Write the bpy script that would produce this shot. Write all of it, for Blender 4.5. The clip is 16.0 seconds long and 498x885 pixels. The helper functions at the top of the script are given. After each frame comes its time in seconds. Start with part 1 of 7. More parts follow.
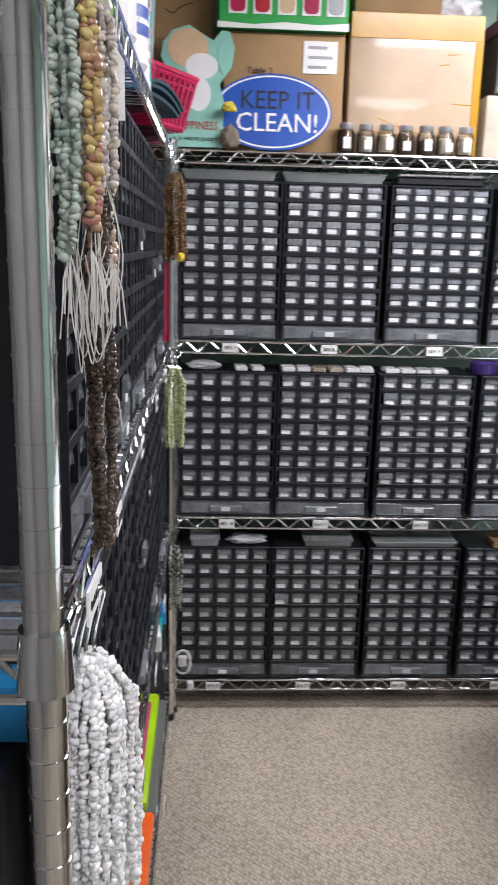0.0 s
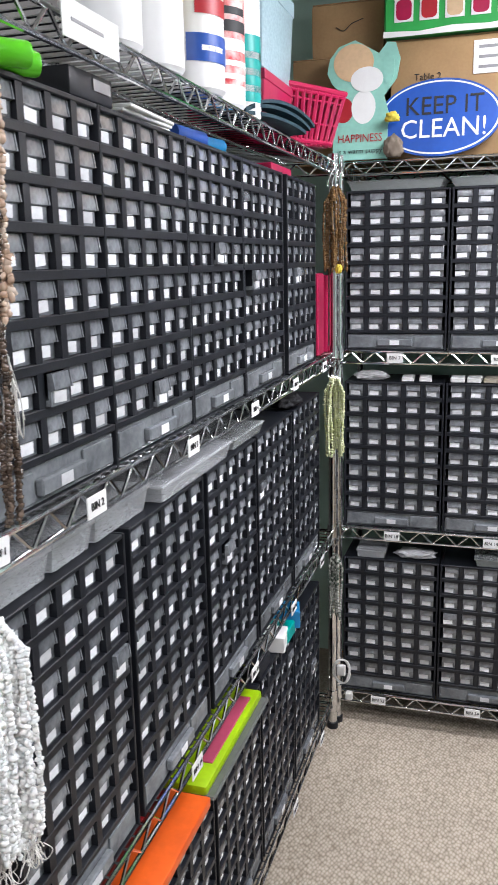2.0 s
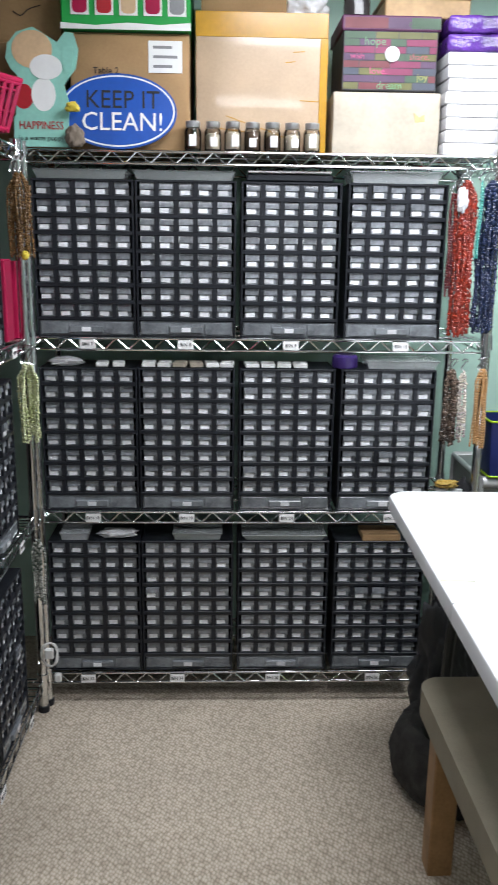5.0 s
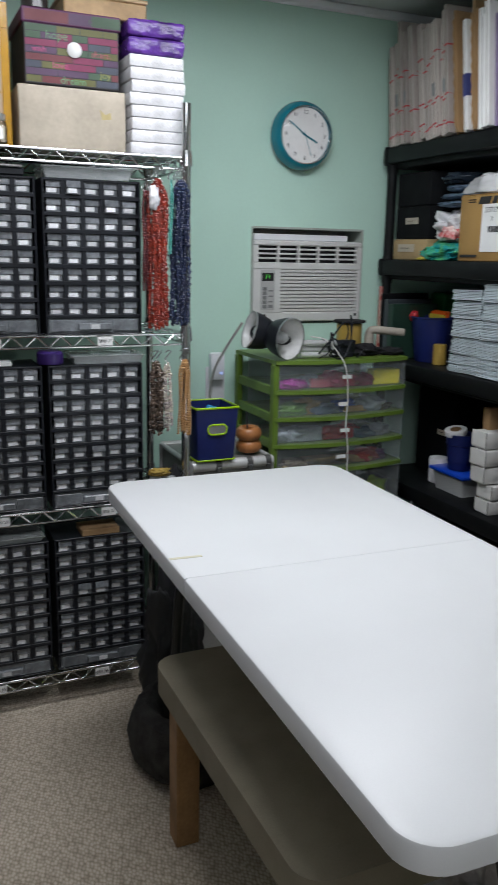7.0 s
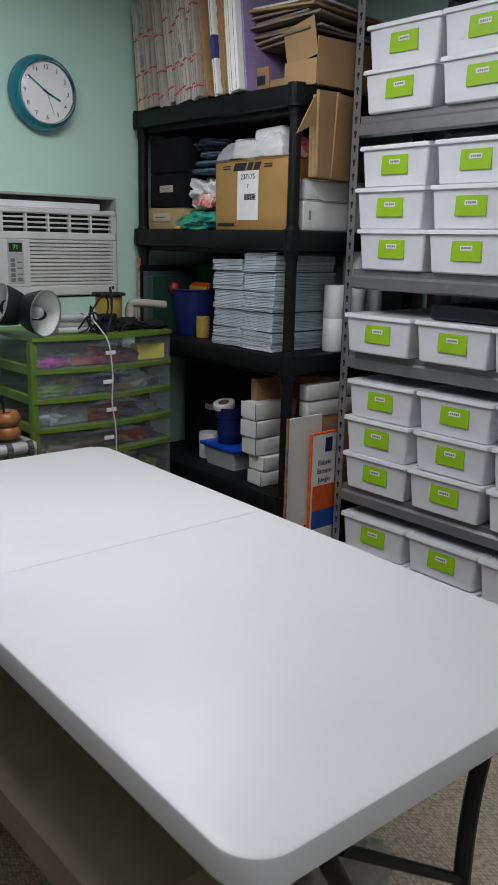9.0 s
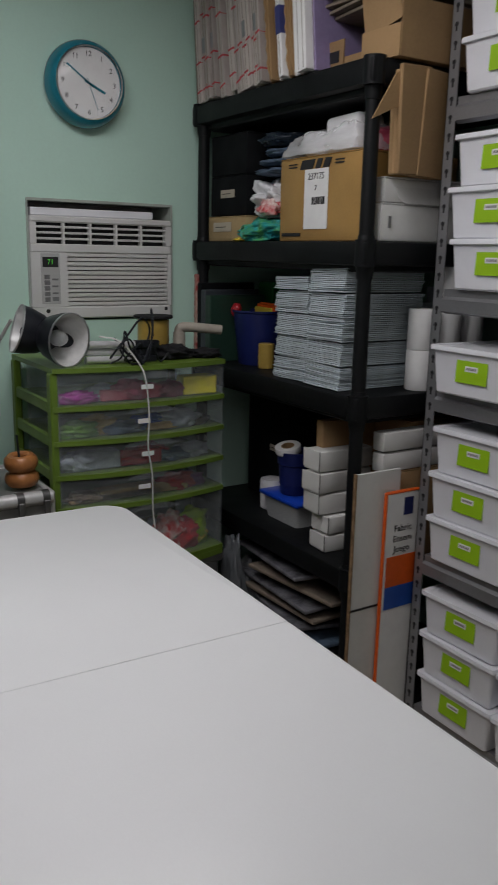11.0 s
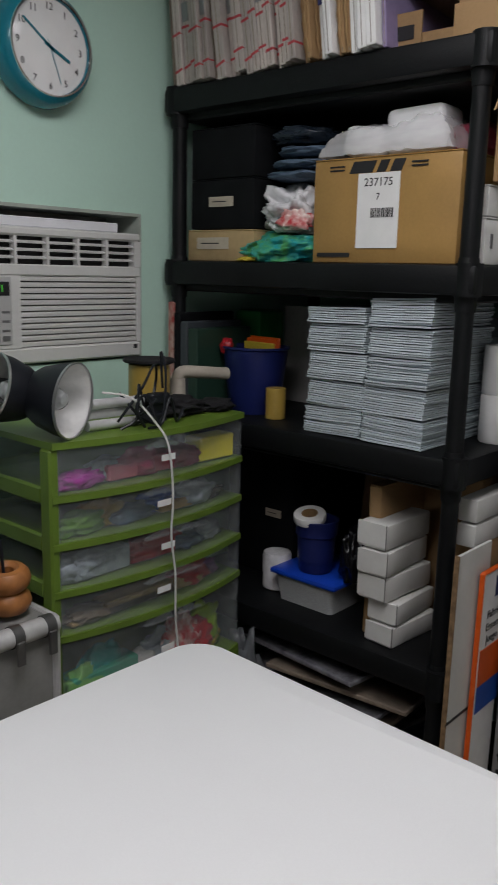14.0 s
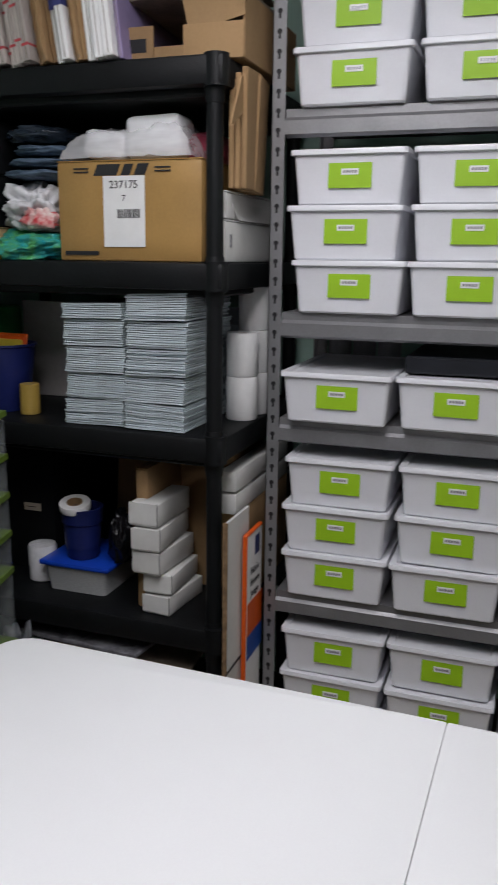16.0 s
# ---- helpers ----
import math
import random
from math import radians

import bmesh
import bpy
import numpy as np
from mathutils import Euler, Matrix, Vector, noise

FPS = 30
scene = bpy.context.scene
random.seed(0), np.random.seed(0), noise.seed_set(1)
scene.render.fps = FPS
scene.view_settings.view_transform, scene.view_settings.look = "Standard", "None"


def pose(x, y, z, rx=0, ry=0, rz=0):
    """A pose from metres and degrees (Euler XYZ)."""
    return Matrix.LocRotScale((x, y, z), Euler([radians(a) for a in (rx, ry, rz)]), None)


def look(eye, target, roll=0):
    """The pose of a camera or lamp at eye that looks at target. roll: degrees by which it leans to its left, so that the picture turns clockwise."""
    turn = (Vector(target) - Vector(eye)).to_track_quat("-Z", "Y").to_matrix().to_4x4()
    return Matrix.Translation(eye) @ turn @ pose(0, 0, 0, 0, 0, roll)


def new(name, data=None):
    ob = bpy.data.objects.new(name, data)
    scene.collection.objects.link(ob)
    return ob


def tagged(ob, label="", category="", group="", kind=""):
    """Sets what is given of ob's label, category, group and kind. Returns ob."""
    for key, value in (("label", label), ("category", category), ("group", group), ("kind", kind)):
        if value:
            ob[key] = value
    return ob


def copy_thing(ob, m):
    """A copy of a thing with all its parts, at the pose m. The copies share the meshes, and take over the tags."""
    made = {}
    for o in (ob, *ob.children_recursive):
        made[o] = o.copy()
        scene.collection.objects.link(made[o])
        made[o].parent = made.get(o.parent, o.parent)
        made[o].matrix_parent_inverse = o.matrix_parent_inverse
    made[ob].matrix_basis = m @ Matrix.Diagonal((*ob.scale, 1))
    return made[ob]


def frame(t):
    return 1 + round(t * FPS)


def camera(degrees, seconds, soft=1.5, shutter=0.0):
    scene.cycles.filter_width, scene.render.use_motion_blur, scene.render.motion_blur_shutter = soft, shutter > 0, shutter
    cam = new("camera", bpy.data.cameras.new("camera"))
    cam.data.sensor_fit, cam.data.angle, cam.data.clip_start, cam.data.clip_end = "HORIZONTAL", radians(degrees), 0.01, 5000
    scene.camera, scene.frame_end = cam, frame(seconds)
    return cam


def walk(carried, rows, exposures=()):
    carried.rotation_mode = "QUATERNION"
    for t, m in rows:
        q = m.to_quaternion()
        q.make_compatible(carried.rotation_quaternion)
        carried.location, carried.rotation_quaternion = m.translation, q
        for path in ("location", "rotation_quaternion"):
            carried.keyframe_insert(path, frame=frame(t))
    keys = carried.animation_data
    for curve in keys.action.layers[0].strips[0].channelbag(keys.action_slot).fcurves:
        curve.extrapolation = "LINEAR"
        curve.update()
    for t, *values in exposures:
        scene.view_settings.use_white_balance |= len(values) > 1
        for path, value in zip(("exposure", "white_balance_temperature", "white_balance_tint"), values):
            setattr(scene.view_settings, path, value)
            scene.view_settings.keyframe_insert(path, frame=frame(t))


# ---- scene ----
cam = camera(34.0, 16.0, 1.5, 0.4)
PATH = [
    (0, (-0.059, -2.139, 1.332), (0.045, -0.198, 0.862), 1.5),
    (0.5, (0.045, -2.119, 1.315), (-0.164, -0.18, 0.87), 0.1),
    (1, (0.174, -2.119, 1.319), (-0.304, -0.227, 0.88), -1.1),
    (1.5, (0.227, -2.128, 1.318), (-0.35, -0.263, 0.885), -1.5),
    (2, (0.267, -2.132, 1.322), (-0.318, -0.27, 0.889), -1.2),
    (2.5, (0.316, -2.136, 1.326), (-0.247, -0.267, 0.89), -1.0),
    (3, (0.338, -2.138, 1.326), (-0.155, -0.251, 0.884), -1.1),
    (5.5, (0.366, -2.206, 1.326), (0.578, -0.273, 0.861), 1.2),
    (6, (0.393, -2.22, 1.301), (0.748, -0.302, 0.861), 1.3),
    (6.5, (0.347, -2.216, 1.305), (0.925, -0.352, 0.865), 1.3),
    (7, (0.298, -2.203, 1.307), (1.089, -0.422, 0.858), 1.1),
    (7.5, (0.265, -2.162, 1.275), (1.245, -0.476, 0.831), 0.6),
    (8, (0.234, -2.124, 1.275), (1.388, -0.56, 0.804), 0.8),
    (8.5, (0.259, -2.108, 1.267), (1.548, -0.658, 0.78), 1.2),
    (11, (0.745, -1.824, 1.265), (1.8, -0.186, 0.815), 1.2),
    (11.5, (0.756, -1.716, 1.285), (1.746, -0.047, 0.801), 0.7),
    (12, (0.714, -1.605, 1.272), (1.789, 0.011, 0.79), 0.9),
    (12.5, (0.717, -1.483, 1.256), (1.842, 0.106, 0.799), 1.1),
    (13, (0.719, -1.345, 1.267), (1.887, 0.218, 0.825), 0.9),
    (13.5, (0.681, -1.206, 1.279), (1.948, 0.283, 0.859), 1.0),
    (14, (0.606, -1.061, 1.278), (2.078, 0.23, 0.868), 1.4),
    (14.5, (0.518, -0.979, 1.274), (2.154, 0.095, 0.864), 1.5),
    (15, (0.486, -0.972, 1.273), (2.202, -0.031, 0.861), 1.1),
    (15.3, (0.472, -0.972, 1.272), (2.228, -0.107, 0.865), 0.8),
    (15.5, (0.46, -0.979, 1.271), (2.241, -0.165, 0.865), 0.8),
    (16, (0.434, -0.98, 1.312), (2.276, -0.34, 0.868), 0.7),
]
walk(cam, [(t, look(eye, target, roll)) for t, eye, target, roll in PATH],
     [(0, 0.15, 6350, 12), (1, 0.48, 6350, 11), (2.5, 0.56, 6250, 9), (3.2, 0.42, 6250, 8), (5.5, -0.09, 6150, 5), (6, -0.33, 6150, 5), (7, -0.82, 6200, 5), (8, -1.02, 6250, 5), (8.7, -0.97, 6300, 6), (11, -1.47, 6600, 9), (12.5, -1.52, 6650, 9), (13, -1.54, 6600, 6), (13.5, -1.43, 6600, 6), (14.5, -1.06, 6600, 11), (15.2, -1.01, 6500, 10), (16, -0.95, 6450, 10)])

# ---- light ----
world = bpy.data.worlds.new("world")
scene.world = world
world.use_nodes = True
world.node_tree.nodes["Background"].inputs[0].default_value = (0.75, 0.85, 1.0, 1)
world.node_tree.nodes["Background"].inputs[1].default_value = 0.05


def tube_light(x, y, z, sx, sy, power):
    """Light of a ceiling tube fixture."""
    d = bpy.data.lights.new("tube_glow", "AREA")
    d.shape, d.size, d.size_y, d.energy, d.color = "RECTANGLE", sx, sy, power, (1.0, 0.94, 0.99)
    new("tube_glow", d).matrix_basis = pose(x, y, z)


# ---- materials ----
def material(name, color, rough=0.5, metal=0.0, vary=0.12, scale=8.0, fine=90.0, bump=0.05, dist=0.002, spec=0.5,
             rand=0.0, alt=None, trans=0.0, coat=0.0, ior=1.45):
    """Procedural surface: two scales of colour change, fine relief, uneven gloss."""
    m = bpy.data.materials.new(name)
    m.use_nodes = True
    nt = m.node_tree
    n, l = nt.nodes, nt.links
    p = n["Principled BSDF"]
    p.inputs["Metallic"].default_value = metal
    p.inputs["Specular IOR Level"].default_value = spec
    p.inputs["Transmission Weight"].default_value = trans
    p.inputs["Coat Weight"].default_value = coat
    p.inputs["IOR"].default_value = ior
    tc = n.new("ShaderNodeTexCoord")
    a, b = n.new("ShaderNodeTexNoise"), n.new("ShaderNodeTexNoise")
    a.inputs["Scale"].default_value, b.inputs["Scale"].default_value = scale, fine
    a.inputs["Detail"].default_value, b.inputs["Detail"].default_value = 4, 3
    l.new(tc.outputs["Object"], a.inputs["Vector"])
    l.new(tc.outputs["Object"], b.inputs["Vector"])
    mix = n.new("ShaderNodeMix")
    mix.data_type = "RGBA"
    second = alt or tuple(c * (1 - 2.2 * vary) for c in color)
    mix.inputs[6].default_value, mix.inputs[7].default_value = (*color, 1), (*second, 1)
    ramp = n.new("ShaderNodeMapRange")
    ramp.inputs[1].default_value, ramp.inputs[2].default_value = 0.35, 0.7
    add = n.new("ShaderNodeMath")
    add.operation = "MULTIPLY_ADD"
    add.inputs[1].default_value = 0.3
    l.new(b.outputs["Fac"], add.inputs[0])
    sub = n.new("ShaderNodeMath")
    sub.operation = "MULTIPLY_ADD"
    sub.inputs[1].default_value, sub.inputs[2].default_value = 0.85, -0.08
    l.new(a.outputs["Fac"], sub.inputs[0])
    l.new(sub.outputs[0], add.inputs[2])
    l.new(add.outputs[0], ramp.inputs[0])
    l.new(ramp.outputs[0], mix.inputs[0])
    col = mix.outputs[2]
    if rand:
        info = n.new("ShaderNodeObjectInfo")
        mr = n.new("ShaderNodeMapRange")
        mr.inputs[3].default_value, mr.inputs[4].default_value = 1 - rand, 1 + rand
        l.new(info.outputs["Random"], mr.inputs[0])
        hsv = n.new("ShaderNodeHueSaturation")
        l.new(col, hsv.inputs["Color"])
        l.new(mr.outputs[0], hsv.inputs["Value"])
        col = hsv.outputs[0]
    l.new(col, p.inputs["Base Color"])
    rr = n.new("ShaderNodeMapRange")
    rr.inputs[3].default_value, rr.inputs[4].default_value = max(0.02, rough * 0.8), min(1, rough * 1.25)
    l.new(a.outputs["Fac"], rr.inputs[0])
    l.new(rr.outputs[0], p.inputs["Roughness"])
    if bump:
        bp = n.new("ShaderNodeBump")
        bp.inputs["Strength"].default_value, bp.inputs["Distance"].default_value = bump, dist
        l.new(b.outputs["Fac"], bp.inputs["Height"])
        l.new(bp.outputs[0], p.inputs["Normal"])
    return m


CHROME = material("chrome", (0.78, 0.79, 0.8), 0.1, 1.0, 0.05, 30, 300, 0.02)
BLACK = material("black_plastic", (0.0125, 0.0145, 0.0195), 0.42, 0, 0.2, 14, 240, 0.06, spec=0.4)
CARDLET = material("drawer_card", (0.74, 0.75, 0.77), 0.7, 0, 0.1, 60, 300, 0.05, rand=0.3)
BLACKCARD = material("black_card", (0.005, 0.0058, 0.007), 0.75, 0, 0.15, 12, 200, 0.08, spec=0.2)
RESIN = material("black_resin", (0.006, 0.007, 0.008), 0.5, 0, 0.25, 9, 160, 0.25, 0.002, spec=0.28)
CLEAR = material("clear_drawer_plastic", (0.21, 0.225, 0.245), 0.16, 0, 0.25, 70, 300, 0.05, rand=0.3, spec=0.75, coat=0.25)
WIDEP = material("wide_drawer_plastic", (0.2, 0.215, 0.23), 0.18, 0, 0.24, 26, 200, 0.04, 0.003, rand=0.15)
FROST = material("frosted_plastic", (0.52, 0.54, 0.55), 0.3, 0, 0.15, 18, 200, 0.05)
PAPER = material("white_paper", (0.8, 0.8, 0.79), 0.7, 0, 0.03, 30, 300, 0.05)
WALL = material("mint_wall_paint", (0.55, 0.78, 0.67), 0.6, 0, 0.035, 2.5, 120, 0.12, 0.002)
WHITE = material("white_plastic", (0.8, 0.81, 0.85), 0.32, 0, 0.03, 12, 250, 0.04)
TABLE = material("table_plastic", (0.74, 0.75, 0.76), 0.38, 0, 0.025, 3, 420, 0.1, 0.0006)
GREY = material("grey_steel", (0.3, 0.3, 0.31), 0.42, 0.6, 0.1, 10, 200, 0.08)
CARD = material("cardboard", (0.36, 0.225, 0.108), 0.8, 0, 0.1, 7, 160, 0.12, rand=0.12)
CARDEDGE = material("cardboard_edge", (0.3, 0.19, 0.1), 0.85, 0, 0.25, 60, 250, 0.3)
LIME = material("lime_card", (0.33, 0.58, 0.012), 0.5, 0, 0.04, 10, 200, 0.04)
GREEN = material("green_plastic", (0.12, 0.2, 0.025), 0.4, 0, 0.1, 10, 200, 0.05)
TEAL = material("teal_plastic", (0.015, 0.2, 0.27), 0.25, 0, 0.08, 10, 200, 0.03, coat=0.3)
NAVY = material("navy_plastic", (0.012, 0.02, 0.12), 0.4, 0, 0.15, 12, 200, 0.05)
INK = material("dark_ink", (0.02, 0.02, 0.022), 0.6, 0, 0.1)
NEUTRAL = material("grey_wall_paint", (0.3, 0.29, 0.28), 0.7, 0, 0.06, 2.5, 120, 0.12, 0.002)
CEIL = material("ceiling_paint", (0.62, 0.64, 0.63), 0.85, 0, 0.05, 3, 60, 0.3, 0.003)
BEIGE = material("beige_upholstery", (0.28, 0.25, 0.185), 0.9, 0, 0.1, 9, 350, 0.4, 0.001)
WOOD = material("oak_wood", (0.36, 0.2, 0.085), 0.5, 0, 0.2, 14, 120, 0.1)
SILVER = material("aluminium", (0.62, 0.62, 0.63), 0.3, 0.9, 0.08, 12, 240, 0.04)
DARKGREEN = material("dark_tube_steel", (0.02, 0.025, 0.025), 0.4, 0.2, 0.15)


def carpet_material():
    """Beige loop pile: rows of small knots, light yarn with darker gaps."""
    m = bpy.data.materials.new("loop_carpet")
    m.use_nodes = True
    n, l = m.node_tree.nodes, m.node_tree.links
    p = n["Principled BSDF"]
    p.inputs["Roughness"].default_value = 0.95
    p.inputs["Specular IOR Level"].default_value = 0.1
    tc = n.new("ShaderNodeTexCoord")
    mp = n.new("ShaderNodeMapping")
    mp.inputs["Scale"].default_value = (138, 88, 60)
    mp.inputs["Rotation"].default_value = (0, 0, 0.5)
    l.new(tc.outputs["Object"], mp.inputs["Vector"])
    wob = n.new("ShaderNodeTexNoise")
    wob.inputs["Scale"].default_value = 9
    l.new(tc.outputs["Object"], wob.inputs["Vector"])
    vm = n.new("ShaderNodeVectorMath")
    vm.operation = "MULTIPLY_ADD"
    vm.inputs[1].default_value = (1.5, 1.5, 0)
    l.new(wob.outputs["Color"], vm.inputs[0])
    l.new(mp.outputs[0], vm.inputs[2])
    vo = n.new("ShaderNodeTexVoronoi")
    vo.inputs["Scale"].default_value = 1.0
    vo.inputs["Randomness"].default_value = 0.5
    l.new(vm.outputs[0], vo.inputs["Vector"])
    ra = n.new("ShaderNodeValToRGB")
    ra.color_ramp.elements[0].position, ra.color_ramp.elements[0].color = 0.25, (0.56, 0.49, 0.4, 1)
    ra.color_ramp.elements[1].position, ra.color_ramp.elements[1].color = 0.75, (0.29, 0.245, 0.185, 1)
    l.new(vo.outputs["Distance"], ra.inputs[0])
    big = n.new("ShaderNodeTexNoise")
    big.inputs["Scale"].default_value, big.inputs["Detail"].default_value = 2.4, 5
    l.new(tc.outputs["Object"], big.inputs["Vector"])
    hs = n.new("ShaderNodeHueSaturation")
    mr = n.new("ShaderNodeMapRange")
    mr.inputs[1].default_value, mr.inputs[2].default_value = 0.3, 0.7
    mr.inputs[3].default_value, mr.inputs[4].default_value = 0.82, 1.12
    l.new(big.outputs["Fac"], mr.inputs[0])
    l.new(mr.outputs[0], hs.inputs["Value"])
    l.new(ra.outputs[0], hs.inputs["Color"])
    l.new(hs.outputs[0], p.inputs["Base Color"])
    bp = n.new("ShaderNodeBump")
    bp.invert = True
    bp.inputs["Strength"].default_value, bp.inputs["Distance"].default_value = 0.6, 0.003
    l.new(vo.outputs["Distance"], bp.inputs["Height"])
    l.new(bp.outputs[0], p.inputs["Normal"])
    return m


CARPET = carpet_material()


def glass_material(name, color=(1, 1, 1), rough=0.05):
    """Thin clear plastic or glass: mostly see-through, with gloss."""
    m = bpy.data.materials.new(name)
    m.use_nodes = True
    n, l = m.node_tree.nodes, m.node_tree.links
    out = n["Material Output"]
    g = n.new("ShaderNodeBsdfGlossy")
    g.inputs["Roughness"].default_value = rough
    t = n.new("ShaderNodeBsdfTransparent")
    t.inputs[0].default_value = (*color, 1)
    f = n.new("ShaderNodeFresnel")
    f.inputs[0].default_value = 1.35
    mx = n.new("ShaderNodeMixShader")
    l.new(f.outputs[0], mx.inputs[0])
    l.new(t.outputs[0], mx.inputs[1])
    l.new(g.outputs[0], mx.inputs[2])
    l.new(mx.outputs[0], out.inputs[0])
    return m


def milky(name, color=(0.8, 0.82, 0.84), clear=0.45, rough=0.3, scale=25):
    """Translucent plastic film or moulding: part see-through, part milky."""
    m = bpy.data.materials.new(name)
    m.use_nodes = True
    n, l = m.node_tree.nodes, m.node_tree.links
    p = n["Principled BSDF"]
    p.inputs["Base Color"].default_value = (*color, 1)
    p.inputs["Roughness"].default_value = rough
    t = n.new("ShaderNodeBsdfTransparent")
    no = n.new("ShaderNodeTexNoise")
    no.inputs["Scale"].default_value = scale
    mr = n.new("ShaderNodeMapRange")
    mr.inputs[3].default_value, mr.inputs[4].default_value = clear - 0.12, clear + 0.12
    mx = n.new("ShaderNodeMixShader")
    l.new(no.outputs["Fac"], mr.inputs[0])
    l.new(mr.outputs[0], mx.inputs[0])
    l.new(p.outputs[0], mx.inputs[1])
    l.new(t.outputs[0], mx.inputs[2])
    l.new(mx.outputs[0], n["Material Output"].inputs[0])
    return m


GLASS = glass_material("clear_glass")
MILKY = milky("milky_plastic", (0.8, 0.83, 0.86), 0.66, 0.2)
FILM = milky("clear_film", (0.85, 0.86, 0.88), 0.64, 0.08, 4)
SMOKE = milky("smoky_plastic", (0.42, 0.45, 0.45), 0.5, 0.25)
WINDOW = milky("drawer_window_plastic", (0.5, 0.55, 0.57), 0.9, 0.12, 6)


# ---- mesh helpers ----
def box(bm, x0, x1, y0, y1, z0, z1, bevel=0.0, m=None, seg=1):
    c = [bm.verts.new((x, y, z)) for z in (z0, z1) for y in (y0, y1) for x in (x0, x1)]
    fs = [bm.faces.new([c[i] for i in q]) for q in
          ((0, 2, 3, 1), (4, 5, 7, 6), (0, 1, 5, 4), (2, 6, 7, 3), (0, 4, 6, 2), (1, 3, 7, 5))]
    if m is not None:
        for v in c:
            v.co = m @ v.co
    if bevel:
        es = list({e for f in fs for e in f.edges})
        bmesh.ops.bevel(bm, geom=es, offset=bevel, segments=seg, affect="EDGES", profile=0.5, clamp_overlap=True)


def ring(bm, center, u, v, r, seg):
    return [bm.verts.new(center + (u * math.cos(2 * math.pi * i / seg) + v * math.sin(2 * math.pi * i / seg)) * r) for i in range(seg)]


def bridge(bm, a, b):
    k = len(a)
    for i in range(k):
        bm.faces.new((a[i], a[(i + 1) % k], b[(i + 1) % k], b[i]))


def cyl(bm, p0, p1, r, r2=None, seg=12, caps=True):
    p0, p1 = Vector(p0), Vector(p1)
    w = (p1 - p0).normalized()
    u = w.orthogonal().normalized()
    v = w.cross(u)
    a, b = ring(bm, p0, u, v, r, seg), ring(bm, p1, u, v, r if r2 is None else r2, seg)
    bridge(bm, a, b)
    if caps:
        bm.faces.new(a[::-1])
        bm.faces.new(b)


def lathe(bm, profile, seg=24, m=None, close=False, caps=True):
    """Turn (radius, height) pairs round the z axis."""
    rings = []
    for r, z in profile:
        rings.append([bm.verts.new((r * math.cos(2 * math.pi * i / seg), r * math.sin(2 * math.pi * i / seg), z)) for i in range(seg)])
    for a, b in zip(rings, rings[1:]):
        bridge(bm, a, b)
    if close:
        bridge(bm, rings[-1], rings[0])
    elif caps:
        bm.faces.new(rings[0][::-1])
        bm.faces.new(rings[-1])
    if m is not None:
        for rr in rings:
            for v in rr:
                v.co = m @ v.co


def tube(bm, pts, r, seg=6):
    pts = [Vector(p) for p in pts]
    prev = None
    u = None
    for i, p in enumerate(pts):
        d = (pts[min(i + 1, len(pts) - 1)] - pts[max(i - 1, 0)]).normalized()
        if u is None:
            u = d.orthogonal().normalized()
        u = (u - d * u.dot(d)).normalized()
        v = d.cross(u)
        rg = ring(bm, p, u, v, r, seg)
        if prev:
            bridge(bm, prev, rg)
        else:
            bm.faces.new(rg[::-1])
        prev = rg
    bm.faces.new(prev)


def smooth_path(pts, steps=6):
    """Points along a smooth curve through pts."""
    pts = [Vector(p) for p in pts]
    q = [2 * pts[0] - pts[1], *pts, 2 * pts[-1] - pts[-2]]
    out = []
    for a, b, c, d in zip(q, q[1:], q[2:], q[3:]):
        for k in range(steps):
            t = k / steps
            out.append(0.5 * ((2 * b) + (c - a) * t + (2 * a - 5 * b + 4 * c - d) * t * t + (3 * b - a - 3 * c + d) * t ** 3))
    out.append(pts[-1])
    return out


def prism(bm, outline, y0, y1, m=None):
    """An outline in x and z, given depth from y0 to y1."""
    a = [bm.verts.new((x, y0, z)) for x, z in outline]
    b = [bm.verts.new((x, y1, z)) for x, z in outline]
    bm.faces.new(a)
    bm.faces.new(b[::-1])
    bridge(bm, b, a)
    if m is not None:
        for v in a + b:
            v.co = m @ v.co


def rounded(x0, x1, z0, z1, r, seg=6):
    pts = []
    for cx, cz, a0 in ((x1 - r, z1 - r, 0), (x0 + r, z1 - r, 90), (x0 + r, z0 + r, 180), (x1 - r, z0 + r, 270)):
        for i in range(seg + 1):
            a = radians(a0 + 90 * i / seg)
            pts.append((cx + r * math.cos(a), cz + r * math.sin(a)))
    return pts


def mesh_of(bm, name, mat, soft=True, angle=35):
    bmesh.ops.recalc_face_normals(bm, faces=bm.faces)
    round_mass = len(bm.verts) >= 600 and len(bm.faces) == 2 * len(bm.verts) - 4
    me = bpy.data.meshes.new(name)
    bm.to_mesh(me)
    bm.free()
    me.materials.append(mat)
    if soft:
        me.shade_smooth()
        if not round_mass:
            me.set_sharp_from_angle(angle=radians(angle))
    return me


def part(name, bm, mat, parent, label="", at=None):
    ob = new(name, bm if isinstance(bm, bpy.types.Mesh) else mesh_of(bm, name, mat))
    ob.parent = parent
    if at is not None:
        ob.matrix_basis = at
    return tagged(ob, label)


def thing(name, label, category, m=None, group="", kind=""):
    ob = tagged(new(name), label, category, group, kind)
    ob.empty_display_size = 0.05
    if m is not None:
        ob.matrix_basis = m
    return ob


def solid(name, bm, mat, label, category, m=None, group="", kind=""):
    """A thing that is one mesh."""
    ob = tagged(new(name, mesh_of(bm, name, mat)), label, category, group, kind)
    if m is not None:
        ob.matrix_basis = m
    return ob


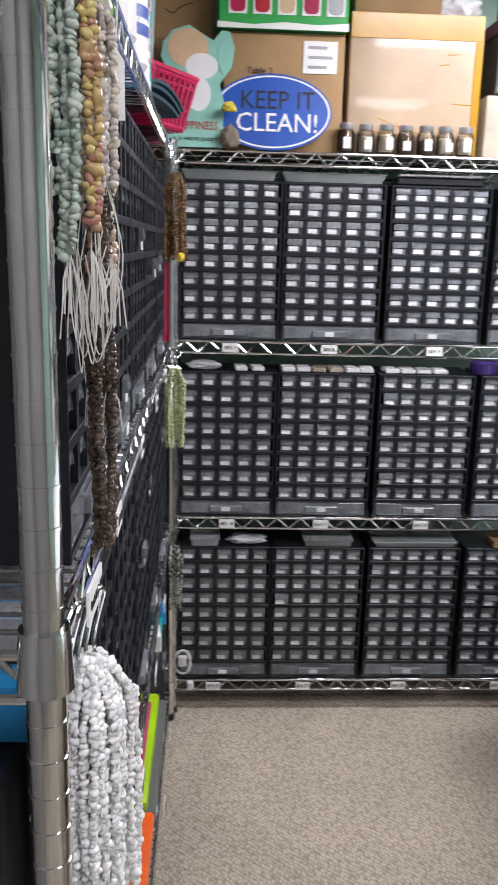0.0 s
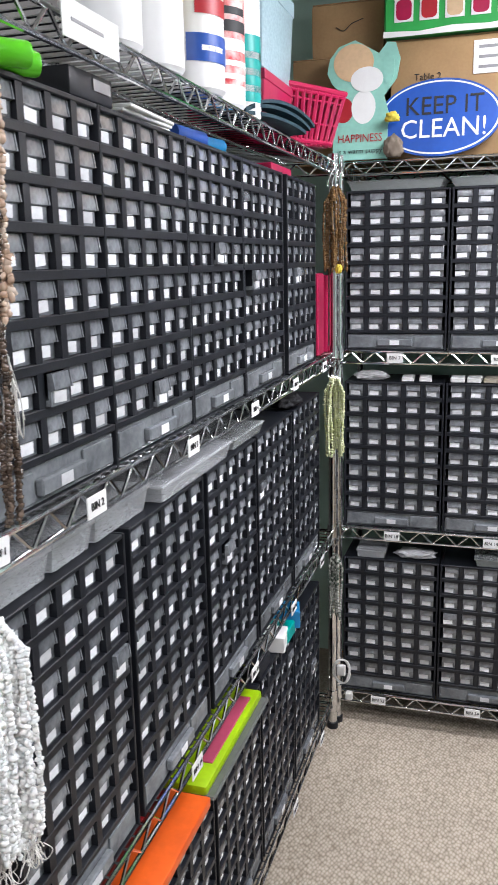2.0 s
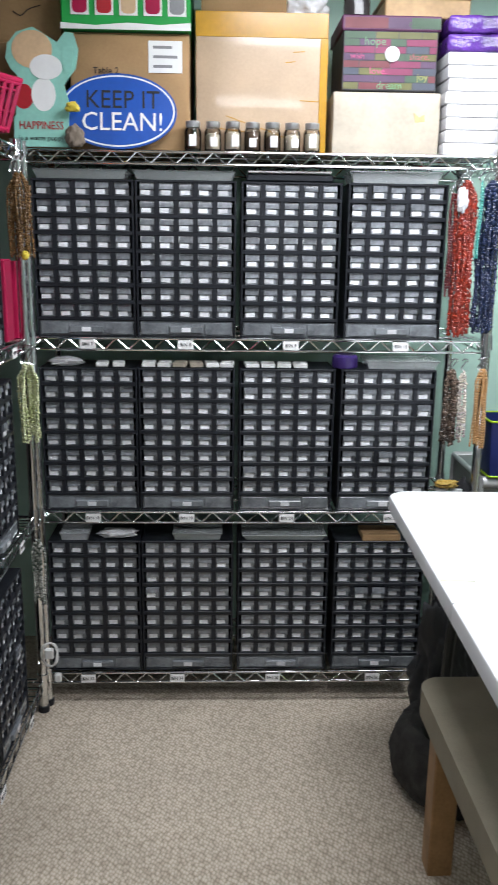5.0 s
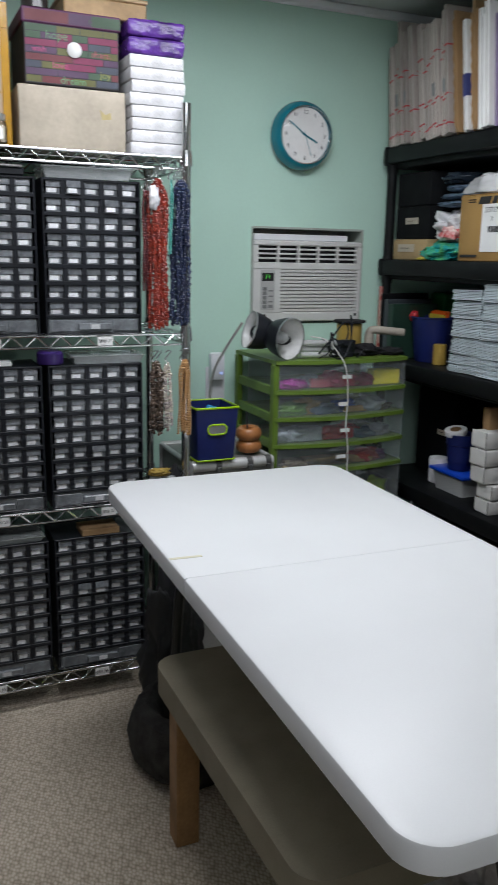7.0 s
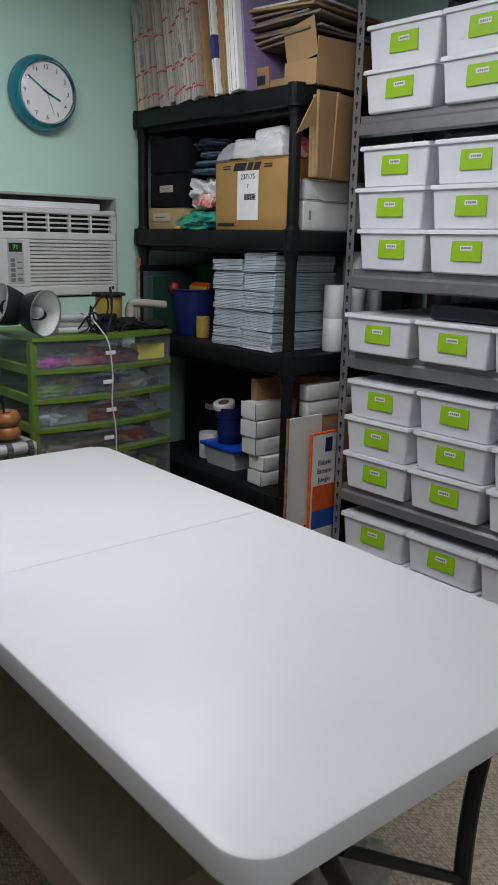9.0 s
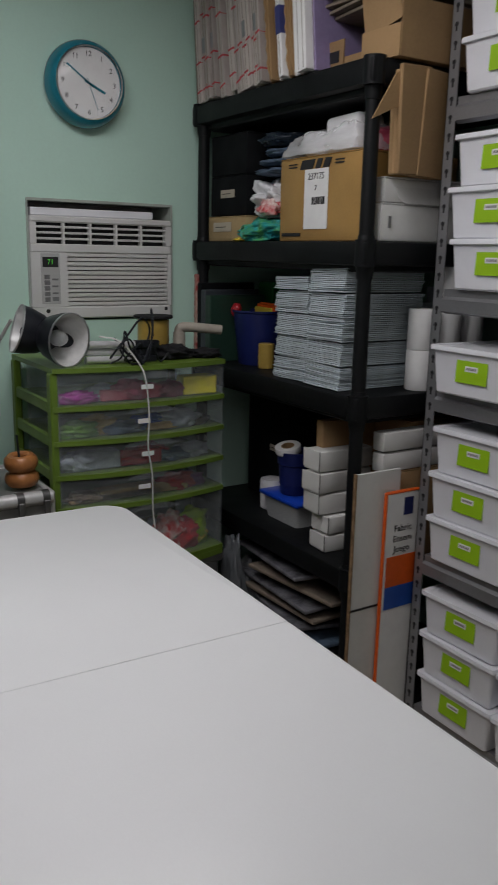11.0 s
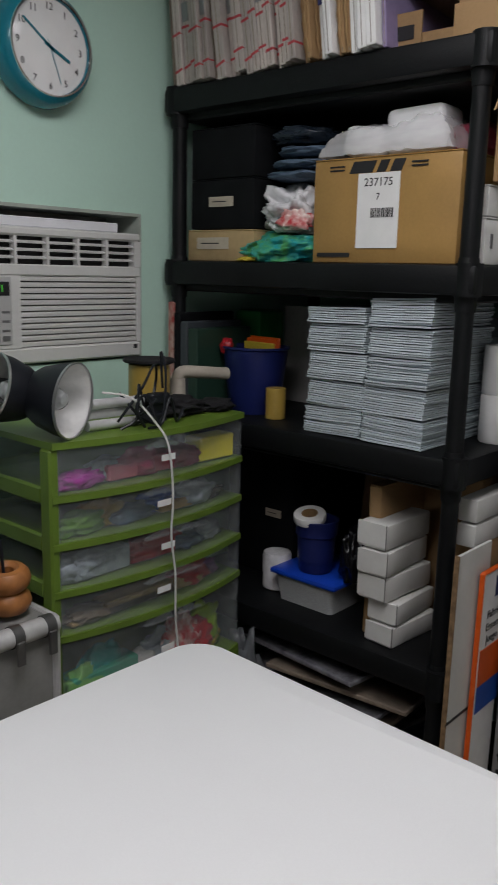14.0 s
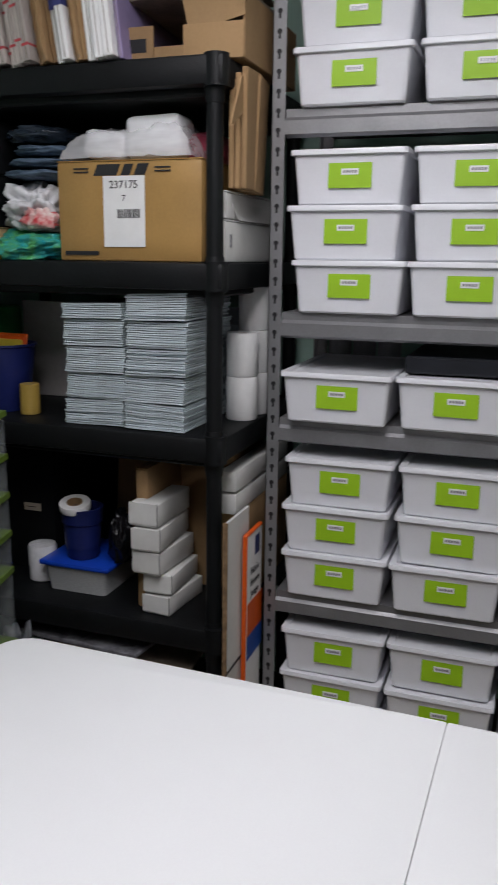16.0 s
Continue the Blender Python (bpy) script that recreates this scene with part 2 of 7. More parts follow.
def setting(name, bm, mat, label):
    return solid(name, bm, mat, label, "", kind="structure")


def words(name, text, size, mat, parent, at, thick=0.0004, stretch=1.0):
    """Raised lettering facing local -y, centred."""
    c = bpy.data.curves.new(name, "FONT")
    c.body, c.size, c.extrude, c.align_x, c.align_y = text, size, thick, "CENTER", "CENTER"
    c.resolution_u = 2
    tmp = bpy.data.objects.new("letters", c)
    scene.collection.objects.link(tmp)
    me = bpy.data.meshes.new_from_object(tmp.evaluated_get(bpy.context.evaluated_depsgraph_get()))
    bpy.data.objects.remove(tmp)
    me.transform(Matrix.Rotation(radians(90), 4, "X") @ Matrix.Diagonal((stretch, 1, 1, 1)))
    me.materials.clear()
    me.materials.append(mat)
    return part(name, me, mat, parent, at=at)


# ---- room ----
RX0, RX1, RY0, RY1, RZ = -0.62, 2.62, -3.3, 0.44, 2.14
bm = bmesh.new(); box(bm, RX0 - .1, RX1 + .1, RY0 - .1, RY1 + .4, -0.1, 0)
setting("floor", bm, CARPET, "beige looped-pile carpet floor")
bm = bmesh.new(); box(bm, RX0 - .1, RX1 + .1, RY0 - .1, RY1 + .4, RZ, RZ + .1)
setting("ceiling", bm, CEIL, "plain light grey painted ceiling")
AC = (1.467, 1.908, 1.07, 1.403)
bm = bmesh.new()
box(bm, RX0 - .1, AC[0], RY1, RY1 + .14, 0, RZ)
box(bm, AC[1], RX1 + .1, RY1, RY1 + .14, 0, RZ)
box(bm, AC[0], AC[1], RY1, RY1 + .14, 0, AC[2])
box(bm, AC[0], AC[1], RY1, RY1 + .14, AC[3], RZ)
setting("wall_north", bm, WALL, "mint green painted wall with an air conditioner opening")
bm = bmesh.new(); box(bm, RX0 - .1, RX0, RY0, RY1, 0, RZ)
setting("wall_west", bm, NEUTRAL, "plain grey painted wall")
bm = bmesh.new(); box(bm, RX1, RX1 + .1, RY0, RY1, 0, RZ)
setting("wall_east", bm, WALL, "mint green painted wall behind the shelves")
bm = bmesh.new(); box(bm, RX0 - .1, RX1 + .1, RY0 - .1, RY0, 0, RZ)
setting("wall_south", bm, NEUTRAL, "plain grey painted wall")
bm = bmesh.new()
box(bm, RX0, RX1, RY1 - .018, RY1, RZ - .03, RZ, 0.006)
setting("trim", bm, WHITE, "narrow white trim below the ceiling")


def ceiling_light(x, y, sx, sy, power):
    t = thing("ceiling_light", "white fluorescent ceiling light fixture", "ceiling light", pose(x, y, RZ))
    bm = bmesh.new(); box(bm, -sx / 2 - .02, sx / 2 + .02, -sy / 2 - .02, sy / 2 + .02, -.03, 0, 0.006)
    part("housing", bm, WHITE, t)
    bm = bmesh.new(); box(bm, -sx / 2, sx / 2, -sy / 2, sy / 2, -.042, -.028, 0.004)
    part("diffuser", bm, DIFFUSER, t, "glowing milky diffuser")
    tube_light(x, y, RZ - .05, sx, sy, power)


DIFFUSER = bpy.data.materials.new("glowing_diffuser")
DIFFUSER.use_nodes = True
DIFFUSER.node_tree.nodes["Principled BSDF"].inputs["Emission Color"].default_value = (0.94, 0.98, 1, 1)
DIFFUSER.node_tree.nodes["Principled BSDF"].inputs["Emission Strength"].default_value = 6
ceiling_light(1.0, -0.62, 1.2, 0.5, 28)
ceiling_light(0.5, -2.45, 1.2, 0.3, 12)


# ---- wire shelving ----
def wire_rack(label, length, depth, levels, tops, m, step=0.025):
    """Chrome wire rack; local x along its front, front at y = 0, back at y = depth."""
    t = thing("wire_shelving_unit", label, "wire shelving", m, kind="")
    for x, top in zip((0.0, length), tops):
        for y in (0.0, depth):
            bm = bmesh.new()
            cyl(bm, (x, y, 0.01), (x, y, top), 0.0127, seg=16)
            z = 0.05
            while z < top:
                cyl(bm, (x, y, z), (x, y, z + 0.0022), 0.0133, seg=16)
                z += 0.0254
            post = part("post", bm, CHROME, t)
            bm = bmesh.new(); cyl(bm, (x, y, 0), (x, y, 0.018), 0.016, seg=14)
            part("foot", bm, BLACK, post)
    for z in levels:
        bm = bmesh.new()
        h = 0.015
        for a, b in (((0, 0), (length, 0)), ((0, depth), (length, depth)), ((0, 0), (0, depth)), ((length, 0), (length, depth))):
            cyl(bm, (*a, z + h), (*b, z + h), 0.0034, seg=8)
            cyl(bm, (*a, z - h), (*b, z - h), 0.0034, seg=8)
            n = max(2, round((Vector(b) - Vector(a)).length / 0.032))
            pts = []
            for i in range(n + 1):
                f = i / n
                pts.append((a[0] + (b[0] - a[0]) * f, a[1] + (b[1] - a[1]) * f, z + (h if i % 2 else -h)))
            for p, q in zip(pts, pts[1:]):
                cyl(bm, p, q, 0.0023, seg=6, caps=False)
        shelf = part("shelf", bm, CHROME, t)
        bm = bmesh.new()
        x = step
        while x < length - 0.01:
            cyl(bm, (x, 0, z + h + 0.003), (x, depth, z + h + 0.003), 0.0017, seg=5, caps=False)
            x += step
        for y in (depth * .33, depth * .66):
            cyl(bm, (0, y, z + h - 0.002), (length, y, z + h - 0.002), 0.003, seg=6)
        tagged(part("deck_mesh", bm, CHROME, shelf), kind="stuff")
        for x in (0.0, length):
            for y in (0.0, depth):
                bm = bmesh.new()
                cyl(bm, (x, y, z - 0.006), (x, y, z + 0.034), 0.018, 0.0155, seg=18)
                part("collar", bm, CHROME, shelf)
    return t


LEVELS = (0.085, 0.583, 1.07, 1.545)
wire_rack("chrome wire shelving unit filled with black drawer cabinets", 1.648, 0.36, LEVELS, (1.57, 1.57), pose(-0.156, -1.68, 0, 0, 0, 90))
wire_rack("chrome wire shelving unit against the mint green wall", 1.225, 0.36, LEVELS, (1.565, 1.70), pose(-0.15, 0.005, 0))

# ---- drawer cabinets ----
CH, CD = 0.405, 0.16
PZ, WIDE = 0.0446, 0.046
rng = random.Random(5)


def drawer_mesh(w, h, hw, hh):
    bm = bmesh.new()
    # side profile: upper half slopes out to a ledge, lower half set back under it
    side = [(.0012, 0), (.001, h * .46), (-.0026, h * .5), (-.0028, h * .55), (-.0006, h), (.004, h), (.004, h * .2), (.03, h * .15), (.03, 0)]
    rings = [[bm.verts.new((x, y, z)) for y, z in side] for x in (-w / 2, w / 2)]
    bridge(bm, rings[0], rings[1])
    bm.faces.new(rings[0][::-1]); bm.faces.new(rings[1])
    # thin raised rim round the upper half
    for s in (-1, 1):
        e = s * (w / 2 - .0011)
        prism(bm, [(-.0042, h * .5), (-.0026, h * .5), (-.0004, h), (-.0018, h)], e - .0011, e + .0011, Matrix.Rotation(radians(90), 4, "Z") @ Matrix.Diagonal((1, -1, 1, 1)))
    bmesh.ops.recalc_face_normals(bm, faces=bm.faces)
    return mesh_of(bm, "small_drawer", CLEAR)


def cabinet(CW):
    PX = (CW - .010) / 5
    t = thing("drawer_cabinet", "black plastic cabinet of forty small clear drawers", "drawer cabinet",
              group="drawer cabinets on the wire racks")
    bm = bmesh.new()
    x0 = -CW / 2
    box(bm, x0, -x0, CD - .004, CD, 0, CH)
    part("back_panel", bm, BLACK, t)
    for nm, dims in (("side_panel", (x0, x0 + .005, 0, CD - .0045, 0, CH)), ("side_panel", (-x0 - .005, -x0, 0, CD - .0045, 0, CH)),
                     ("top_panel", (x0 + .0055, -x0 - .0055, .0004, CD - .0045, CH - .006, CH - .0004)), ("base_panel", (x0 + .0055, -x0 - .0055, .0004, CD - .0045, .0002, .004))):
        bm = bmesh.new(); box(bm, *dims, .001)
        part(nm, bm, BLACK, t)
    for r in range(8):
        z = .002 + WIDE + r * PZ
        bm = bmesh.new(); box(bm, x0 + .004, -x0 - .004, .0006, CD - .004, z - .0055 if r else z - .003, z + .005, 0.001)
        part("shelf_bar", bm, BLACK, t)
    for c in range(1, 5):
        x = x0 + .005 + c * PX
        bm = bmesh.new(); box(bm, x - .006, x + .006, .0012, CD - .004, WIDE + .002, CH - .006)
        part("divider", bm, BLACK, t)
    dm = drawer_mesh(PX - .0145, PZ - .0115, .018, .009)
    bm = bmesh.new(); box(bm, -.012, .012, -.0004, .0004, -.006, .006)
    lm = mesh_of(bm, "label_card", CARDLET)
    for r in range(8):
        for c in range(5):
            d = part("small_drawer", dm, None, t, at=pose(x0 + .005 + (c + .5) * PX, .007, .002 + WIDE + r * PZ + .0055))
            part("label_card", lm, None, d, at=pose(-.0028, .0004, .0088))
    bm = bmesh.new()
    w = CW - .014
    box(bm, -w / 2, w / 2, 0, .003, 0, WIDE - .007, .0008)
    box(bm, -w / 2, w / 2, 0.003, CD - .02, 0.001, .02)
    box(bm, -w / 2 + .004, -.05, -.003, 0, .004, WIDE - .011, .001)
    box(bm, .05, w / 2 - .004, -.003, 0, .004, WIDE - .011, .001)
    box(bm, -.045, .045, -.010, 0, .008, .026, .002)
    wide = part("wide_drawer", bm, WIDEP, t, "wide frosted drawer", at=pose(0, .005, .0045))
    part("label_card", lm, None, wide, at=pose(0, -.0108, .017))
    return t


B_X = [-0.004, 0.262, 0.538, 0.817]
A_Y = {1.087: (-1.412, -1.154, -0.903, -0.640, -0.345), 0.599: (-1.409, -1.134, -0.856, -0.583, -0.308), 0.102: (-1.409, -1.134, -0.858, -0.585, -0.312)}
cabinets = [cabinet(.262)]
spots = [(x, 0.016, z, 0) for z in (0.599, 1.087, 0.102) for x in B_X] + [(-0.162, y, z, 90) for z, row in A_Y.items() for y in row]
for k, (x, y, z, turn) in enumerate(spots):
    if k:
        cabinets.append(copy_thing(cabinets[0], pose(x, y, z, 0, 0, turn)))
    cabinets[k].matrix_basis = pose(x, y, z, 0, 0, turn)
for cab in cabinets:
    # a few drawers stand a little open, cards sit crooked
    for d in cab.children:
        if d.name.startswith("small_drawer"):
            d.location.y += rng.uniform(-.0015, .0015)
            if rng.random() < 0.03:
                d.location.y -= rng.uniform(.006, .02)
            for k in d.children:
                k.rotation_euler.y += radians(rng.uniform(-5, 5))
                k.location.x += rng.uniform(-.003, .002)

# numbered shelf cards
def shelf_card(m, text, w=.042, h=.024):
    t = thing("shelf_card", "small white numbered card clipped to the shelf edge", "label", m, group="shelf number cards")
    bm = bmesh.new(); box(bm, -w / 2, w / 2, -.0008, .0008, -h / 2, h / 2)
    part("card", bm, PAPER, t)
    words("lettering", text, .0125, INK, t, pose(0, -.0014, 0))
    return t


for z, a0, b0 in ((1.07, 2, 7), (0.583, 13, 18), (0.085, 28, 33)):
    for i, y in enumerate((-1.377, -1.086, -0.784, -0.49, -0.2)):
        shelf_card(pose(-0.1435, y - (.032 if z < .6 else 0), z, 0, 0, 90), f"BIN {a0 + i}")
    for i, x in enumerate((0.0, 0.261, 0.543, 0.84)):
        shelf_card(pose(x - (.03 if z < .1 else 0), -0.002, z), f"BIN {b0 + i}")

# ---- folding table ----
TX0, TX1, TY0, TY1, TZ = 0.753, 1.407, -1.655, -0.240, 0.735


def folding_table():
    t = thing("folding_table", "white plastic centre-fold folding table with dark steel legs", "table",
              Matrix.Translation((1.078, -.95, 0)) @ pose(0, 0, 0, 0, 0, -1.6) @ Matrix.Translation((-1.078, .95, 0)))
    seam = -0.907
    for y0, y1, near in ((TY0, seam - .0005, True), (seam + .0005, TY1, False)):
        outline = []
        r = .052
        for px, py, a0, rad in ((TX1, y1, 0, r if not near else .004), (TX0, y1, 90, r if not near else .004),
                                (TX0, y0, 180, r if near else .004), (TX1, y0, 270, r if near else .004)):
            cx, cy = px + (-rad if px == TX1 else rad), py + (-rad if py == y1 else rad)
            for i in range(9):
                a = radians(a0 + 90 * i / 8)
                outline.append((cx + rad * math.cos(a), cy + rad * math.sin(a)))
        bm = bmesh.new()
        rings = []
        for ins, z in ((.004, TZ - .038), (0, TZ - .035), (0, TZ - .006), (.0015, TZ - .002), (.005, TZ)):
            cx, cy = (TX0 + TX1) / 2, (y0 + y1) / 2
            rings.append([bm.verts.new((x + (ins if x < cx else -ins), y + (0 if abs(y - seam) < .01 else (ins if y < cy else -ins)), z)) for x, y in outline])
        for a, b in zip(rings, rings[1:]):
            bridge(bm, a, b)
        bm.faces.new(rings[0][::-1]); bm.faces.new(rings[-1])
        part("tabletop", bm, TABLE, t)
    tubes = (((1.0, .69), (1.005, .535), (1.034, .464), (1.08, .362), (1.10, .2), (1.10, .012)), ((1.335, .69), (1.338, .555), (1.312, .453), (1.299, .333), (1.304, .2), (1.31, .012)))
    for path in tubes:
        bm = bmesh.new(); tube(bm, smooth_path([(x, -1.5 - .04 * (.69 - z), z) for x, z in path]), .0135, 10)
        part("leg", bm, DARKGREEN, t)
    bm = bmesh.new(); cyl(bm, (1.03, -1.507, .52), (1.297, -1.514, .331), .009, seg=8)
    part("crossbar", bm, DARKGREEN, t)
    for x, dx in ((.925, -.02), (1.215, .03)):
        bm = bmesh.new()
        tube(bm, smooth_path([(x, -.42, TZ - .045), (x, -.408, .62), (x + dx, -.39, .45), (x + dx, -.36, .25), (x + dx * 1.3, -.36, .012)]), .0135, 10)
        part("leg", bm, DARKGREEN, t)
    bm = bmesh.new(); cyl(bm, (.925, -.405, .58), (1.245, -.39, .45), .009, seg=8)
    part("crossbar", bm, DARKGREEN, t)
    return t


folding_table()

# ---- bench under the table ----
t = thing("bench", "long beige upholstered bench with oak legs under the table", "bench")
bm = bmesh.new(); prism(bm, [(x, z) for x, z in rounded(.77, 1.12, -1.36, -.645, .05)], 0, .06, Matrix(((1, 0, 0, 0), (0, 0, 1, 0), (0, -1, 0, .45), (0, 0, 0, 1))))
bmesh.ops.recalc_face_normals(bm, faces=bm.faces)
part("seat", bm, BEIGE, t)
for x, y in ((.835, -.672), (1.07, -.672), (.83, -1.32), (.985, -1.27)):
    bm = bmesh.new(); box(bm, x - .027, x + .027, y - .027, y + .027, 0, .40, .003)
    part("leg", bm, WOOD, t)


# ---- black resin shelves ----
BX0, BX1, BY0, BY1 = 1.965, 2.56, -.388, .418
BZ = (0.11, 0.51, 0.943, 1.30, 1.685)
t = thing("resin_shelving_unit", "black plastic five-tier shelving unit in the corner", "shelving")
for z in BZ:
    bm = bmesh.new()
    box(bm, BX0, BX1, BY0, BY1, z - .055, z, .008, seg=2)
    box(bm, BX0 + .03, BX1 - .03, BY0 + .03, BY1 - .03, z - .07, z - .05, .004)
    deck = part("shelf", bm, RESIN, t)
    for y in (BY0 + .022, BY1 - .022):
        bm = bmesh.new(); cyl(bm, (BX0 + .022, y, z - .057), (BX0 + .022, y, z + .0025), .025, seg=20)
        part("corner_socket", bm, RESIN, deck)
for x in (BX0 + .027, BX1 - .027):
    for y in (BY0 + .027, BY1 - .027):
        for z0, z1 in zip((0, *BZ), BZ):
            bm = bmesh.new()
            cyl(bm, (x, y, z0), (x, y, z1 - .05), .0175, .0165, seg=16)
            cyl(bm, (x, y, z1 - .085), (x, y, z1 - .05), .0185, .022, seg=16)
            cyl(bm, (x, y, z0 if z0 else .001), (x, y, z0 + .012), .0205, .0185, seg=16)
            part("post", bm, RESIN, t)

# ---- grey steel rack with white bins ----
GX0, GX1, GY0, GY1 = 2.15, 2.58, -1.40, -.425
GZ = (0.135, 0.548, 0.962, 1.196, 1.611, 1.98)


def steel_rack():
    t = thing("steel_shelving_unit", "grey slotted steel shelving unit holding white bins", "shelving")
    for x, sx in ((GX0, 1), (GX1, -1)):
        for y, sy in ((GY0, 1), (GY1, -1)):
            bm = bmesh.new()
            box(bm, min(x, x + .002 * sx), max(x, x + .002 * sx), min(y, y + .029 * sy), max(y, y + .029 * sy), 0, 2.02)
            box(bm, min(x, x + .03 * sx), max(x, x + .03 * sx), min(y, y + .002 * sy), max(y, y + .002 * sy), 0, 2.02)
            post = part("post", bm, GREY, t)
            if x == GX0:
                bm = bmesh.new()
                z = .05
                while z < 2.0:
                    cyl(bm, (x - .0006, y + .0145 * sy, z), (x + .001, y + .0145 * sy, z), .0055, seg=8)
                    box(bm, x - .0006, x + .001, y + .0145 * sy - .0025, y + .0145 * sy + .0025, z - .014, z)
                    z += .038
                tagged(part("slot", bm, INK, post), kind="stuff")
    for z in GZ:
        bm = bmesh.new()
        prism(bm, [(GX0 - .003, z - .05), (GX0 + .012, z - .056), (GX0 + .012, z - .05), (GX0 + .003, z - .044), (GX0 + .003, z - .026), (GX0 + .009, z - .02), (GX0 + .009, z - .004),
                   (GX1, z - .004), (GX1, z), (GX0 + .004, z), (GX0 + .004, z - .016), (GX0 - .003, z - .023)], GY0 + .03, GY1 - .03)
        part("shelf", bm, GREY, t)


steel_rack()


def storage_bin():
    """Local front at y = 0 facing -y."""
    t = thing("storage_bin", "white plastic storage bin with a lime green label and lid on", "storage bin", group="white bins on the steel rack")
    bm = bmesh.new()
    rings = []
    d = .36
    for w, z, ins in ((.104, 0, .009), (.107, .004, .005), (.1155, .096, 0), (.116, .099, -.001)):
        rings.append([bm.verts.new((x, y, z)) for x, y in rounded(-w, w, ins, d - ins, .009, 3)])
    for a, b in zip(rings, rings[1:]):
        bridge(bm, a, b)
    bm.faces.new(rings[0][::-1]); bm.faces.new(rings[-1])
    part("body", bm, WHITE, t)
    bm = bmesh.new()
    rings = []
    for w, z, ins in ((.120, .0985, -.007), (.1215, .0995, -.008), (.1215, .1075, -.008), (.1205, .110, -.007), (.106, .110, .007), (.104, .107, .009)):
        rings.append([bm.verts.new((x, y, z)) for x, y in rounded(-w, w, ins, d - ins, .009, 3)])
    for a, b in zip(rings, rings[1:]):
        bridge(bm, a, b)
    bm.faces.new(rings[0][::-1]); bm.faces.new(rings[-1])
    part("lid", bm, WHITE, t)
    bm = bmesh.new(); box(bm, -.045, .045, -.0008, .0008, -.032, .032)
    tag = part("label", bm, LIME, t, "lime green card label", at=pose(.004, .0006, .0655, -3))
    bm = bmesh.new(); box(bm, -.018, .018, -.0012, 0, -.006, .006)
    strip = part("strip", bm, PAPER, tag, "white strip", at=pose(0, -.0008, 0))
    bm = bmesh.new()
    for i in range(5):
        box(bm, -.014 + i * .006, -.0095 + i * .006, -.0018, -.001, -.0025, .0025)
    bars = part("lettering_bar", bm, GREY, tag, at=pose(0, -.0006, 0))
    return t


rng2 = random.Random(9)
bin_spots = []
for y in (-.595, -.845, -1.095):
    for z, n, dx in ((1.611, 2, 0), (1.196, 3, 0), (.962, 1, -.02), (.548, 3, 0), (.135, 3, 0)):
        for k in range(n):
            bin_spots.append((y + (.012 if n == 1 else 0) + rng2.uniform(-.006, .006), z + .001 + k * .1105, dx + rng2.uniform(-.004, .004)))
bin0 = storage_bin()
for i, (y, z, dx) in enumerate(bin_spots):
    m = pose(2.135 + dx, y, z, 0, 0, -90 + rng2.uniform(-1.2, 1.2))
    b = copy_thing(bin0, m) if i else bin0
    if i:
        b.matrix_basis = m
bin0.matrix_basis = pose(2.135, -.595, 1.612, 0, 0, -90)


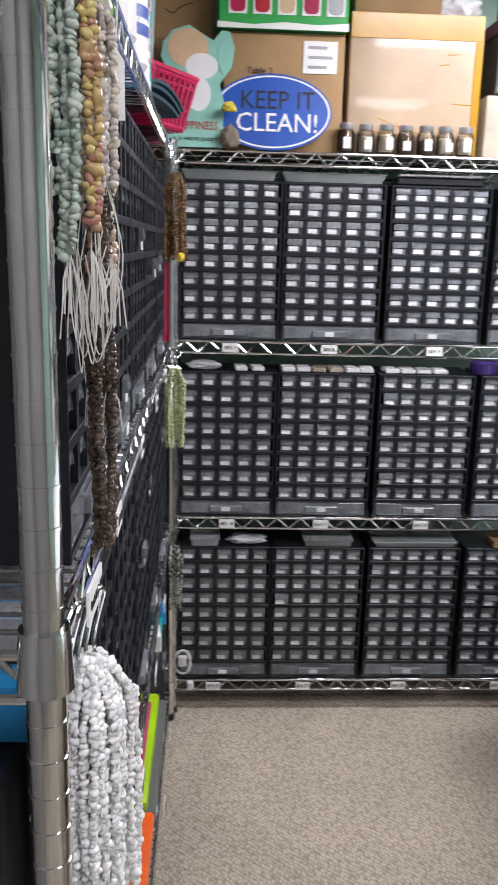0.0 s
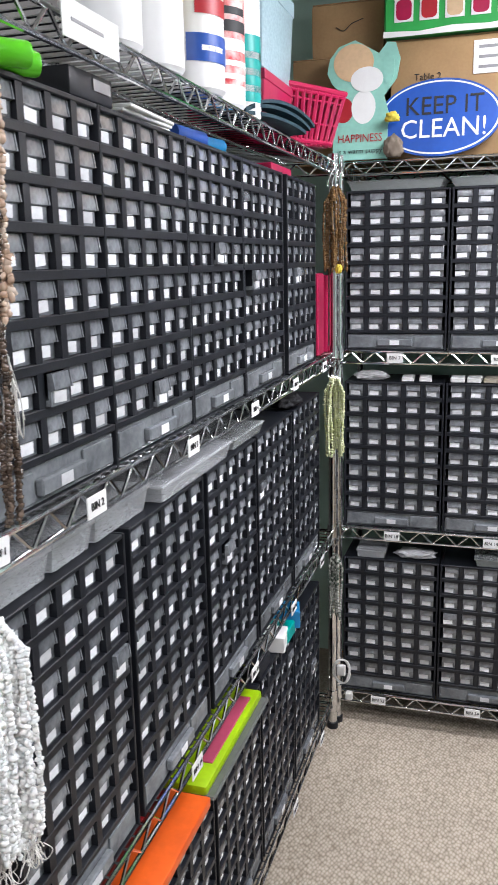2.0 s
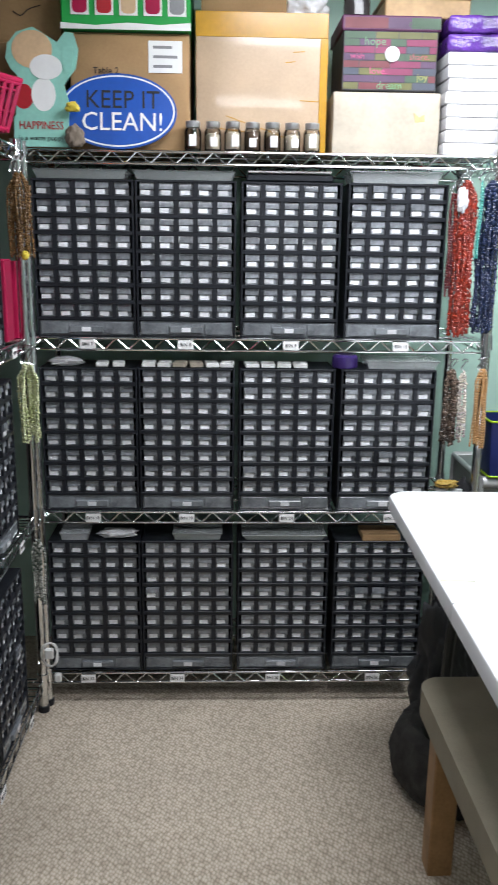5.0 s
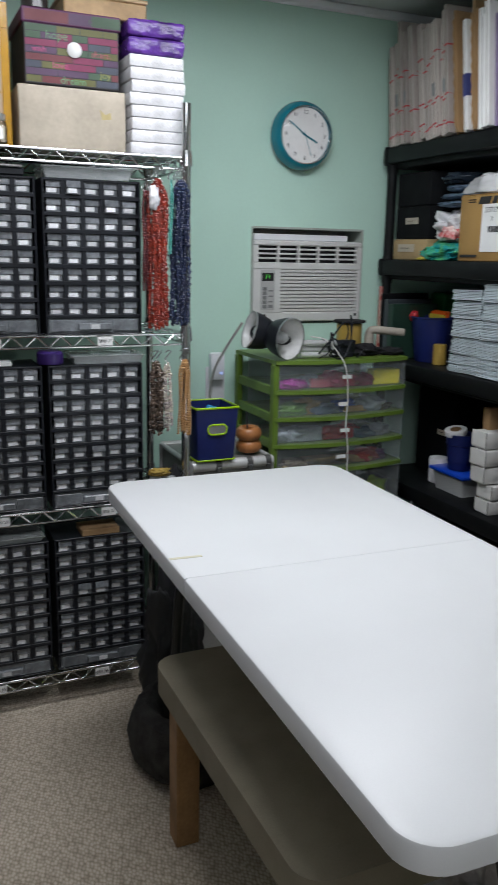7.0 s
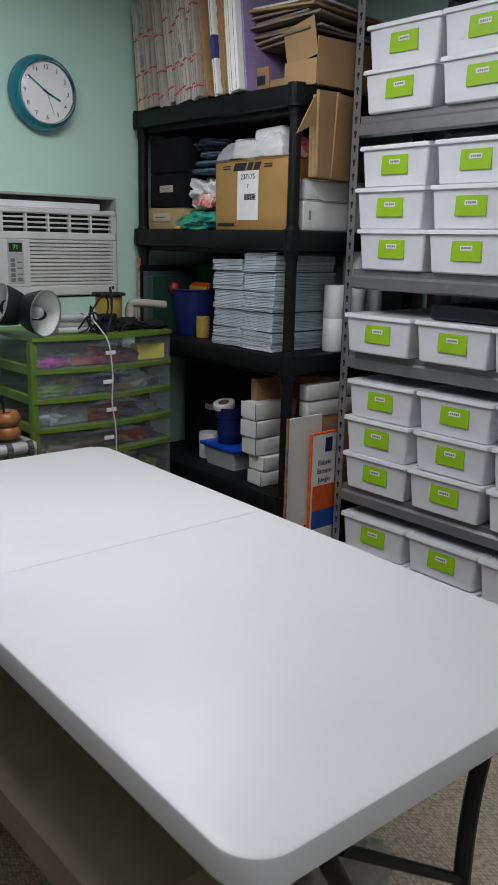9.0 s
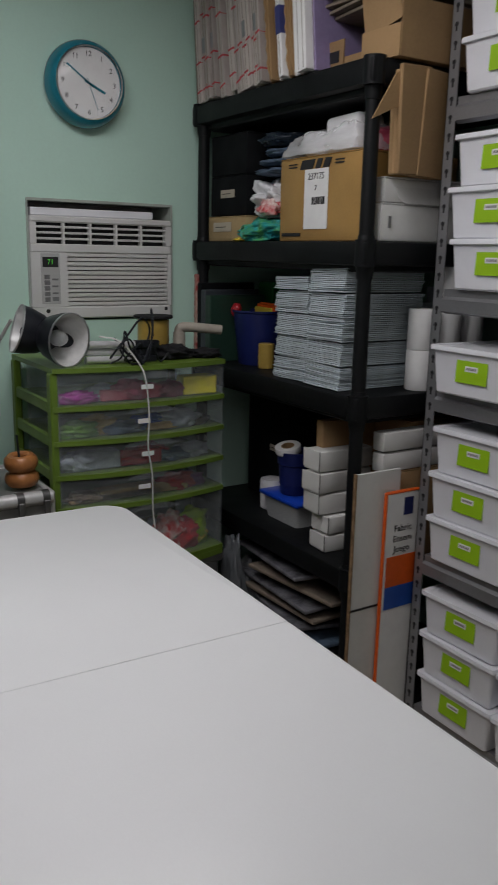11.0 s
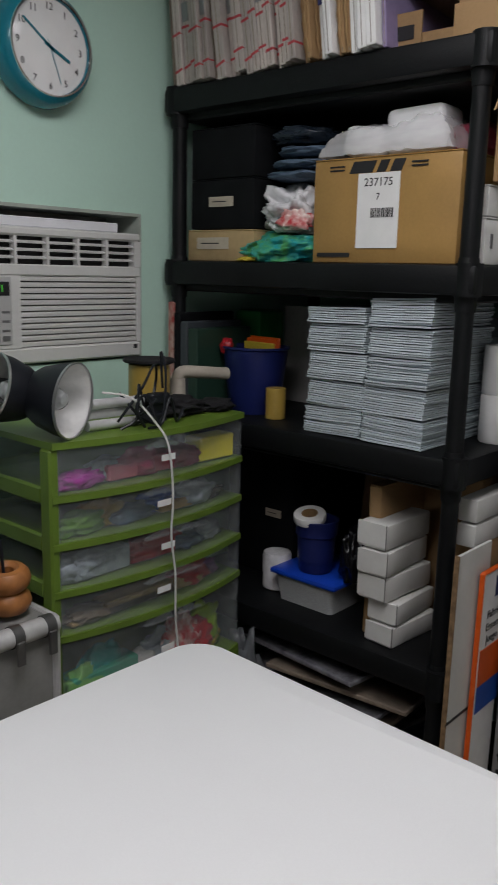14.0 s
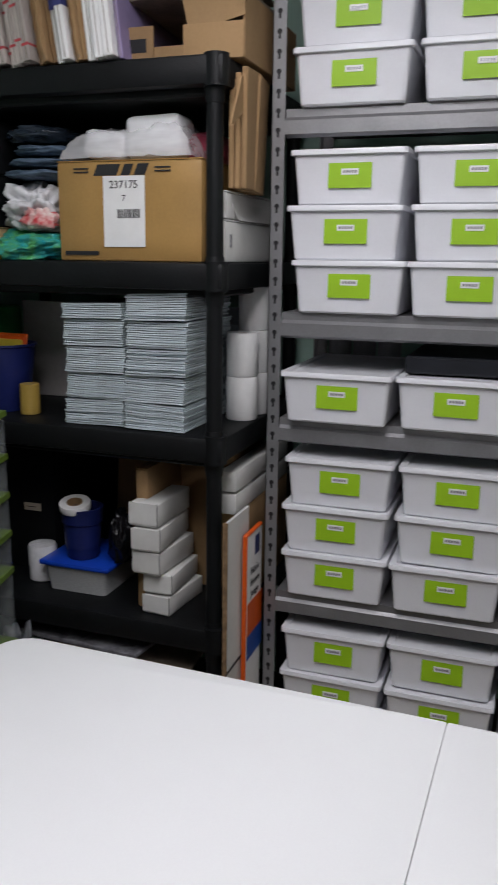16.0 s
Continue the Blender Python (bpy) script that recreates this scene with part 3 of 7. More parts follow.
# ---- air conditioner ----
def air_conditioner():
    x0, x1, z0, z1 = AC[0] + .004, AC[1] - .006, AC[2] + .006, AC[3] - .045
    fy = RY1 - .012
    t = thing("air_conditioner", "white window air conditioner set in the wall opening", "air conditioner", pose(0, 0, 0))
    bm = bmesh.new()
    zt0, zt1 = z1 - .075, z1 - .018          # upper vents
    zg0, zg1 = z0 + .034, zt0 - .024         # louvre field
    gx0, gx1 = x0 + .105, x1 - .012
    box(bm, x0, x1, fy + .03, fy + .16, z0, z1)
    part("body", bm, ACW, t)
    for nm, dims, bev in (("lower_panel", (x0, x1, z0, zg0), .004), ("middle_panel", (x0, x1, zg1, zt0), .003), ("upper_panel", (x0, x1, zt1, z1), .004), ("side_panel", (x0, gx0, zg0, zg1), 0),
                          ("side_panel", (gx1, x1, zg0, zg1), 0), ("side_panel", (x0, x0 + .018, zt0, zt1), 0), ("side_panel", (x1 - .018, x1, zt0, zt1), 0)):
        bm = bmesh.new(); box(bm, dims[0], dims[1], fy, fy + .03, dims[2], dims[3], bev)
        part(nm, bm, ACW, t)
    # flat ink-dark sheet: shade between louvres and vanes put in as colour
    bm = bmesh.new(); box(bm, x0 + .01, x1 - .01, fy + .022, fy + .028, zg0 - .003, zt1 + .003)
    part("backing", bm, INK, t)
    n = 12
    bm = bmesh.new(); box(bm, gx0, gx1, 0, .014, -.0046, .0046, .0012, Matrix.Rotation(radians(8), 4, "X"))
    lm = mesh_of(bm, "louvre", ACW)
    for i in range(n):
        part("louvre", lm, None, t, at=pose(0, fy + .003, zg0 + (i + .5) * (zg1 - zg0) / n))
    bm = bmesh.new(); box(bm, x0 + .018, x1 - .018, 0, .012, -.0014, .0014, 0, Matrix.Rotation(radians(20), 4, "X"))
    vm = mesh_of(bm, "vane", ACW)
    for i in range(3):
        part("vane", vm, None, t, at=pose(0, fy + .004, zt0 + (i + .75) * (zt1 - zt0) / 3.6))
    for i in range(1, 5):
        bm = bmesh.new(); x = x0 + .018 + i * (x1 - x0 - .036) / 5
        box(bm, x - .003, x + .003, fy + .001, fy + .018, zt0, zt1)
        part("divider", bm, ACW, t)
    bm = bmesh.new(); box(bm, x0 + .028, x0 + .082, fy - .002, fy + .002, zg0 + .008, zg1 - .002, .001)
    panel = part("control_panel", bm, PANEL, t)
    bm = bmesh.new(); box(bm, x0 + .032, x0 + .077, fy - .003, fy, zg1 - .04, zg1 - .012)
    part("display", bm, INK, panel)
    words("digits", "71", .02, GLOWG, panel, pose(x0 + .0545, fy - .0036, zg1 - .026))
    for i in range(5):
        bm = bmesh.new(); box(bm, x0 + .036, x0 + .052, fy - .003, fy, zg0 + .014 + i * .0155, zg0 + .0265 + i * .0155, .001)
        part("button", bm, GREY, panel)
    for i in range(4):
        bm = bmesh.new(); box(bm, x0 + .058, x0 + .076, fy - .0026, fy, zg0 + .016 + i * .019, zg0 + (.027 if not i else .021) + i * .019)
        part("lettering_bar", bm, GREY, panel)
    bm = bmesh.new(); cyl(bm, (x0 + .045, fy - .001, z0 + .022), (x0 + .045, fy + .001, z0 + .022), .006, seg=16)
    part("badge", bm, INK, t)
    bm = bmesh.new(); box(bm, x1 - .022, x1 - .012, fy - .001, fy + .001, z0 + .018, z0 + .028)
    part("badge", bm, INK, t)
    # frame lining the opening
    bm = bmesh.new()
    box(bm, AC[0] - .001, AC[0] + .003, RY1 - .006, RY1 + .13, AC[2], AC[3])
    box(bm, AC[1] - .005, AC[1] + .001, RY1 - .006, RY1 + .13, AC[2], AC[3])
    box(bm, AC[0] + .003, AC[1] - .005, RY1 - .004, RY1 + .13, AC[3] - .006, AC[3] + .001)
    part("sleeve", bm, SLEEVEP, t, "grey-green painted sleeve")
    bm = bmesh.new(); box(bm, x0 + .01, x1 - .05, fy + .02, fy + .15, z1 + .001, z1 + .022, .002)
    part("top_strip", bm, WHITE, t)
    bm = bmesh.new(); box(bm, AC[0] + .01, AC[1] - .01, RY1 + .11, RY1 + .13, AC[2], AC[3])
    part("filler", bm, GREY, t)


SLEEVEP = material("sleeve_paint", (0.42, 0.47, 0.42), 0.5, 0, 0.1, 12, 200, 0.05)
ACW = material("ac_plastic", (0.68, 0.68, 0.67), 0.4, 0, 0.05, 6, 200, 0.04)
PANEL = material("ac_panel", (0.5, 0.5, 0.5), 0.4, 0, 0.05)
GLOWG = bpy.data.materials.new("green_led")
GLOWG.use_nodes = True
GLOWG.node_tree.nodes["Principled BSDF"].inputs["Base Color"].default_value = (0.02, 0.2, 0.01, 1)
GLOWG.node_tree.nodes["Principled BSDF"].inputs["Emission Color"].default_value = (0.15, 1, 0.1, 1)
GLOWG.node_tree.nodes["Principled BSDF"].inputs["Emission Strength"].default_value = 0.7
air_conditioner()


# ---- wall clock ----
def wall_clock(x, z, r):
    t = thing("wall_clock", "round teal wall clock with a white dial", "clock", pose(x, RY1 - .001, z, 90))
    bm = bmesh.new()
    lathe(bm, [(r * .85, 0), (r * .97, .004), (r, .014), (r * .99, .026), (r * .955, .04), (r * .9, .05), (r * .835, .0555), (r * .81, .0545), (r * .8, .05), (r * .8, .044), (r * .5, .044)], 64)
    part("rim", bm, TEAL, t)
    bm = bmesh.new(); cyl(bm, (0, 0, .0442), (0, 0, .047), r * .795, seg=48)
    part("dial", bm, PAPER, t)
    for h in range(12):
        a = radians(90 - 30 * (h + 1))
        nm = words("numeral", str(h + 1), r * .17, INK, t, pose(0, 0, 0))
        nm.matrix_basis = Matrix.Translation((r * .65 * math.cos(a), r * .65 * math.sin(a), .0474)) @ Matrix.Rotation(radians(-90), 4, "X")
    for name, ang, ln, w in (("hour_hand", 90 - 115, .45, .006), ("minute_hand", 90 + 55, .66, .004), ("second_hand", 90 - 160, .62, .0015)):
        bm = bmesh.new()
        box(bm, -.12 * r, ln * r, -w / 2, w / 2, .0486, .0496)
        bmesh.ops.rotate(bm, cent=(0, 0, 0), matrix=Matrix.Rotation(radians(ang), 3, "Z"), verts=bm.verts)
        part(name.replace("hand", "pointer"), bm, TEAL, t)
    bm = bmesh.new(); lathe(bm, [(r * .805, .053), (r * .7, .0578), (r * .5, .0628), (r * .25, .0656), (.001, .0665)], 40)
    part("glass", bm, GLASS, t).visible_shadow = False
    bm = bmesh.new(); lathe(bm, [(r * .835, .0552), (r * .83, .0572), (r * .805, .0572), (r * .80, .0545)], 56, close=True)
    part("bezel", bm, CHROME, t, "thin chrome bezel")


wall_clock(1.637, 1.704, .113)


# ---- more materials ----
def plain(name, color, rough=0.5, **k):
    return material(name, color, rough, **k)


RED = plain("red_plastic", (0.45, 0.02, 0.03), .4)
PINK = plain("magenta_plastic", (0.43, 0.009, 0.068), .35)
ORANGE = plain("orange_plastic", (0.75, 0.11, 0.01), .4)
YELLOW = plain("yellow_plastic", (0.7, 0.55, 0.06), .5)
LIMEP = plain("lime_plastic", (0.34, 0.56, 0.0), .35)
BLUE = plain("blue_paint", (0.02, 0.09, 0.42), .35)
SKY = plain("sky_blue_card", (0.02, 0.25, 0.55), .4)
MINT = plain("mint_board", (0.3, 0.62, 0.52), .5)
CREAM = plain("cream_paint", (0.72, 0.5, 0.3), .5)
PURPLE = plain("purple_film", (0.14, 0.05, 0.36), .2, vary=.3, scale=25, bump=.4, dist=.004)
BEIGEBOX = plain("beige_card", (0.5, 0.44, 0.35), .6, vary=.12, scale=10)
GOLD = plain("gold_tape", (0.4, 0.27, 0.06), .3)
TAPE = plain("amber_tape", (0.5, 0.265, 0.018), .22)
WRAP = plain("shrink_wrapped_white", (0.72, 0.72, 0.74), .2, vary=.12, scale=30, bump=.5, dist=.004)
MAILER = plain("grey_white_mailer", (0.5, 0.57, 0.61), .42, vary=.08, scale=20, rand=.12)
WHITECARD = plain("white_card", (0.66, 0.66, 0.64), .65, vary=.05, scale=9, rand=.05)
BROWNPAPER = plain("grey_brown_paper", (0.24, 0.195, 0.15), .8, vary=.2, scale=12)
DENIM = plain("blue_grey_cloth", (0.1, 0.15, 0.22), .8, vary=.2, scale=30, bump=.4)
FUR = plain("grey_plush", (0.05, 0.048, 0.045), .95, vary=.3, scale=30, fine=300, bump=.8, dist=.006)
DARKCLOTH = plain("black_cloth", (0.008, 0.008, 0.01), .9, vary=.3, scale=30, bump=.4)
TEALBAG = plain("teal_print", (0.01, 0.3, 0.35), .35, vary=.3, scale=30, alt=(0.1, 0.35, 0.03))
WHITEBAG = plain("white_bag_film", (0.75, 0.75, 0.77), .25, vary=.12, scale=20, bump=.4, dist=.006)
LIDRED = plain("printed_red", (0.55, 0.04, 0.05), .4, vary=.3, scale=40, alt=(.8, .75, .7))
BOTTLE = plain("white_bottle", (0.82, 0.82, 0.82), .3, vary=.02)
TEALP = plain("teal_label", (0.0, 0.35, 0.32), .35)
STRING = plain("white_string", (0.7, 0.68, 0.64), .9, vary=.1)
CORD = plain("white_cord", (0.62, 0.62, 0.6), .45, vary=.05)


def stone(name, c1, c2, rough=.18, spec=.6, glow=.0):
    """Polished stone beads, each bead a little different."""
    m = bpy.data.materials.new(name)
    m.use_nodes = True
    n, l = m.node_tree.nodes, m.node_tree.links
    p = n["Principled BSDF"]
    p.inputs["Roughness"].default_value, p.inputs["Specular IOR Level"].default_value = rough, spec
    g = n.new("ShaderNodeNewGeometry")
    r = n.new("ShaderNodeValToRGB")
    r.color_ramp.elements[0].color, r.color_ramp.elements[1].color = (*c1, 1), (*c2, 1)
    l.new(g.outputs["Random Per Island"], r.inputs[0])
    l.new(r.outputs[0], p.inputs["Base Color"])
    p.inputs["Subsurface Weight"].default_value, p.inputs["Subsurface Scale"].default_value = glow, .006
    p.inputs["Subsurface Radius"].default_value = (1, .92, .88)
    return m


QUARTZ = stone("white_quartz", (0.92, 0.9, 0.88), (0.74, 0.71, 0.67))
SMOKY = stone("smoky_quartz", (0.03, 0.02, 0.014), (0.13, 0.09, 0.065), .12)
CITRINE = stone("golden_quartz", (0.4, 0.27, 0.19), (0.66, 0.54, 0.44), .12, .6, .5)
GREYAM = stone("grey_violet_stone", (0.42, 0.37, 0.37), (0.66, 0.6, 0.48), .14, .6, .4)
AVENT = stone("green_aventurine", (0.28, 0.37, 0.31), (0.5, 0.55, 0.48))
MIXED = stone("mixed_stone", (0.32, 0.13, 0.11), (0.55, 0.45, 0.16))
TIGER = stone("brown_bead", (0.09, 0.045, 0.012), (0.2, 0.11, 0.04))
JADE = stone("pale_green_bead", (0.5, 0.55, 0.26), (0.66, 0.68, 0.45))
DKGREEN = stone("dark_green_bead", (0.02, 0.05, 0.03), (0.5, 0.5, 0.46))
CORAL = stone("red_coral", (0.3, 0.03, 0.012), (0.16, 0.02, 0.012))
LAPIS = stone("navy_bead", (0.012, 0.02, 0.05), (0.022, 0.034, 0.085))
GARNET = stone("garnet_bead", (0.06, 0.008, 0.012), (0.14, 0.02, 0.02))
TANB = stone("tan_bead", (0.42, 0.22, 0.08), (0.5, 0.3, 0.14))
AQUA = stone("aqua_bead", (0.05, 0.3, 0.25), (0.1, 0.36, 0.3))


# ---- strands of beads ----
G = (1 + 5 ** .5) / 2
ICO_V = [Vector(v).normalized() for v in ((-1, G, 0), (1, G, 0), (-1, -G, 0), (1, -G, 0), (0, -1, G), (0, 1, G), (0, -1, -G), (0, 1, -G), (G, 0, -1), (G, 0, 1), (-G, 0, -1), (-G, 0, 1))]
ICO_F = ((0, 11, 5), (0, 5, 1), (0, 1, 7), (0, 7, 10), (0, 10, 11), (1, 5, 9), (5, 11, 4), (11, 10, 2), (10, 7, 6), (7, 1, 8), (3, 9, 4), (3, 4, 2), (3, 2, 6), (3, 6, 8), (3, 8, 9), (4, 9, 5), (2, 4, 11), (6, 2, 10), (8, 6, 7), (9, 8, 1))


def chip(bm, p, r, rnd):
    """One tumbled stone chip."""
    ax = Vector((rnd.uniform(-1, 1), rnd.uniform(-1, 1), rnd.uniform(-1, 1))).normalized()
    q = Matrix.Rotation(rnd.uniform(0, 6.28), 3, ax)
    s = (r * rnd.uniform(.8, 1.5), r * rnd.uniform(.6, 1.1), r * rnd.uniform(.6, 1.0))
    p = Vector(p)
    vs = [bm.verts.new(p + q @ Vector((v.x * s[0], v.y * s[1], v.z * s[2])) * rnd.uniform(.82, 1.12)) for v in ICO_V]
    for f in ICO_F:
        bm.faces.new([vs[k] for k in f])


def round_bead(bm, p, r):
    p = Vector(p)
    rings = [[bm.verts.new(p + Vector((r * s * math.cos(a * 1.0472), r * s * math.sin(a * 1.0472), r * c))) for a in range(6)]
             for s, c in ((.6, -.8), (1, 0), (.6, .8))]
    for a, b in zip(rings, rings[1:]):
        bridge(bm, a, b)
    bm.faces.new(rings[0][::-1]); bm.faces.new(rings[-1])


def bead_bundle(label, x, y, ztop, zbot, n, mat, size, wx, wy, seed, faceted=True, tassel=0.0, hook=0.05, mats=()):
    """Strands of beads hanging from chrome S hooks."""
    rnd = random.Random(seed)
    t = thing("bead_bundle", label, "beads", pose(x, y, 0), group="bead strands on the racks")
    for i in range(n):
        f = (i + .5) / n - .5
        sx, sy = wx * f + rnd.uniform(-.2, .2) * wx / n, rnd.uniform(-.5, .5) * wy
        bm = bmesh.new()
        z = ztop - rnd.uniform(0, .012)
        end = zbot + rnd.uniform(0, .025)
        ph = rnd.uniform(0, 6)
        while z > end:
            r = size * rnd.uniform(.75, 1.3) if faceted else size * rnd.uniform(.95, 1.05)
            d = math.sin(z * 26 + ph) * .0025
            k = min(1, (ztop - z) / .05 + .25)
            pnt = (sx * k + d + rnd.uniform(-.25, .25) * r * faceted, sy * k + rnd.uniform(-.25, .25) * r * faceted, z)
            if faceted:
                chip(bm, pnt, r, rnd)
                z -= r * .95
            else:
                round_bead(bm, pnt, r)
                z -= r * 1.9
        mm = (mats or (mat,))[i % len(mats or (mat,))]
        tagged(part("strand", mesh_of(bm, "strand", mm, True, 62), None, t), kind="stuff")
        if tassel and i % 2 == 0:
            bm = bmesh.new()
            a, b = rnd.uniform(-.012, .012), rnd.uniform(-.01, .01)
            tube(bm, smooth_path([(sx, sy, end + .012), (sx + a, sy + b, end - tassel * .35), (sx + a * .4, sy + b * 1.5, end - tassel * .8), (sx - a * .5, sy + b, end - tassel * 1.05), (sx - a, sy, end - tassel * .7), (sx, sy, end - tassel * .3)], 5), .0005, 4)
            for _ in range(5):
                c, d = rnd.uniform(-.007, .007), rnd.uniform(-.006, .006)
                tube(bm, [(sx + a * .5, sy + b, end - tassel * .45), (sx + a * .5 + c, sy + b + d, end - tassel * .62), (sx + a * .5 + c * 1.4, sy + b + d, end - tassel * .85)], .0006, 4)
            part("string_end", bm, STRING, t)
    if hook:
        for i in range(min(4, max(1, n // 4))):
            hx = wx * ((i + .5) / min(4, max(1, n // 4)) - .5) * .6
            bm = bmesh.new()
            tube(bm, smooth_path([(hx + .004, .0, ztop - .006), (hx - .008, 0, ztop + .004), (hx - .002, 0, ztop + hook * .5), (hx + .008, 0, ztop + hook * .9), (hx, 0, ztop + hook), (hx - .008, 0, ztop + hook * .85)], 5), .0016, 6)
            part("hook", bm, CHROME, t)
    return t


# bundles on the near end of the long rack
WQUARTZ = stone("white_quartz_chips", (.97, .95, .92), (.92, .89, .85), .32, .5, .9)
bead_bundle("smoky quartz chip strands hanging from chrome hooks", -.137, -1.545, 1.475, 1.09, 8, SMOKY, .0031, .018, .02, 1)
bead_bundle("golden quartz chip strands with white string ends", -.136, -1.53, 1.485, 1.275, 6, CITRINE, .0046, .02, .024, 2, tassel=.10)
bead_bundle("grey violet stone chip strands with loose strings", -.130, -1.622, 1.492, 1.35, 8, GREYAM, .0034, .024, .02, 3, tassel=.09)
bead_bundle("pale quartz chip strands with long white strings", -.134, -1.60, 1.50, 1.36, 7, QUARTZ, .0033, .02, .025, 4, tassel=.11)
bead_bundle("green aventurine chip strands beside the rack post", -.146, -1.640, 1.52, 1.31, 6, AVENT, .0036, .02, .012, 6)
bead_bundle("mixed red and yellow stone strands", -.129, -1.636, 1.48, 1.34, 2, MIXED, .004, .007, .006, 7)
bead_bundle("thick bundle of white quartz chip strands under the shelf", 0, 0, 1.040, .808, 84, WQUARTZ, .0038, .068, .05, 8, tassel=.03, hook=.045).matrix_basis = pose(-.143, -1.595, 0, 0, 0, 66)
t = thing("price_tag", "small white paper tag on a string with the strands", "tag", pose(-.118, -1.60, 1.425))
bm = bmesh.new(); prism(bm, [(-.006, -.02), (.006, -.02), (.006, .014), (.002, .02), (-.002, .02), (-.006, .014)], -.0006, .0006)
part("tag_card", bm, PAPER, t)
bm = bmesh.new(); tube(bm, smooth_path([(0, 0, .018), (.002, .002, .05), (-.001, 0, .085)]), .0006, 4)
part("string", bm, STRING, t)
# bundles in the corner between the racks
bead_bundle("brown bead strands with a yellow tag", -.142, -.085, 1.497, 1.285, 14, TIGER, .0034, .056, .026, 9, hook=.05)
bead_bundle("pale green bead strands hanging in the corner", -.142, -.085, 1.03, .815, 13, JADE, .0036, .05, .024, 10, hook=.045)
bead_bundle("dark green and white bead strands in the corner", -.138, -.09, .55, .355, 7, DKGREEN, .004, .036, .02, 11, False, hook=.045)
# bundles at the right end of the short rack
bead_bundle("red coral chip strands in a thick bundle", .988, -.014, 1.50, 1.10, 19, CORAL, .005, .046, .032, 12, hook=.03)
bead_bundle("navy lapis chip strands in a thick bundle", 1.052, -.014, 1.50, 1.105, 19, LAPIS, .005, .052, .032, 13, hook=.03)
bead_bundle("thin aqua bead strand beside red coral", 1.022, -.024, 1.50, 1.28, 2, AQUA, .0034, .007, .006, 14, False, hook=.03)
bead_bundle("dark garnet bead strands beside the cabinet", .957, -.006, 1.47, 1.20, 8, GARNET, .0038, .02, .014, 15, False, hook=.03)
bead_bundle("brown stone strands over a small pouch", .982, -.014, 1.01, .80, 11, SMOKY, .005, .038, .02, 16, hook=.03)
bead_bundle("grey stone strands at the rack end", 1.015, -.014, 1.01, .81, 4, GREYAM, .0045, .022, .02, 17, hook=.03)
bead_bundle("tan round bead strands at the rack end", 1.066, -.014, 1.012, .79, 12, TANB, .0038, .036, .02, 18, False, hook=.03)


# ---- soft and loose shapes ----
def lump(bm, cx, cy, cz, rx, ry, rz, seed, rough=.25, flat=True, sub=4):
    """A crumpled rounded mass, flat underneath."""
    r = bmesh.ops.create_icosphere(bm, subdivisions=sub, radius=1)
    off = Vector((seed * 3.1, seed * 1.7, seed))
    for v in r["verts"]:
        k = 1 + rough * noise.noise(v.co * 2.2 + off) + rough * .5 * noise.noise(v.co * 5 + off) + rough * .3 * noise.noise(v.co * 11 + off)
        p = v.co * k
        if flat:
            p.z = max(p.z, -.75)
        v.co = Vector((cx + p.x * rx, cy + p.y * ry, cz + (p.z + (.75 if flat else 0)) * rz))


bm = bmesh.new(); lump(bm, -.128, -.108, 1.30, .009, .006, .011, 3, .3, False)
solid("yellow_tag", bm, YELLOW, "small yellow tag on the brown bead strands", "tag")


def carton(name, label, x0, x1, y0, y1, z0, z1, mat=CARD, tape=None, front="-y", category="box", group="", turn=0.0, flaps=True):
    """A closed cardboard box standing on its base, with top flaps and tape."""
    cx, cy = (x0 + x1) / 2, (y0 + y1) / 2
    w, d, h = x1 - x0, y1 - y0, z1 - z0
    t = thing(name, label, category, pose(cx, cy, z0, 0, 0, turn), group)
    bm = bmesh.new()
    box(bm, -w / 2, w / 2, -d / 2, d / 2, 0, h - .003, min(.004, h * .1), seg=2)
    bmesh.ops.subdivide_edges(bm, edges=[e for e in bm.edges if e.calc_length() > .05], cuts=3, use_grid_fill=True)
    for v in bm.verts:
        v.co += Vector((noise.noise(v.co * 9 + Vector((cx, cy, z0)) * 7), noise.noise(v.co * 9 + Vector((z0, cx, 3))), 0)) * .0016
    part("body", bm, mat, t)
    if flaps:
        for s in (-1, 1):
            bm = bmesh.new(); box(bm, -w / 2 + .001, w / 2 - .001, min(s * .001, s * d / 2), max(s * .001, s * d / 2), h - .003, h, .0008)
            part("flap", bm, mat, t)
    if tape:
        bm = bmesh.new(); box(bm, -w / 2 - .0012, w / 2 + .0012, -.025, .025, h - .001, h + .0008)
        part("tape", bm, tape, t)
    return t


def sticker(parent, w, h, at, mat=PAPER, bars=0, name="label", ink=INK):
    """A flat label facing local -y, with rows of plain bars."""
    bm = bmesh.new(); box(bm, -w / 2, w / 2, -.0006, .0006, -h / 2, h / 2)
    s = part(name, bm, mat, parent, at=at)
    for i in range(bars):
        bm = bmesh.new()
        z = h * (.3 - .6 * i / max(1, bars - 1)) if bars > 1 else 0
        box(bm, -w * .36, w * (.36 if i % 2 else .2), -.0012, -.0005, z - h * .045, z + h * .045)
        part("lettering_bar", bm, ink, s)
    return s


def barcode(parent, at, w=.05, h=.018, seed=1):
    rnd = random.Random(seed)
    bm = bmesh.new()
    x = -w / 2
    while x < w / 2:
        k = rnd.choice((.0012, .002, .003))
        box(bm, x, x + k, -.0004, .0004, -h / 2, h / 2)
        x += k + rnd.choice((.0014, .0022))
    part("barcode", bm, INK, parent, at=at)


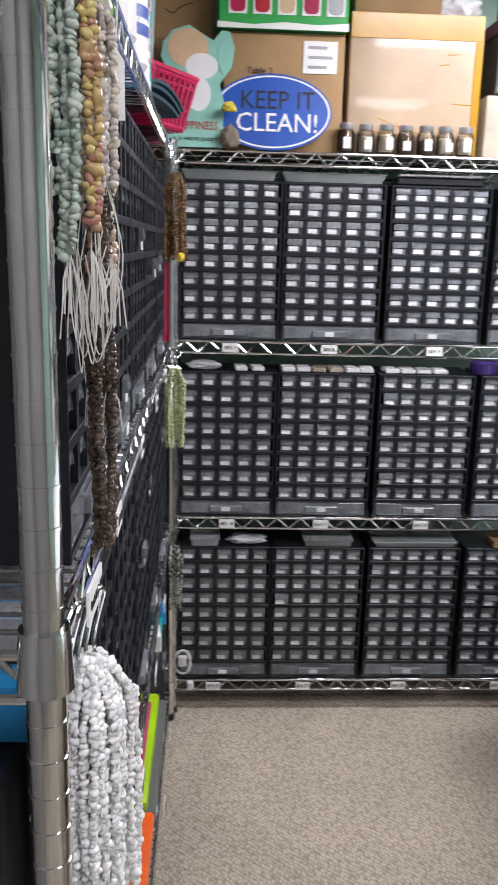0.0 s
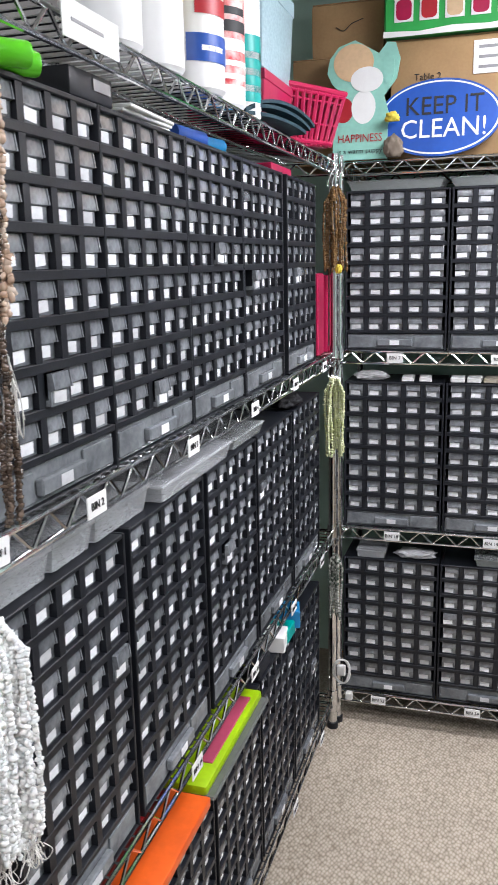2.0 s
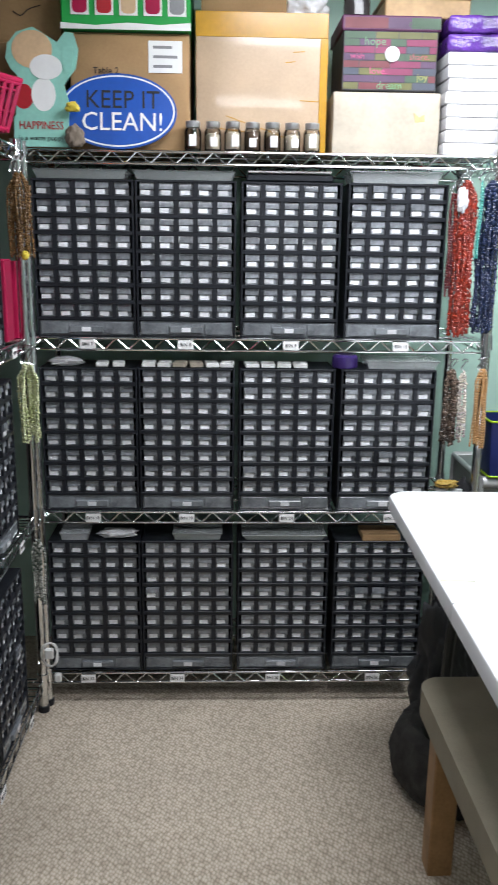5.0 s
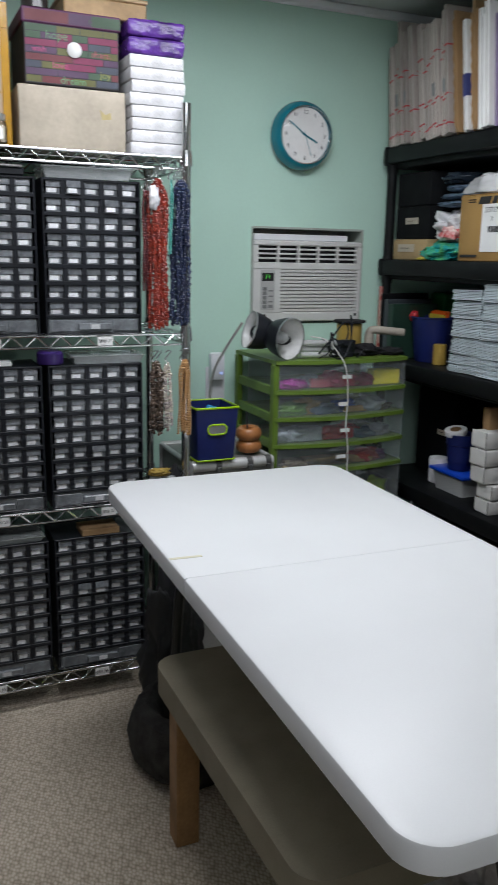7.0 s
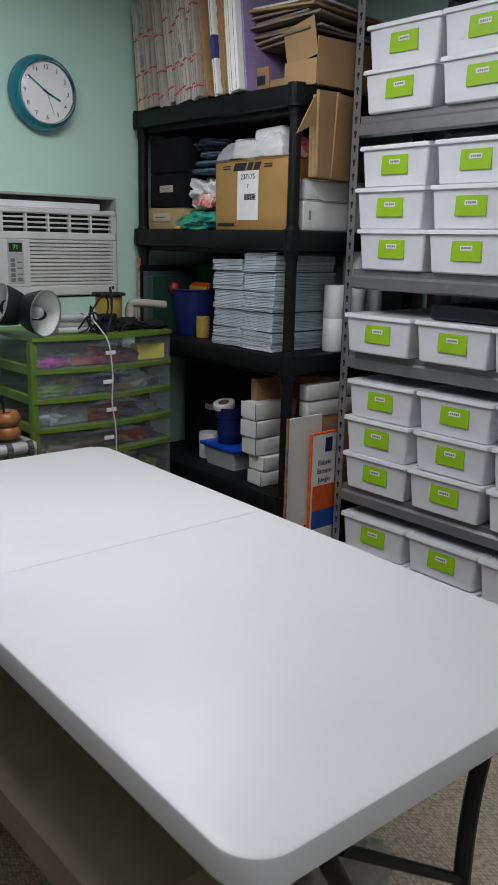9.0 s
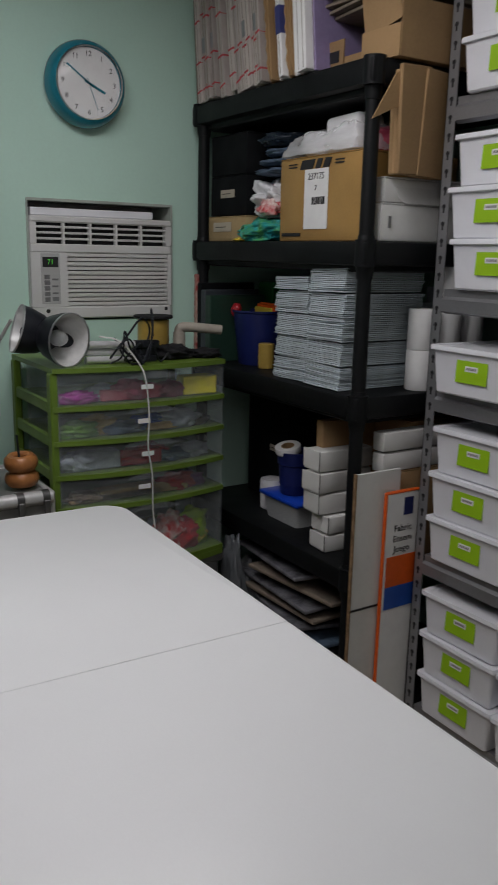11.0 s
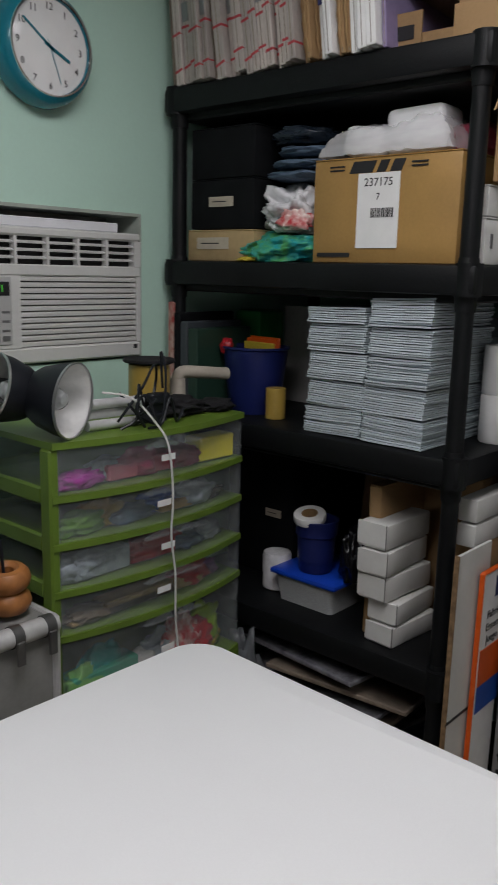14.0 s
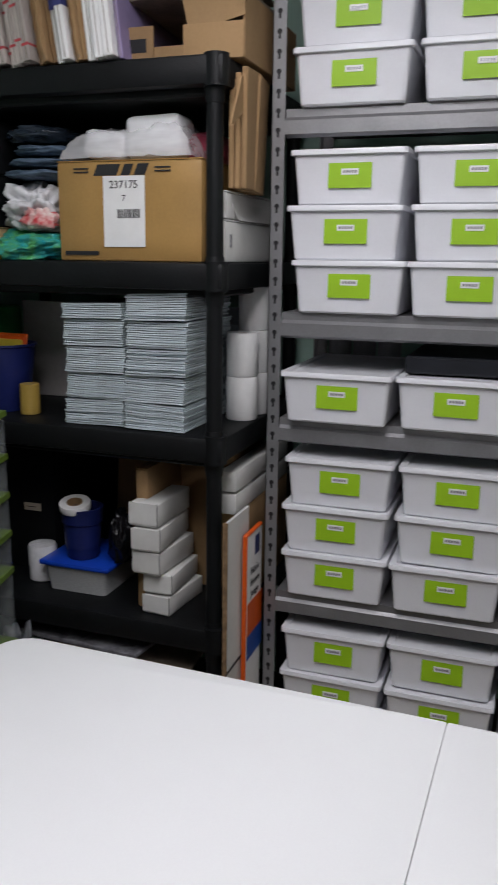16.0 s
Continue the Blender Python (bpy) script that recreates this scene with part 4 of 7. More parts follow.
# ---- on top of the short rack ----
ZT = 1.566
t = carton("cardboard_box", "brown cardboard box with a white shipping label on the rack", -.03, .272, .05, .34, ZT, 1.845)
sticker(t, .085, .075, pose(.09, -.1465, .225), bars=3, ink=GREY)
words("lettering", "Table 2", .022, INK, t, pose(-.06, -.1465, .19))
t = carton("cardboard_box", "brown cardboard box behind the cut-out sign", -.29, -.05, .09, .35, ZT, 1.83)
t = carton("cardboard_box", "small brown cardboard box on another box", -.24, -.055, .10, .33, 1.832, 1.96)
bm = bmesh.new(); tube(bm, smooth_path([(-.03, -.1165, .07), (-.01, -.1165, .06), (.01, -.1165, .075), (.04, -.1165, .085)]), .0012, 4)
part("pen_mark", bm, INK, t)
# green printed carton
t = thing("printed_carton", "green and white printed carton with plain picture panels", "box", pose(.10, .18, 1.848))
bm = bmesh.new(); box(bm, -.145, .175, -.15, .14, 0, .20, .004)
part("body", bm, plain("green_print", (0.03, 0.36, 0.07), .4, vary=.08), t)
bm = bmesh.new(); prism(bm, [(-.146, .0), (.176, .0), (.176, .018), (.1, .012), (.02, .016), (-.06, .009), (-.146, .014)], -.1515, -.149)
part("white_border", bm, PAPER, t)
for i in range(5):
    bm = bmesh.new(); box(bm, -.12 + i * .06, -.075 + i * .06, -.1525, -.150, .032, .085)
    pn = part("picture_panel", bm, PAPER, t)
    bm = bmesh.new(); prism(bm, rounded(-.116 + i * .06, -.079 + i * .06, .036, .081, .012), -.1532, -.152)
    part("picture", bm, (PINK, RED, CREAM, PINK, GREY)[i], pn)
# oval sign
t = thing("oval_sign", "blue oval sign reading keep it clean, leaning on a box", "sign", pose(.093, .012, 1.655, -8))
for name, rx, rz, y0, y1, mat in (("panel", .148, .092, 0, .006, BLUE), ("rim_line", .143, .087, -.0008, .001, PAPER), ("face", .139, .083, -.0014, .001, BLUE)):
    bm = bmesh.new(); prism(bm, [(rx * math.cos(2 * math.pi * i / 64), rz * math.sin(2 * math.pi * i / 64)) for i in range(64)], y0, y1)
    part(name, bm, mat, t)
words("lettering", "KEEP IT", .062, INK, t, pose(.012, -.0022, .026), stretch=.92)
words("lettering", "CLEAN!", .064, PAPER, t, pose(.012, -.0022, -.028), .0008, stretch=.95)
# cut-out sign, drawn as plain shapes
t = thing("cutout_sign", "mint cut-out board sign with plain cream and white shapes", "sign", pose(-.095, -.004, ZT, -6))
bm = bmesh.new(); prism(bm, [(-.07, 0), (.066, 0), (.066, .075), (.07, .10), (.055, .15), (.085, .19), (.092, .235), (.08, .272), (.06, .275), (.04, .25), (.02, .262), (-.02, .285), (-.06, .272), (-.082, .245), (-.088, .21), (-.075, .185), (-.06, .17), (-.065, .075), (-.07, .07)], 0, .007)
part("board", bm, MINT, t)
for nm, cx, cz, rx, rz, mat, y in (("round_patch", -.022, .232, .05, .045, CREAM, -.001), ("round_patch", .012, .19, .04, .03, PAPER, -.002), ("round_patch", .005, .125, .03, .04, PAPER, -.001), ("round_patch", -.045, .12, .025, .03, RED, -.0005), ("round_patch", .065, .215, .014, .04, MINT, -.002)):
    bm = bmesh.new(); prism(bm, [(cx + rx * math.cos(2 * math.pi * i / 28), cz + rz * math.sin(2 * math.pi * i / 28)) for i in range(28)], y, .001)
    part(nm, bm, mat, t)
words("lettering", "HAPPINESS", .028, RED, t, pose(-.002, -.001, .05), stretch=.82)
words("lettering", "is a warm puppy", .017, INK, t, pose(-.002, -.001, .02))
bm = bmesh.new(); lump(bm, -.012, -.006, 1.60, .022, .012, .03, 4, .3)
solid("small_ornament", bm, BROWNPAPER, "small grey-brown ornament beside the oval sign", "ornament", pose(.0, -.008, -.034))
bm = bmesh.new(); lump(bm, 0, 0, 0, .017, .01, .013, 6, .3)
solid("paper_flower", bm, YELLOW, "pale yellow paper flower on the sign edge", "ornament", pose(-.015, -.016, 1.648))
# yellow-taped box and jars
t = carton("cardboard_box", "large brown box sealed with amber packing tape", .288, .624, .06, .36, ZT, 1.902, plain("pale_kraft", (.5, .37, .25), .3, vary=.1, scale=6, fine=140, bump=.1, coat=.35), flaps=False)
bm = bmesh.new(); box(bm, -.1685, .1685, -.1515, .1515, .278, .337, .0008)
part("tape", bm, TAPE, t, "amber tape")
bm = bmesh.new(); box(bm, .149, .169, -.1521, .1521, .0, .277, .0008)
part("tape", bm, TAPE, t, "amber tape")
for pts in (((-.09, .09), (-.03, .07), (.02, .055), (.06, .04)), ((.08, .245), (.11, .247)), ((.06, .22), (.085, .223)), ((.10, .13), (.15, .128)), ((-.12, .06), (-.02, .05))):
    bm = bmesh.new(); tube(bm, [(x, -.1502, z) for x, z in pts], .0013, 4)
    part("crease", bm, TAPE, t)
bm = bmesh.new(); lathe(bm, [(.019, 0), (.0215, .003), (.0215, .046), (.016, .055), (.016, .058)], 14)
jm = mesh_of(bm, "glass_body", glass_material("jar_glass", (.86, .86, .84), .04))
bm = bmesh.new(); lathe(bm, [(.0175, .055), (.0185, .057), (.0185, .068), (.017, .070)], 14)
lidm = mesh_of(bm, "lid", SILVER)
for i in range(7):
    t = thing("glass_jar", "small glass jar with a silver lid and dark contents", "jar", pose(.281 + i * .0508, .022 + .004 * (i % 2), ZT), group="row of jars")
    part("glass_body", jm, None, t)
    part("lid", lidm, None, t)
    bm = bmesh.new(); lathe(bm, [(.016, .003), (.018, .006), (.018, .034 + .004 * ((i * 5) % 4)), (.01, .038 + .004 * ((i * 5) % 4))], 14)
    part("filling", bm, (SMOKY, GREYAM, GREYAM, SMOKY)[i % 4], t)
    bm = bmesh.new()
    box(bm, -.009 + .003 * (i % 3), .009 + .003 * (i % 3), -.0232, -.0212, .008, .036 - .006 * (i % 2), .0006)
    part("label", bm, PAPER, t)
# patterned box on a beige box
t = carton("beige_box", "beige box with a yellow mark on the rack", .642, .92, .05, .30, ZT, 1.722, BEIGEBOX, flaps=False)
bm = bmesh.new(); prism(bm, [(.07, .105), (.075, .08), (.10, .083), (.098, .1), (.085, .093)], -.1265, -.125)
part("mark", bm, plain("faint_yellow_mark", (.52, .43, .2), .5), t)
t = thing("patterned_box", "dark box covered with coloured word bars and a white knob", "box", pose(.785, .17, 1.7235))
bm = bmesh.new(); box(bm, -.122, .122, -.11, .11, 0, .15, .002)
part("body", bm, plain("charcoal_card", (.05, .05, .06), .5), t)
bm = bmesh.new(); box(bm, -.127, .127, -.115, .115, .142, .178, .003)
part("lid", bm, plain("plum_card", (.12, .035, .1), .5), t)
cols = [plain("bar_" + n, c, .5) for n, c in (("plum", (.09, .045, .1)), ("crimson", (.16, .035, .045)), ("green", (.06, .11, .065)), ("magenta", (.22, .03, .09)), ("olive", (.13, .13, .04)), ("slate", (.06, .07, .1)))]
rp = random.Random(3)
for r in range(8):
    x = -.12
    while x < .115:
        w = min(rp.choice((.04, .06, .08)), .12 - x)
        bm = bmesh.new(); box(bm, x + .001, x + w - .001, -.1112, -.1095, .004 + r * .0172, .0195 + r * .0172)
        part("word_bar", bm, rp.choice(cols), t)
        x += w
for x, w, c in ((-.12, .11, 1), (-.01, .06, 0), (.05, .075, 2)):
    bm = bmesh.new(); box(bm, x, x + w, -.1162, -.1145, .147, .172)
    part("word_bar", bm, cols[c], t)
for text, x, z, size, c in (("dream", .0, .0125, .026, 2), ("love.", -.03, .047, .024, 3), ("share.", .075, .082, .022, 1), ("hope", -.04, .117, .028, 2), ("joy", .085, .034, .024, 4), ("wish", -.085, .082, .02, 3)):
    words("lettering", text, size, plain("print_" + text.strip("."), [min(1, v * 2.4) for v in ((.09, .045, .1), (.16, .035, .045), (.06, .13, .065), (.22, .03, .09), (.13, .13, .04))[c]], .5), t, pose(x, -.1118, z))
words("lettering", "dream", .026, cols[2], t, pose(.075, -.1168, .159))
bm = bmesh.new(); lathe(bm, [(.018, 0), (.019, .004), (.013, .009), (.004, .011)], 20, Matrix.Translation((.004, -.112, .087)) @ Matrix.Rotation(radians(90), 4, "X"))
part("knob", bm, PAPER, t)
# wrapped white boxes and purple pack
for i in range(8):
    bm = bmesh.new(); box(bm, -.075, .075, -.11, .11, 0, .0305, .004, seg=2)
    solid("flat_white_box", bm, WRAP, "flat white box in clear wrap, in a stack", "box", pose(1.003 + rp.uniform(-.003, .003), .14, ZT + i * .0312, 0, 0, rp.uniform(-1, 1)), "stack of flat white boxes")
bm = bmesh.new(); box(bm, -.077, .077, -.11, .11, 0, .042, .008, seg=3)
bmesh.ops.subdivide_edges(bm, edges=[e for e in bm.edges if e.calc_length() > .02], cuts=9, use_grid_fill=True)
for v in bm.verts:
    v.co += Vector((noise.noise(v.co * 45), noise.noise(v.co * 45 + Vector((5, 1, 2))), .5 * noise.noise(v.co * 60 + Vector((2, 7, 1))))) * .004
for i in range(2):
    solid("purple_pack", bm.copy() if not i else bm, PURPLE, "purple pack wrapped in shiny clear film", "pack", pose(1.003, .14, ZT + .2505 + i * .0435), "purple packs")
t = thing("wooden_tray", "pale wooden shallow tray on the patterned box", "tray", pose(.89, .2, 1.9025))
bm = bmesh.new(); box(bm, -.12, .10, -.12, .1, 0, .045, .003)
part("body", bm, plain("pale_wood", (.55, .36, .18), .5, vary=.15, scale=20), t)
bm = bmesh.new(); box(bm, -.123, .103, -.123, .103, .045, .055, .002)
part("lid", bm, plain("pale_wood_lid", (.58, .4, .22), .5, vary=.15, scale=20), t)
bm = bmesh.new(); lathe(bm, [(.03, 0), (.034, .003), (.034, .05), (.026, .06), (.03, .062), (.03, .075)], 20)
solid("dark_jar", bm, plain("smoked_glass", (.05, .045, .045), .1), "dark glass jar with small things inside", "jar", pose(.70, .1, 1.9025))
t = carton("cardboard_box", "brown box with clear film on the large taped box", .30, .52, .10, .34, 1.9045, 2.015)
bm = bmesh.new(); lump(bm, .57, .13, 1.9045, .055, .04, .035, 8, .3)
solid("plastic_pouch", bm, WHITEBAG, "crumpled clear white plastic pouch", "pouch")

# ---- on the drawer cabinets of the short rack ----
def tray(label, x0, x1, y0, y1, z0, h, mat=MILKY, m=None, name="plastic_tray"):
    """Shallow lidded clear box."""
    t = thing(name, label, "plastic box", m or pose((x0 + x1) / 2, (y0 + y1) / 2, z0), "flat plastic boxes on cabinets")
    w, d = (x1 - x0) / 2, (y1 - y0) / 2
    bm = bmesh.new()
    rings = []
    for k, z in ((.93, 0), (1, h * .8), (1.0, h * .82)):
        rings.append([bm.verts.new((x, y, z)) for x, y in rounded(-w * k, w * k, -d * k, d * k, .006, 2)])
    bridge(bm, rings[0], rings[1]); bridge(bm, rings[1], rings[2])
    bm.faces.new(rings[0][::-1])
    part("body", bm, mat, t)
    bm = bmesh.new(); box(bm, -w - .0015, w + .0015, -d - .0015, d + .0015, h * .82, h, .0012)
    part("lid", bm, mat, t)
    return t


CT1, CT2, CT3 = 1.087 + CH, .599 + CH, .102 + CH
tray("clear flat plastic box on top of a drawer cabinet", .69, .93, .02, .16, CT1 + .001, .030)
tray("dark smoky flat plastic box on a drawer cabinet", .125, .39, .02, .16, CT1 + .001, .024, SMOKE)
tray("clear flat plastic box on top of a drawer cabinet", -.13, .11, .02, .16, CT1 + .001, .024, SMOKE)
bm = bmesh.new(); box(bm, .42, .645, .02, .09, CT1 + .001, CT1 + .02, .003)
solid("black_case", bm, BLACK, "slim black case lying on a drawer cabinet", "case")
bm = bmesh.new(); box(bm, .422, .64, .014, .024, CT1 + .0205, CT1 + .028, .002)
solid("silver_bar", bm, SILVER, "bright silver bar lying on a black case", "bar")
for i in range(6):
    bm = bmesh.new(); box(bm, -.018, .018, -.03, .03, 0, .013, .002)
    solid("small_card_box", bm, (PAPER, PAPER, BEIGEBOX, BEIGEBOX, PAPER, PAPER)[i], "small pale card box on a drawer cabinet", "box", pose(.158 + i * .043, .055, CT2 + .001, 0, 0, rp.uniform(-6, 6)), "small pale boxes")
for i in range(4):
    bm = bmesh.new(); box(bm, -.019, .019, -.03, .03, 0, .012, .002)
    solid("small_card_box", bm, PAPER, "small pale card box on a drawer cabinet", "box", pose(.44 + i * .045, .055, CT2 + .001, 0, 0, rp.uniform(-6, 6)), "small pale boxes")
for i in range(2):
    bm = bmesh.new(); box(bm, -.016, .016, -.03, .03, 0, .012, .002)
    solid("small_card_box", bm, PAPER, "small pale card box on a drawer cabinet", "box", pose(.03 + i * .045, .055, CT2 + .001, 0, 0, rp.uniform(-6, 6)), "small pale boxes")
bm = bmesh.new(); lathe(bm, [(.034, 0), (.036, .004), (.036, .03), (.03, .036)], 24)
solid("purple_tub", bm, plain("violet_plastic", (.07, .035, .22), .3), "round violet plastic tub on a drawer cabinet", "tub", pose(.70, .06, CT2 + .001))
tray("clear flat plastic box on top of a drawer cabinet", .755, .955, .02, .15, CT2 + .001, .024)
bm = bmesh.new(); lump(bm, -.07, .06, CT2 + .001, .045, .03, .013, 12, .3)
solid("plastic_pouch", bm, WHITEBAG, "crumpled clear white plastic pouch", "pouch")
tray("clear flat plastic box on top of a drawer cabinet", -.1, -.02, .02, .1, CT3 + .001, .022)
bm = bmesh.new(); lump(bm, .06, .06, CT3 + .001, .055, .03, .012, 13, .3)
solid("plastic_pouch", bm, WHITEBAG, "crumpled clear white plastic pouch", "pouch")
tray("dark smoky flat plastic box on a drawer cabinet", .22, .36, .02, .14, CT3 + .001, .022, SMOKE)
tray("dark smoky flat plastic box on a drawer cabinet", .42, .66, .02, .14, CT3 + .001, .016, SMOKE)
bm = bmesh.new(); box(bm, .765, .875, .016, .1, CT3 + .001, CT3 + .02, .002)
solid("tan_box", bm, CARD, "small flat tan box on a drawer cabinet", "box")
# small things at the right end of the short rack, middle shelf
bm = bmesh.new(); lump(bm, 1.045, .02, .60, .024, .02, .055, 14, .2)
solid("black_pouch", bm, DARKCLOTH, "small black cloth pouch at the rack end", "pouch")
bm = bmesh.new(); lump(bm, .995, .01, .672, .03, .02, .012, 15, .4)
solid("gold_pouch", bm, GOLD, "crumpled gold film pouch on small jars", "pouch")
for i in range(2):
    bm = bmesh.new(); lathe(bm, [(.018, 0), (.019, .003), (.019, .05), (.016, .054), (.0175, .056), (.0175, .068)], 16)
    solid("small_jar", bm, FROST, "small frosted jar on the wire shelf", "jar", pose(.985 + i * .042, .015, .601), "small jars")
bm = bmesh.new(); lump(bm, .972, -.03, 1.45, .014, .008, .03, 16, .4, False)
solid("clear_bag", bm, WHITEBAG, "small clear bag hanging with the strands", "bag")

# ---- on top of the long rack ----
def bottle(label, y, r, h, mat, cap, band=None, x=-.20, patches=()):
    t = thing("bottle", label, "bottle", pose(x, y, ZT))
    bm = bmesh.new(); lathe(bm, [(r * .9, 0), (r, .006), (r, h * .72), (r * .85, h * .82), (r * .4, h * .88), (r * .4, h * .9)], 28)
    part("body", bm, mat, t)
    bm = bmesh.new(); lathe(bm, [(r * .46, h * .88), (r * .46, h * .98), (r * .4, h)], 20)
    part("cap", bm, cap, t)
    if band:
        for z0, z1, m in band:
            bm = bmesh.new(); cyl(bm, (0, 0, h * z0), (0, 0, h * z1), r * 1.012, seg=28)
            part("label", bm, m, t)
    for z0, z1, a0, a1, m in patches:
        bm = bmesh.new()
        rows = [[bm.verts.new((rr * math.cos(radians(a0 + (a1 - a0) * q / 8)), rr * math.sin(radians(a0 + (a1 - a0) * q / 8)), h * zz)) for q in range(9)] for rr, zz in ((r * 1.014, z0), (r * 1.022, z0), (r * 1.022, z1), (r * 1.014, z1))]
        for u, v in zip(rows, rows[1:] + rows[:1]):
            for q in range(8):
                bm.faces.new((u[q], u[q + 1], v[q + 1], v[q]))
        part("label_print", bm, m, t)
    return t


bottle("large white bottle with a yellow label", -1.06, .05, .30, BOTTLE, BOTTLE, ((.3, .6, plain("pale_yellow_label", (.75, .62, .2), .4)),))
bottle("white plastic bottle with a plain white label", -1.19, .048, .28, BOTTLE, BOTTLE)
bottle("white bottle with a blue label", -.90, .052, .29, BOTTLE, BLUE, None, -.20, ((.14, .27, -75, 25, BLUE), (.19, .215, -50, -5, PAPER), (.36, .44, -60, 10, RED), (.46, .56, -50, 5, NAVY)))
bottle("white bottle with a red and pink printed label", -.775, .045, .28, BOTTLE, RED, ((.12, .30, LIDRED), (.305, .36, PAPER), (.365, .62, LIDRED)), -.20, ((.15, .18, -70, 0, PAPER), (.22, .25, -60, 10, PAPER), (.40, .46, -65, 5, INK), (.49, .53, -60, 0, INK)))
bottle("white bottle with teal label bands", -.665, .04, .27, BOTTLE, TEALP, ((.1, .5, TEALP), (.16, .2, PAPER), (.26, .3, PAPER), (.36, .4, PAPER)))
t = tray("tall clear plastic bin with a blue tint", -.33, -.17, -.60, -.38, ZT + .105, .16, milky("blue_clear_plastic", (.5, .68, .75), .4), name="clear_bin")
tray("magenta plastic bin under a clear bin", -.33, -.17, -.60, -.40, ZT, .10, PINK, name="magenta_bin")


def basket(x, y, z, w, d, h, turn):
    t = thing("slotted_basket", "magenta plastic basket with slotted sides", "basket", pose(x, y, z, 0, 0, turn))
    bm = bmesh.new(); box(bm, -w * .36, w * .36, -d * .36, d * .36, 0, .004, .001)
    part("base", bm, PINK, t)
    for (x0, y0), (x1, y1) in (((-1, -1), (1, -1)), ((1, -1), (1, 1)), ((1, 1), (-1, 1)), ((-1, 1), (-1, -1))):
        for i in range(9):
            a = Vector((x0 + (x1 - x0) * i / 9, y0 + (y1 - y0) * i / 9, 0))
            lo = Vector((a.x * w * .365, a.y * d * .365, .002)); hi = Vector((a.x * w * .49, a.y * d * .49, h - .004))
            bm = bmesh.new(); cyl(bm, lo, hi, .0055, seg=6)
            part("bar", bm, PINK, t)
        for k, z0, wide in ((.375, .008, .009), (.415, h * .4, .004), (.47, h * .8, .004), (.485, h * .93, .008)):
            bm = bmesh.new(); cyl(bm, (x0 * w * k, y0 * d * k, z0), (x1 * w * k, y1 * d * k, z0), wide * .62, seg=8)
            part("hoop", bm, PINK, t)
    bm = bmesh.new(); tube(bm, [(a * w / 2, b * d / 2, h) for a, b in ((-1, -1), (1, -1), (1, 1), (-1, 1), (-1, -1))], .0065, 8)
    part("rim", bm, PINK, t)
    bm = bmesh.new(); lump(bm, 0, 0, .006, w * .32, d * .32, h * .6, 21, .3)
    part("filling", bm, PINK, t)


basket(-.212, -.285, ZT, .165, .205, .112, -28)
# folded pouch: sheets of cloth laid over each other, open towards the aisle
t = thing("folded_cloth", "dark teal folded cloth at the shelf edge", "cloth", pose(-.178, -.58, ZT))
TEALCLOTH = plain("dark_teal_cloth", (.012, .045, .062), .7, bump=.4)
for k, (a, hump) in enumerate(((0, .012), (.009, .02), (.017, .024))):
    up = [(-.15 + .02 * k + .026 * q, a + .004 + hump * math.sin(math.pi * q / 10) ** .7) for q in range(11)]
    bm = bmesh.new(); prism(bm, up + [(p, q - .006) for p, q in up[::-1]], -.035, .05, pose(0, 0, 0, 0, 0, 78))
    bmesh.ops.recalc_face_normals(bm, faces=bm.faces)
    part("fold", bm, TEALCLOTH, t)

# ---- under the top shelf of the long rack ----
TUBEGREEN = plain("bright_green_plastic", (.12, .62, .01), .35)
for i, y in enumerate((-1.452, -1.418)):
    t = thing("green_tube", "bright green plastic tube on a drawer cabinet", "tube", pose(-.145 - .012 * i, y, CT1 + .0115, 0, 90, 52), "green tubes")
    bm = bmesh.new(); lathe(bm, [(.0098, -.09), (.0108, -.088), (.0108, -.002), (.0098, 0)], 20)
    part("barrel", bm, TUBEGREEN, t)
    bm = bmesh.new(); lathe(bm, [(.0112, -.026), (.0116, -.024), (.0116, .0005), (.0105, .0035), (.006, .004)], 20)
    part("end_cap", bm, TUBEGREEN, t)
t = carton("black_box", "flat black box with faint print on a cabinet", -.30, -.166, -1.335, -1.238, CT1 + .001, CT1 + .034, BLACK, flaps=False)
sticker(t, .04, .012, pose(.0675, .02, .018, 0, 0, 90), GREY)
for i in range(3):
    bm = bmesh.new(); box(bm, -.06, .06, -.076, .076, 0, .004, .001)
    solid("paper_pad", bm, PAPER, "white paper pad lying on a drawer cabinet", "paper", pose(-.235 + .006 * i, -1.133, CT1 + .001 + i * .0045, 0, 0, 3 * i - 3), "white paper pads")
for i, c in enumerate((BLUE, SKY)):
    bm = bmesh.new(); cyl(bm, (-.20 - .01 * i, -.985 + .1 * i, CT1 + .0135), (-.19, -.89 + .09 * i, CT1 + .0135), .0125, seg=18)
    solid("blue_roll", bm, c, "small blue roll lying on a drawer cabinet", "roll", None, "blue rolls")
bm = bmesh.new(); box(bm, -.26, -.172, -.55, -.40, CT1 + .001, CT1 + .016, .002)
solid("red_case", bm, PINK, "small flat magenta case on a drawer cabinet", "case")
bm = bmesh.new(); box(bm, -.30, -.168, -.052, -.040, 1.088, 1.285, .002)
solid("magenta_folder", bm, PINK, "magenta folder standing at the end of the rack", "folder")
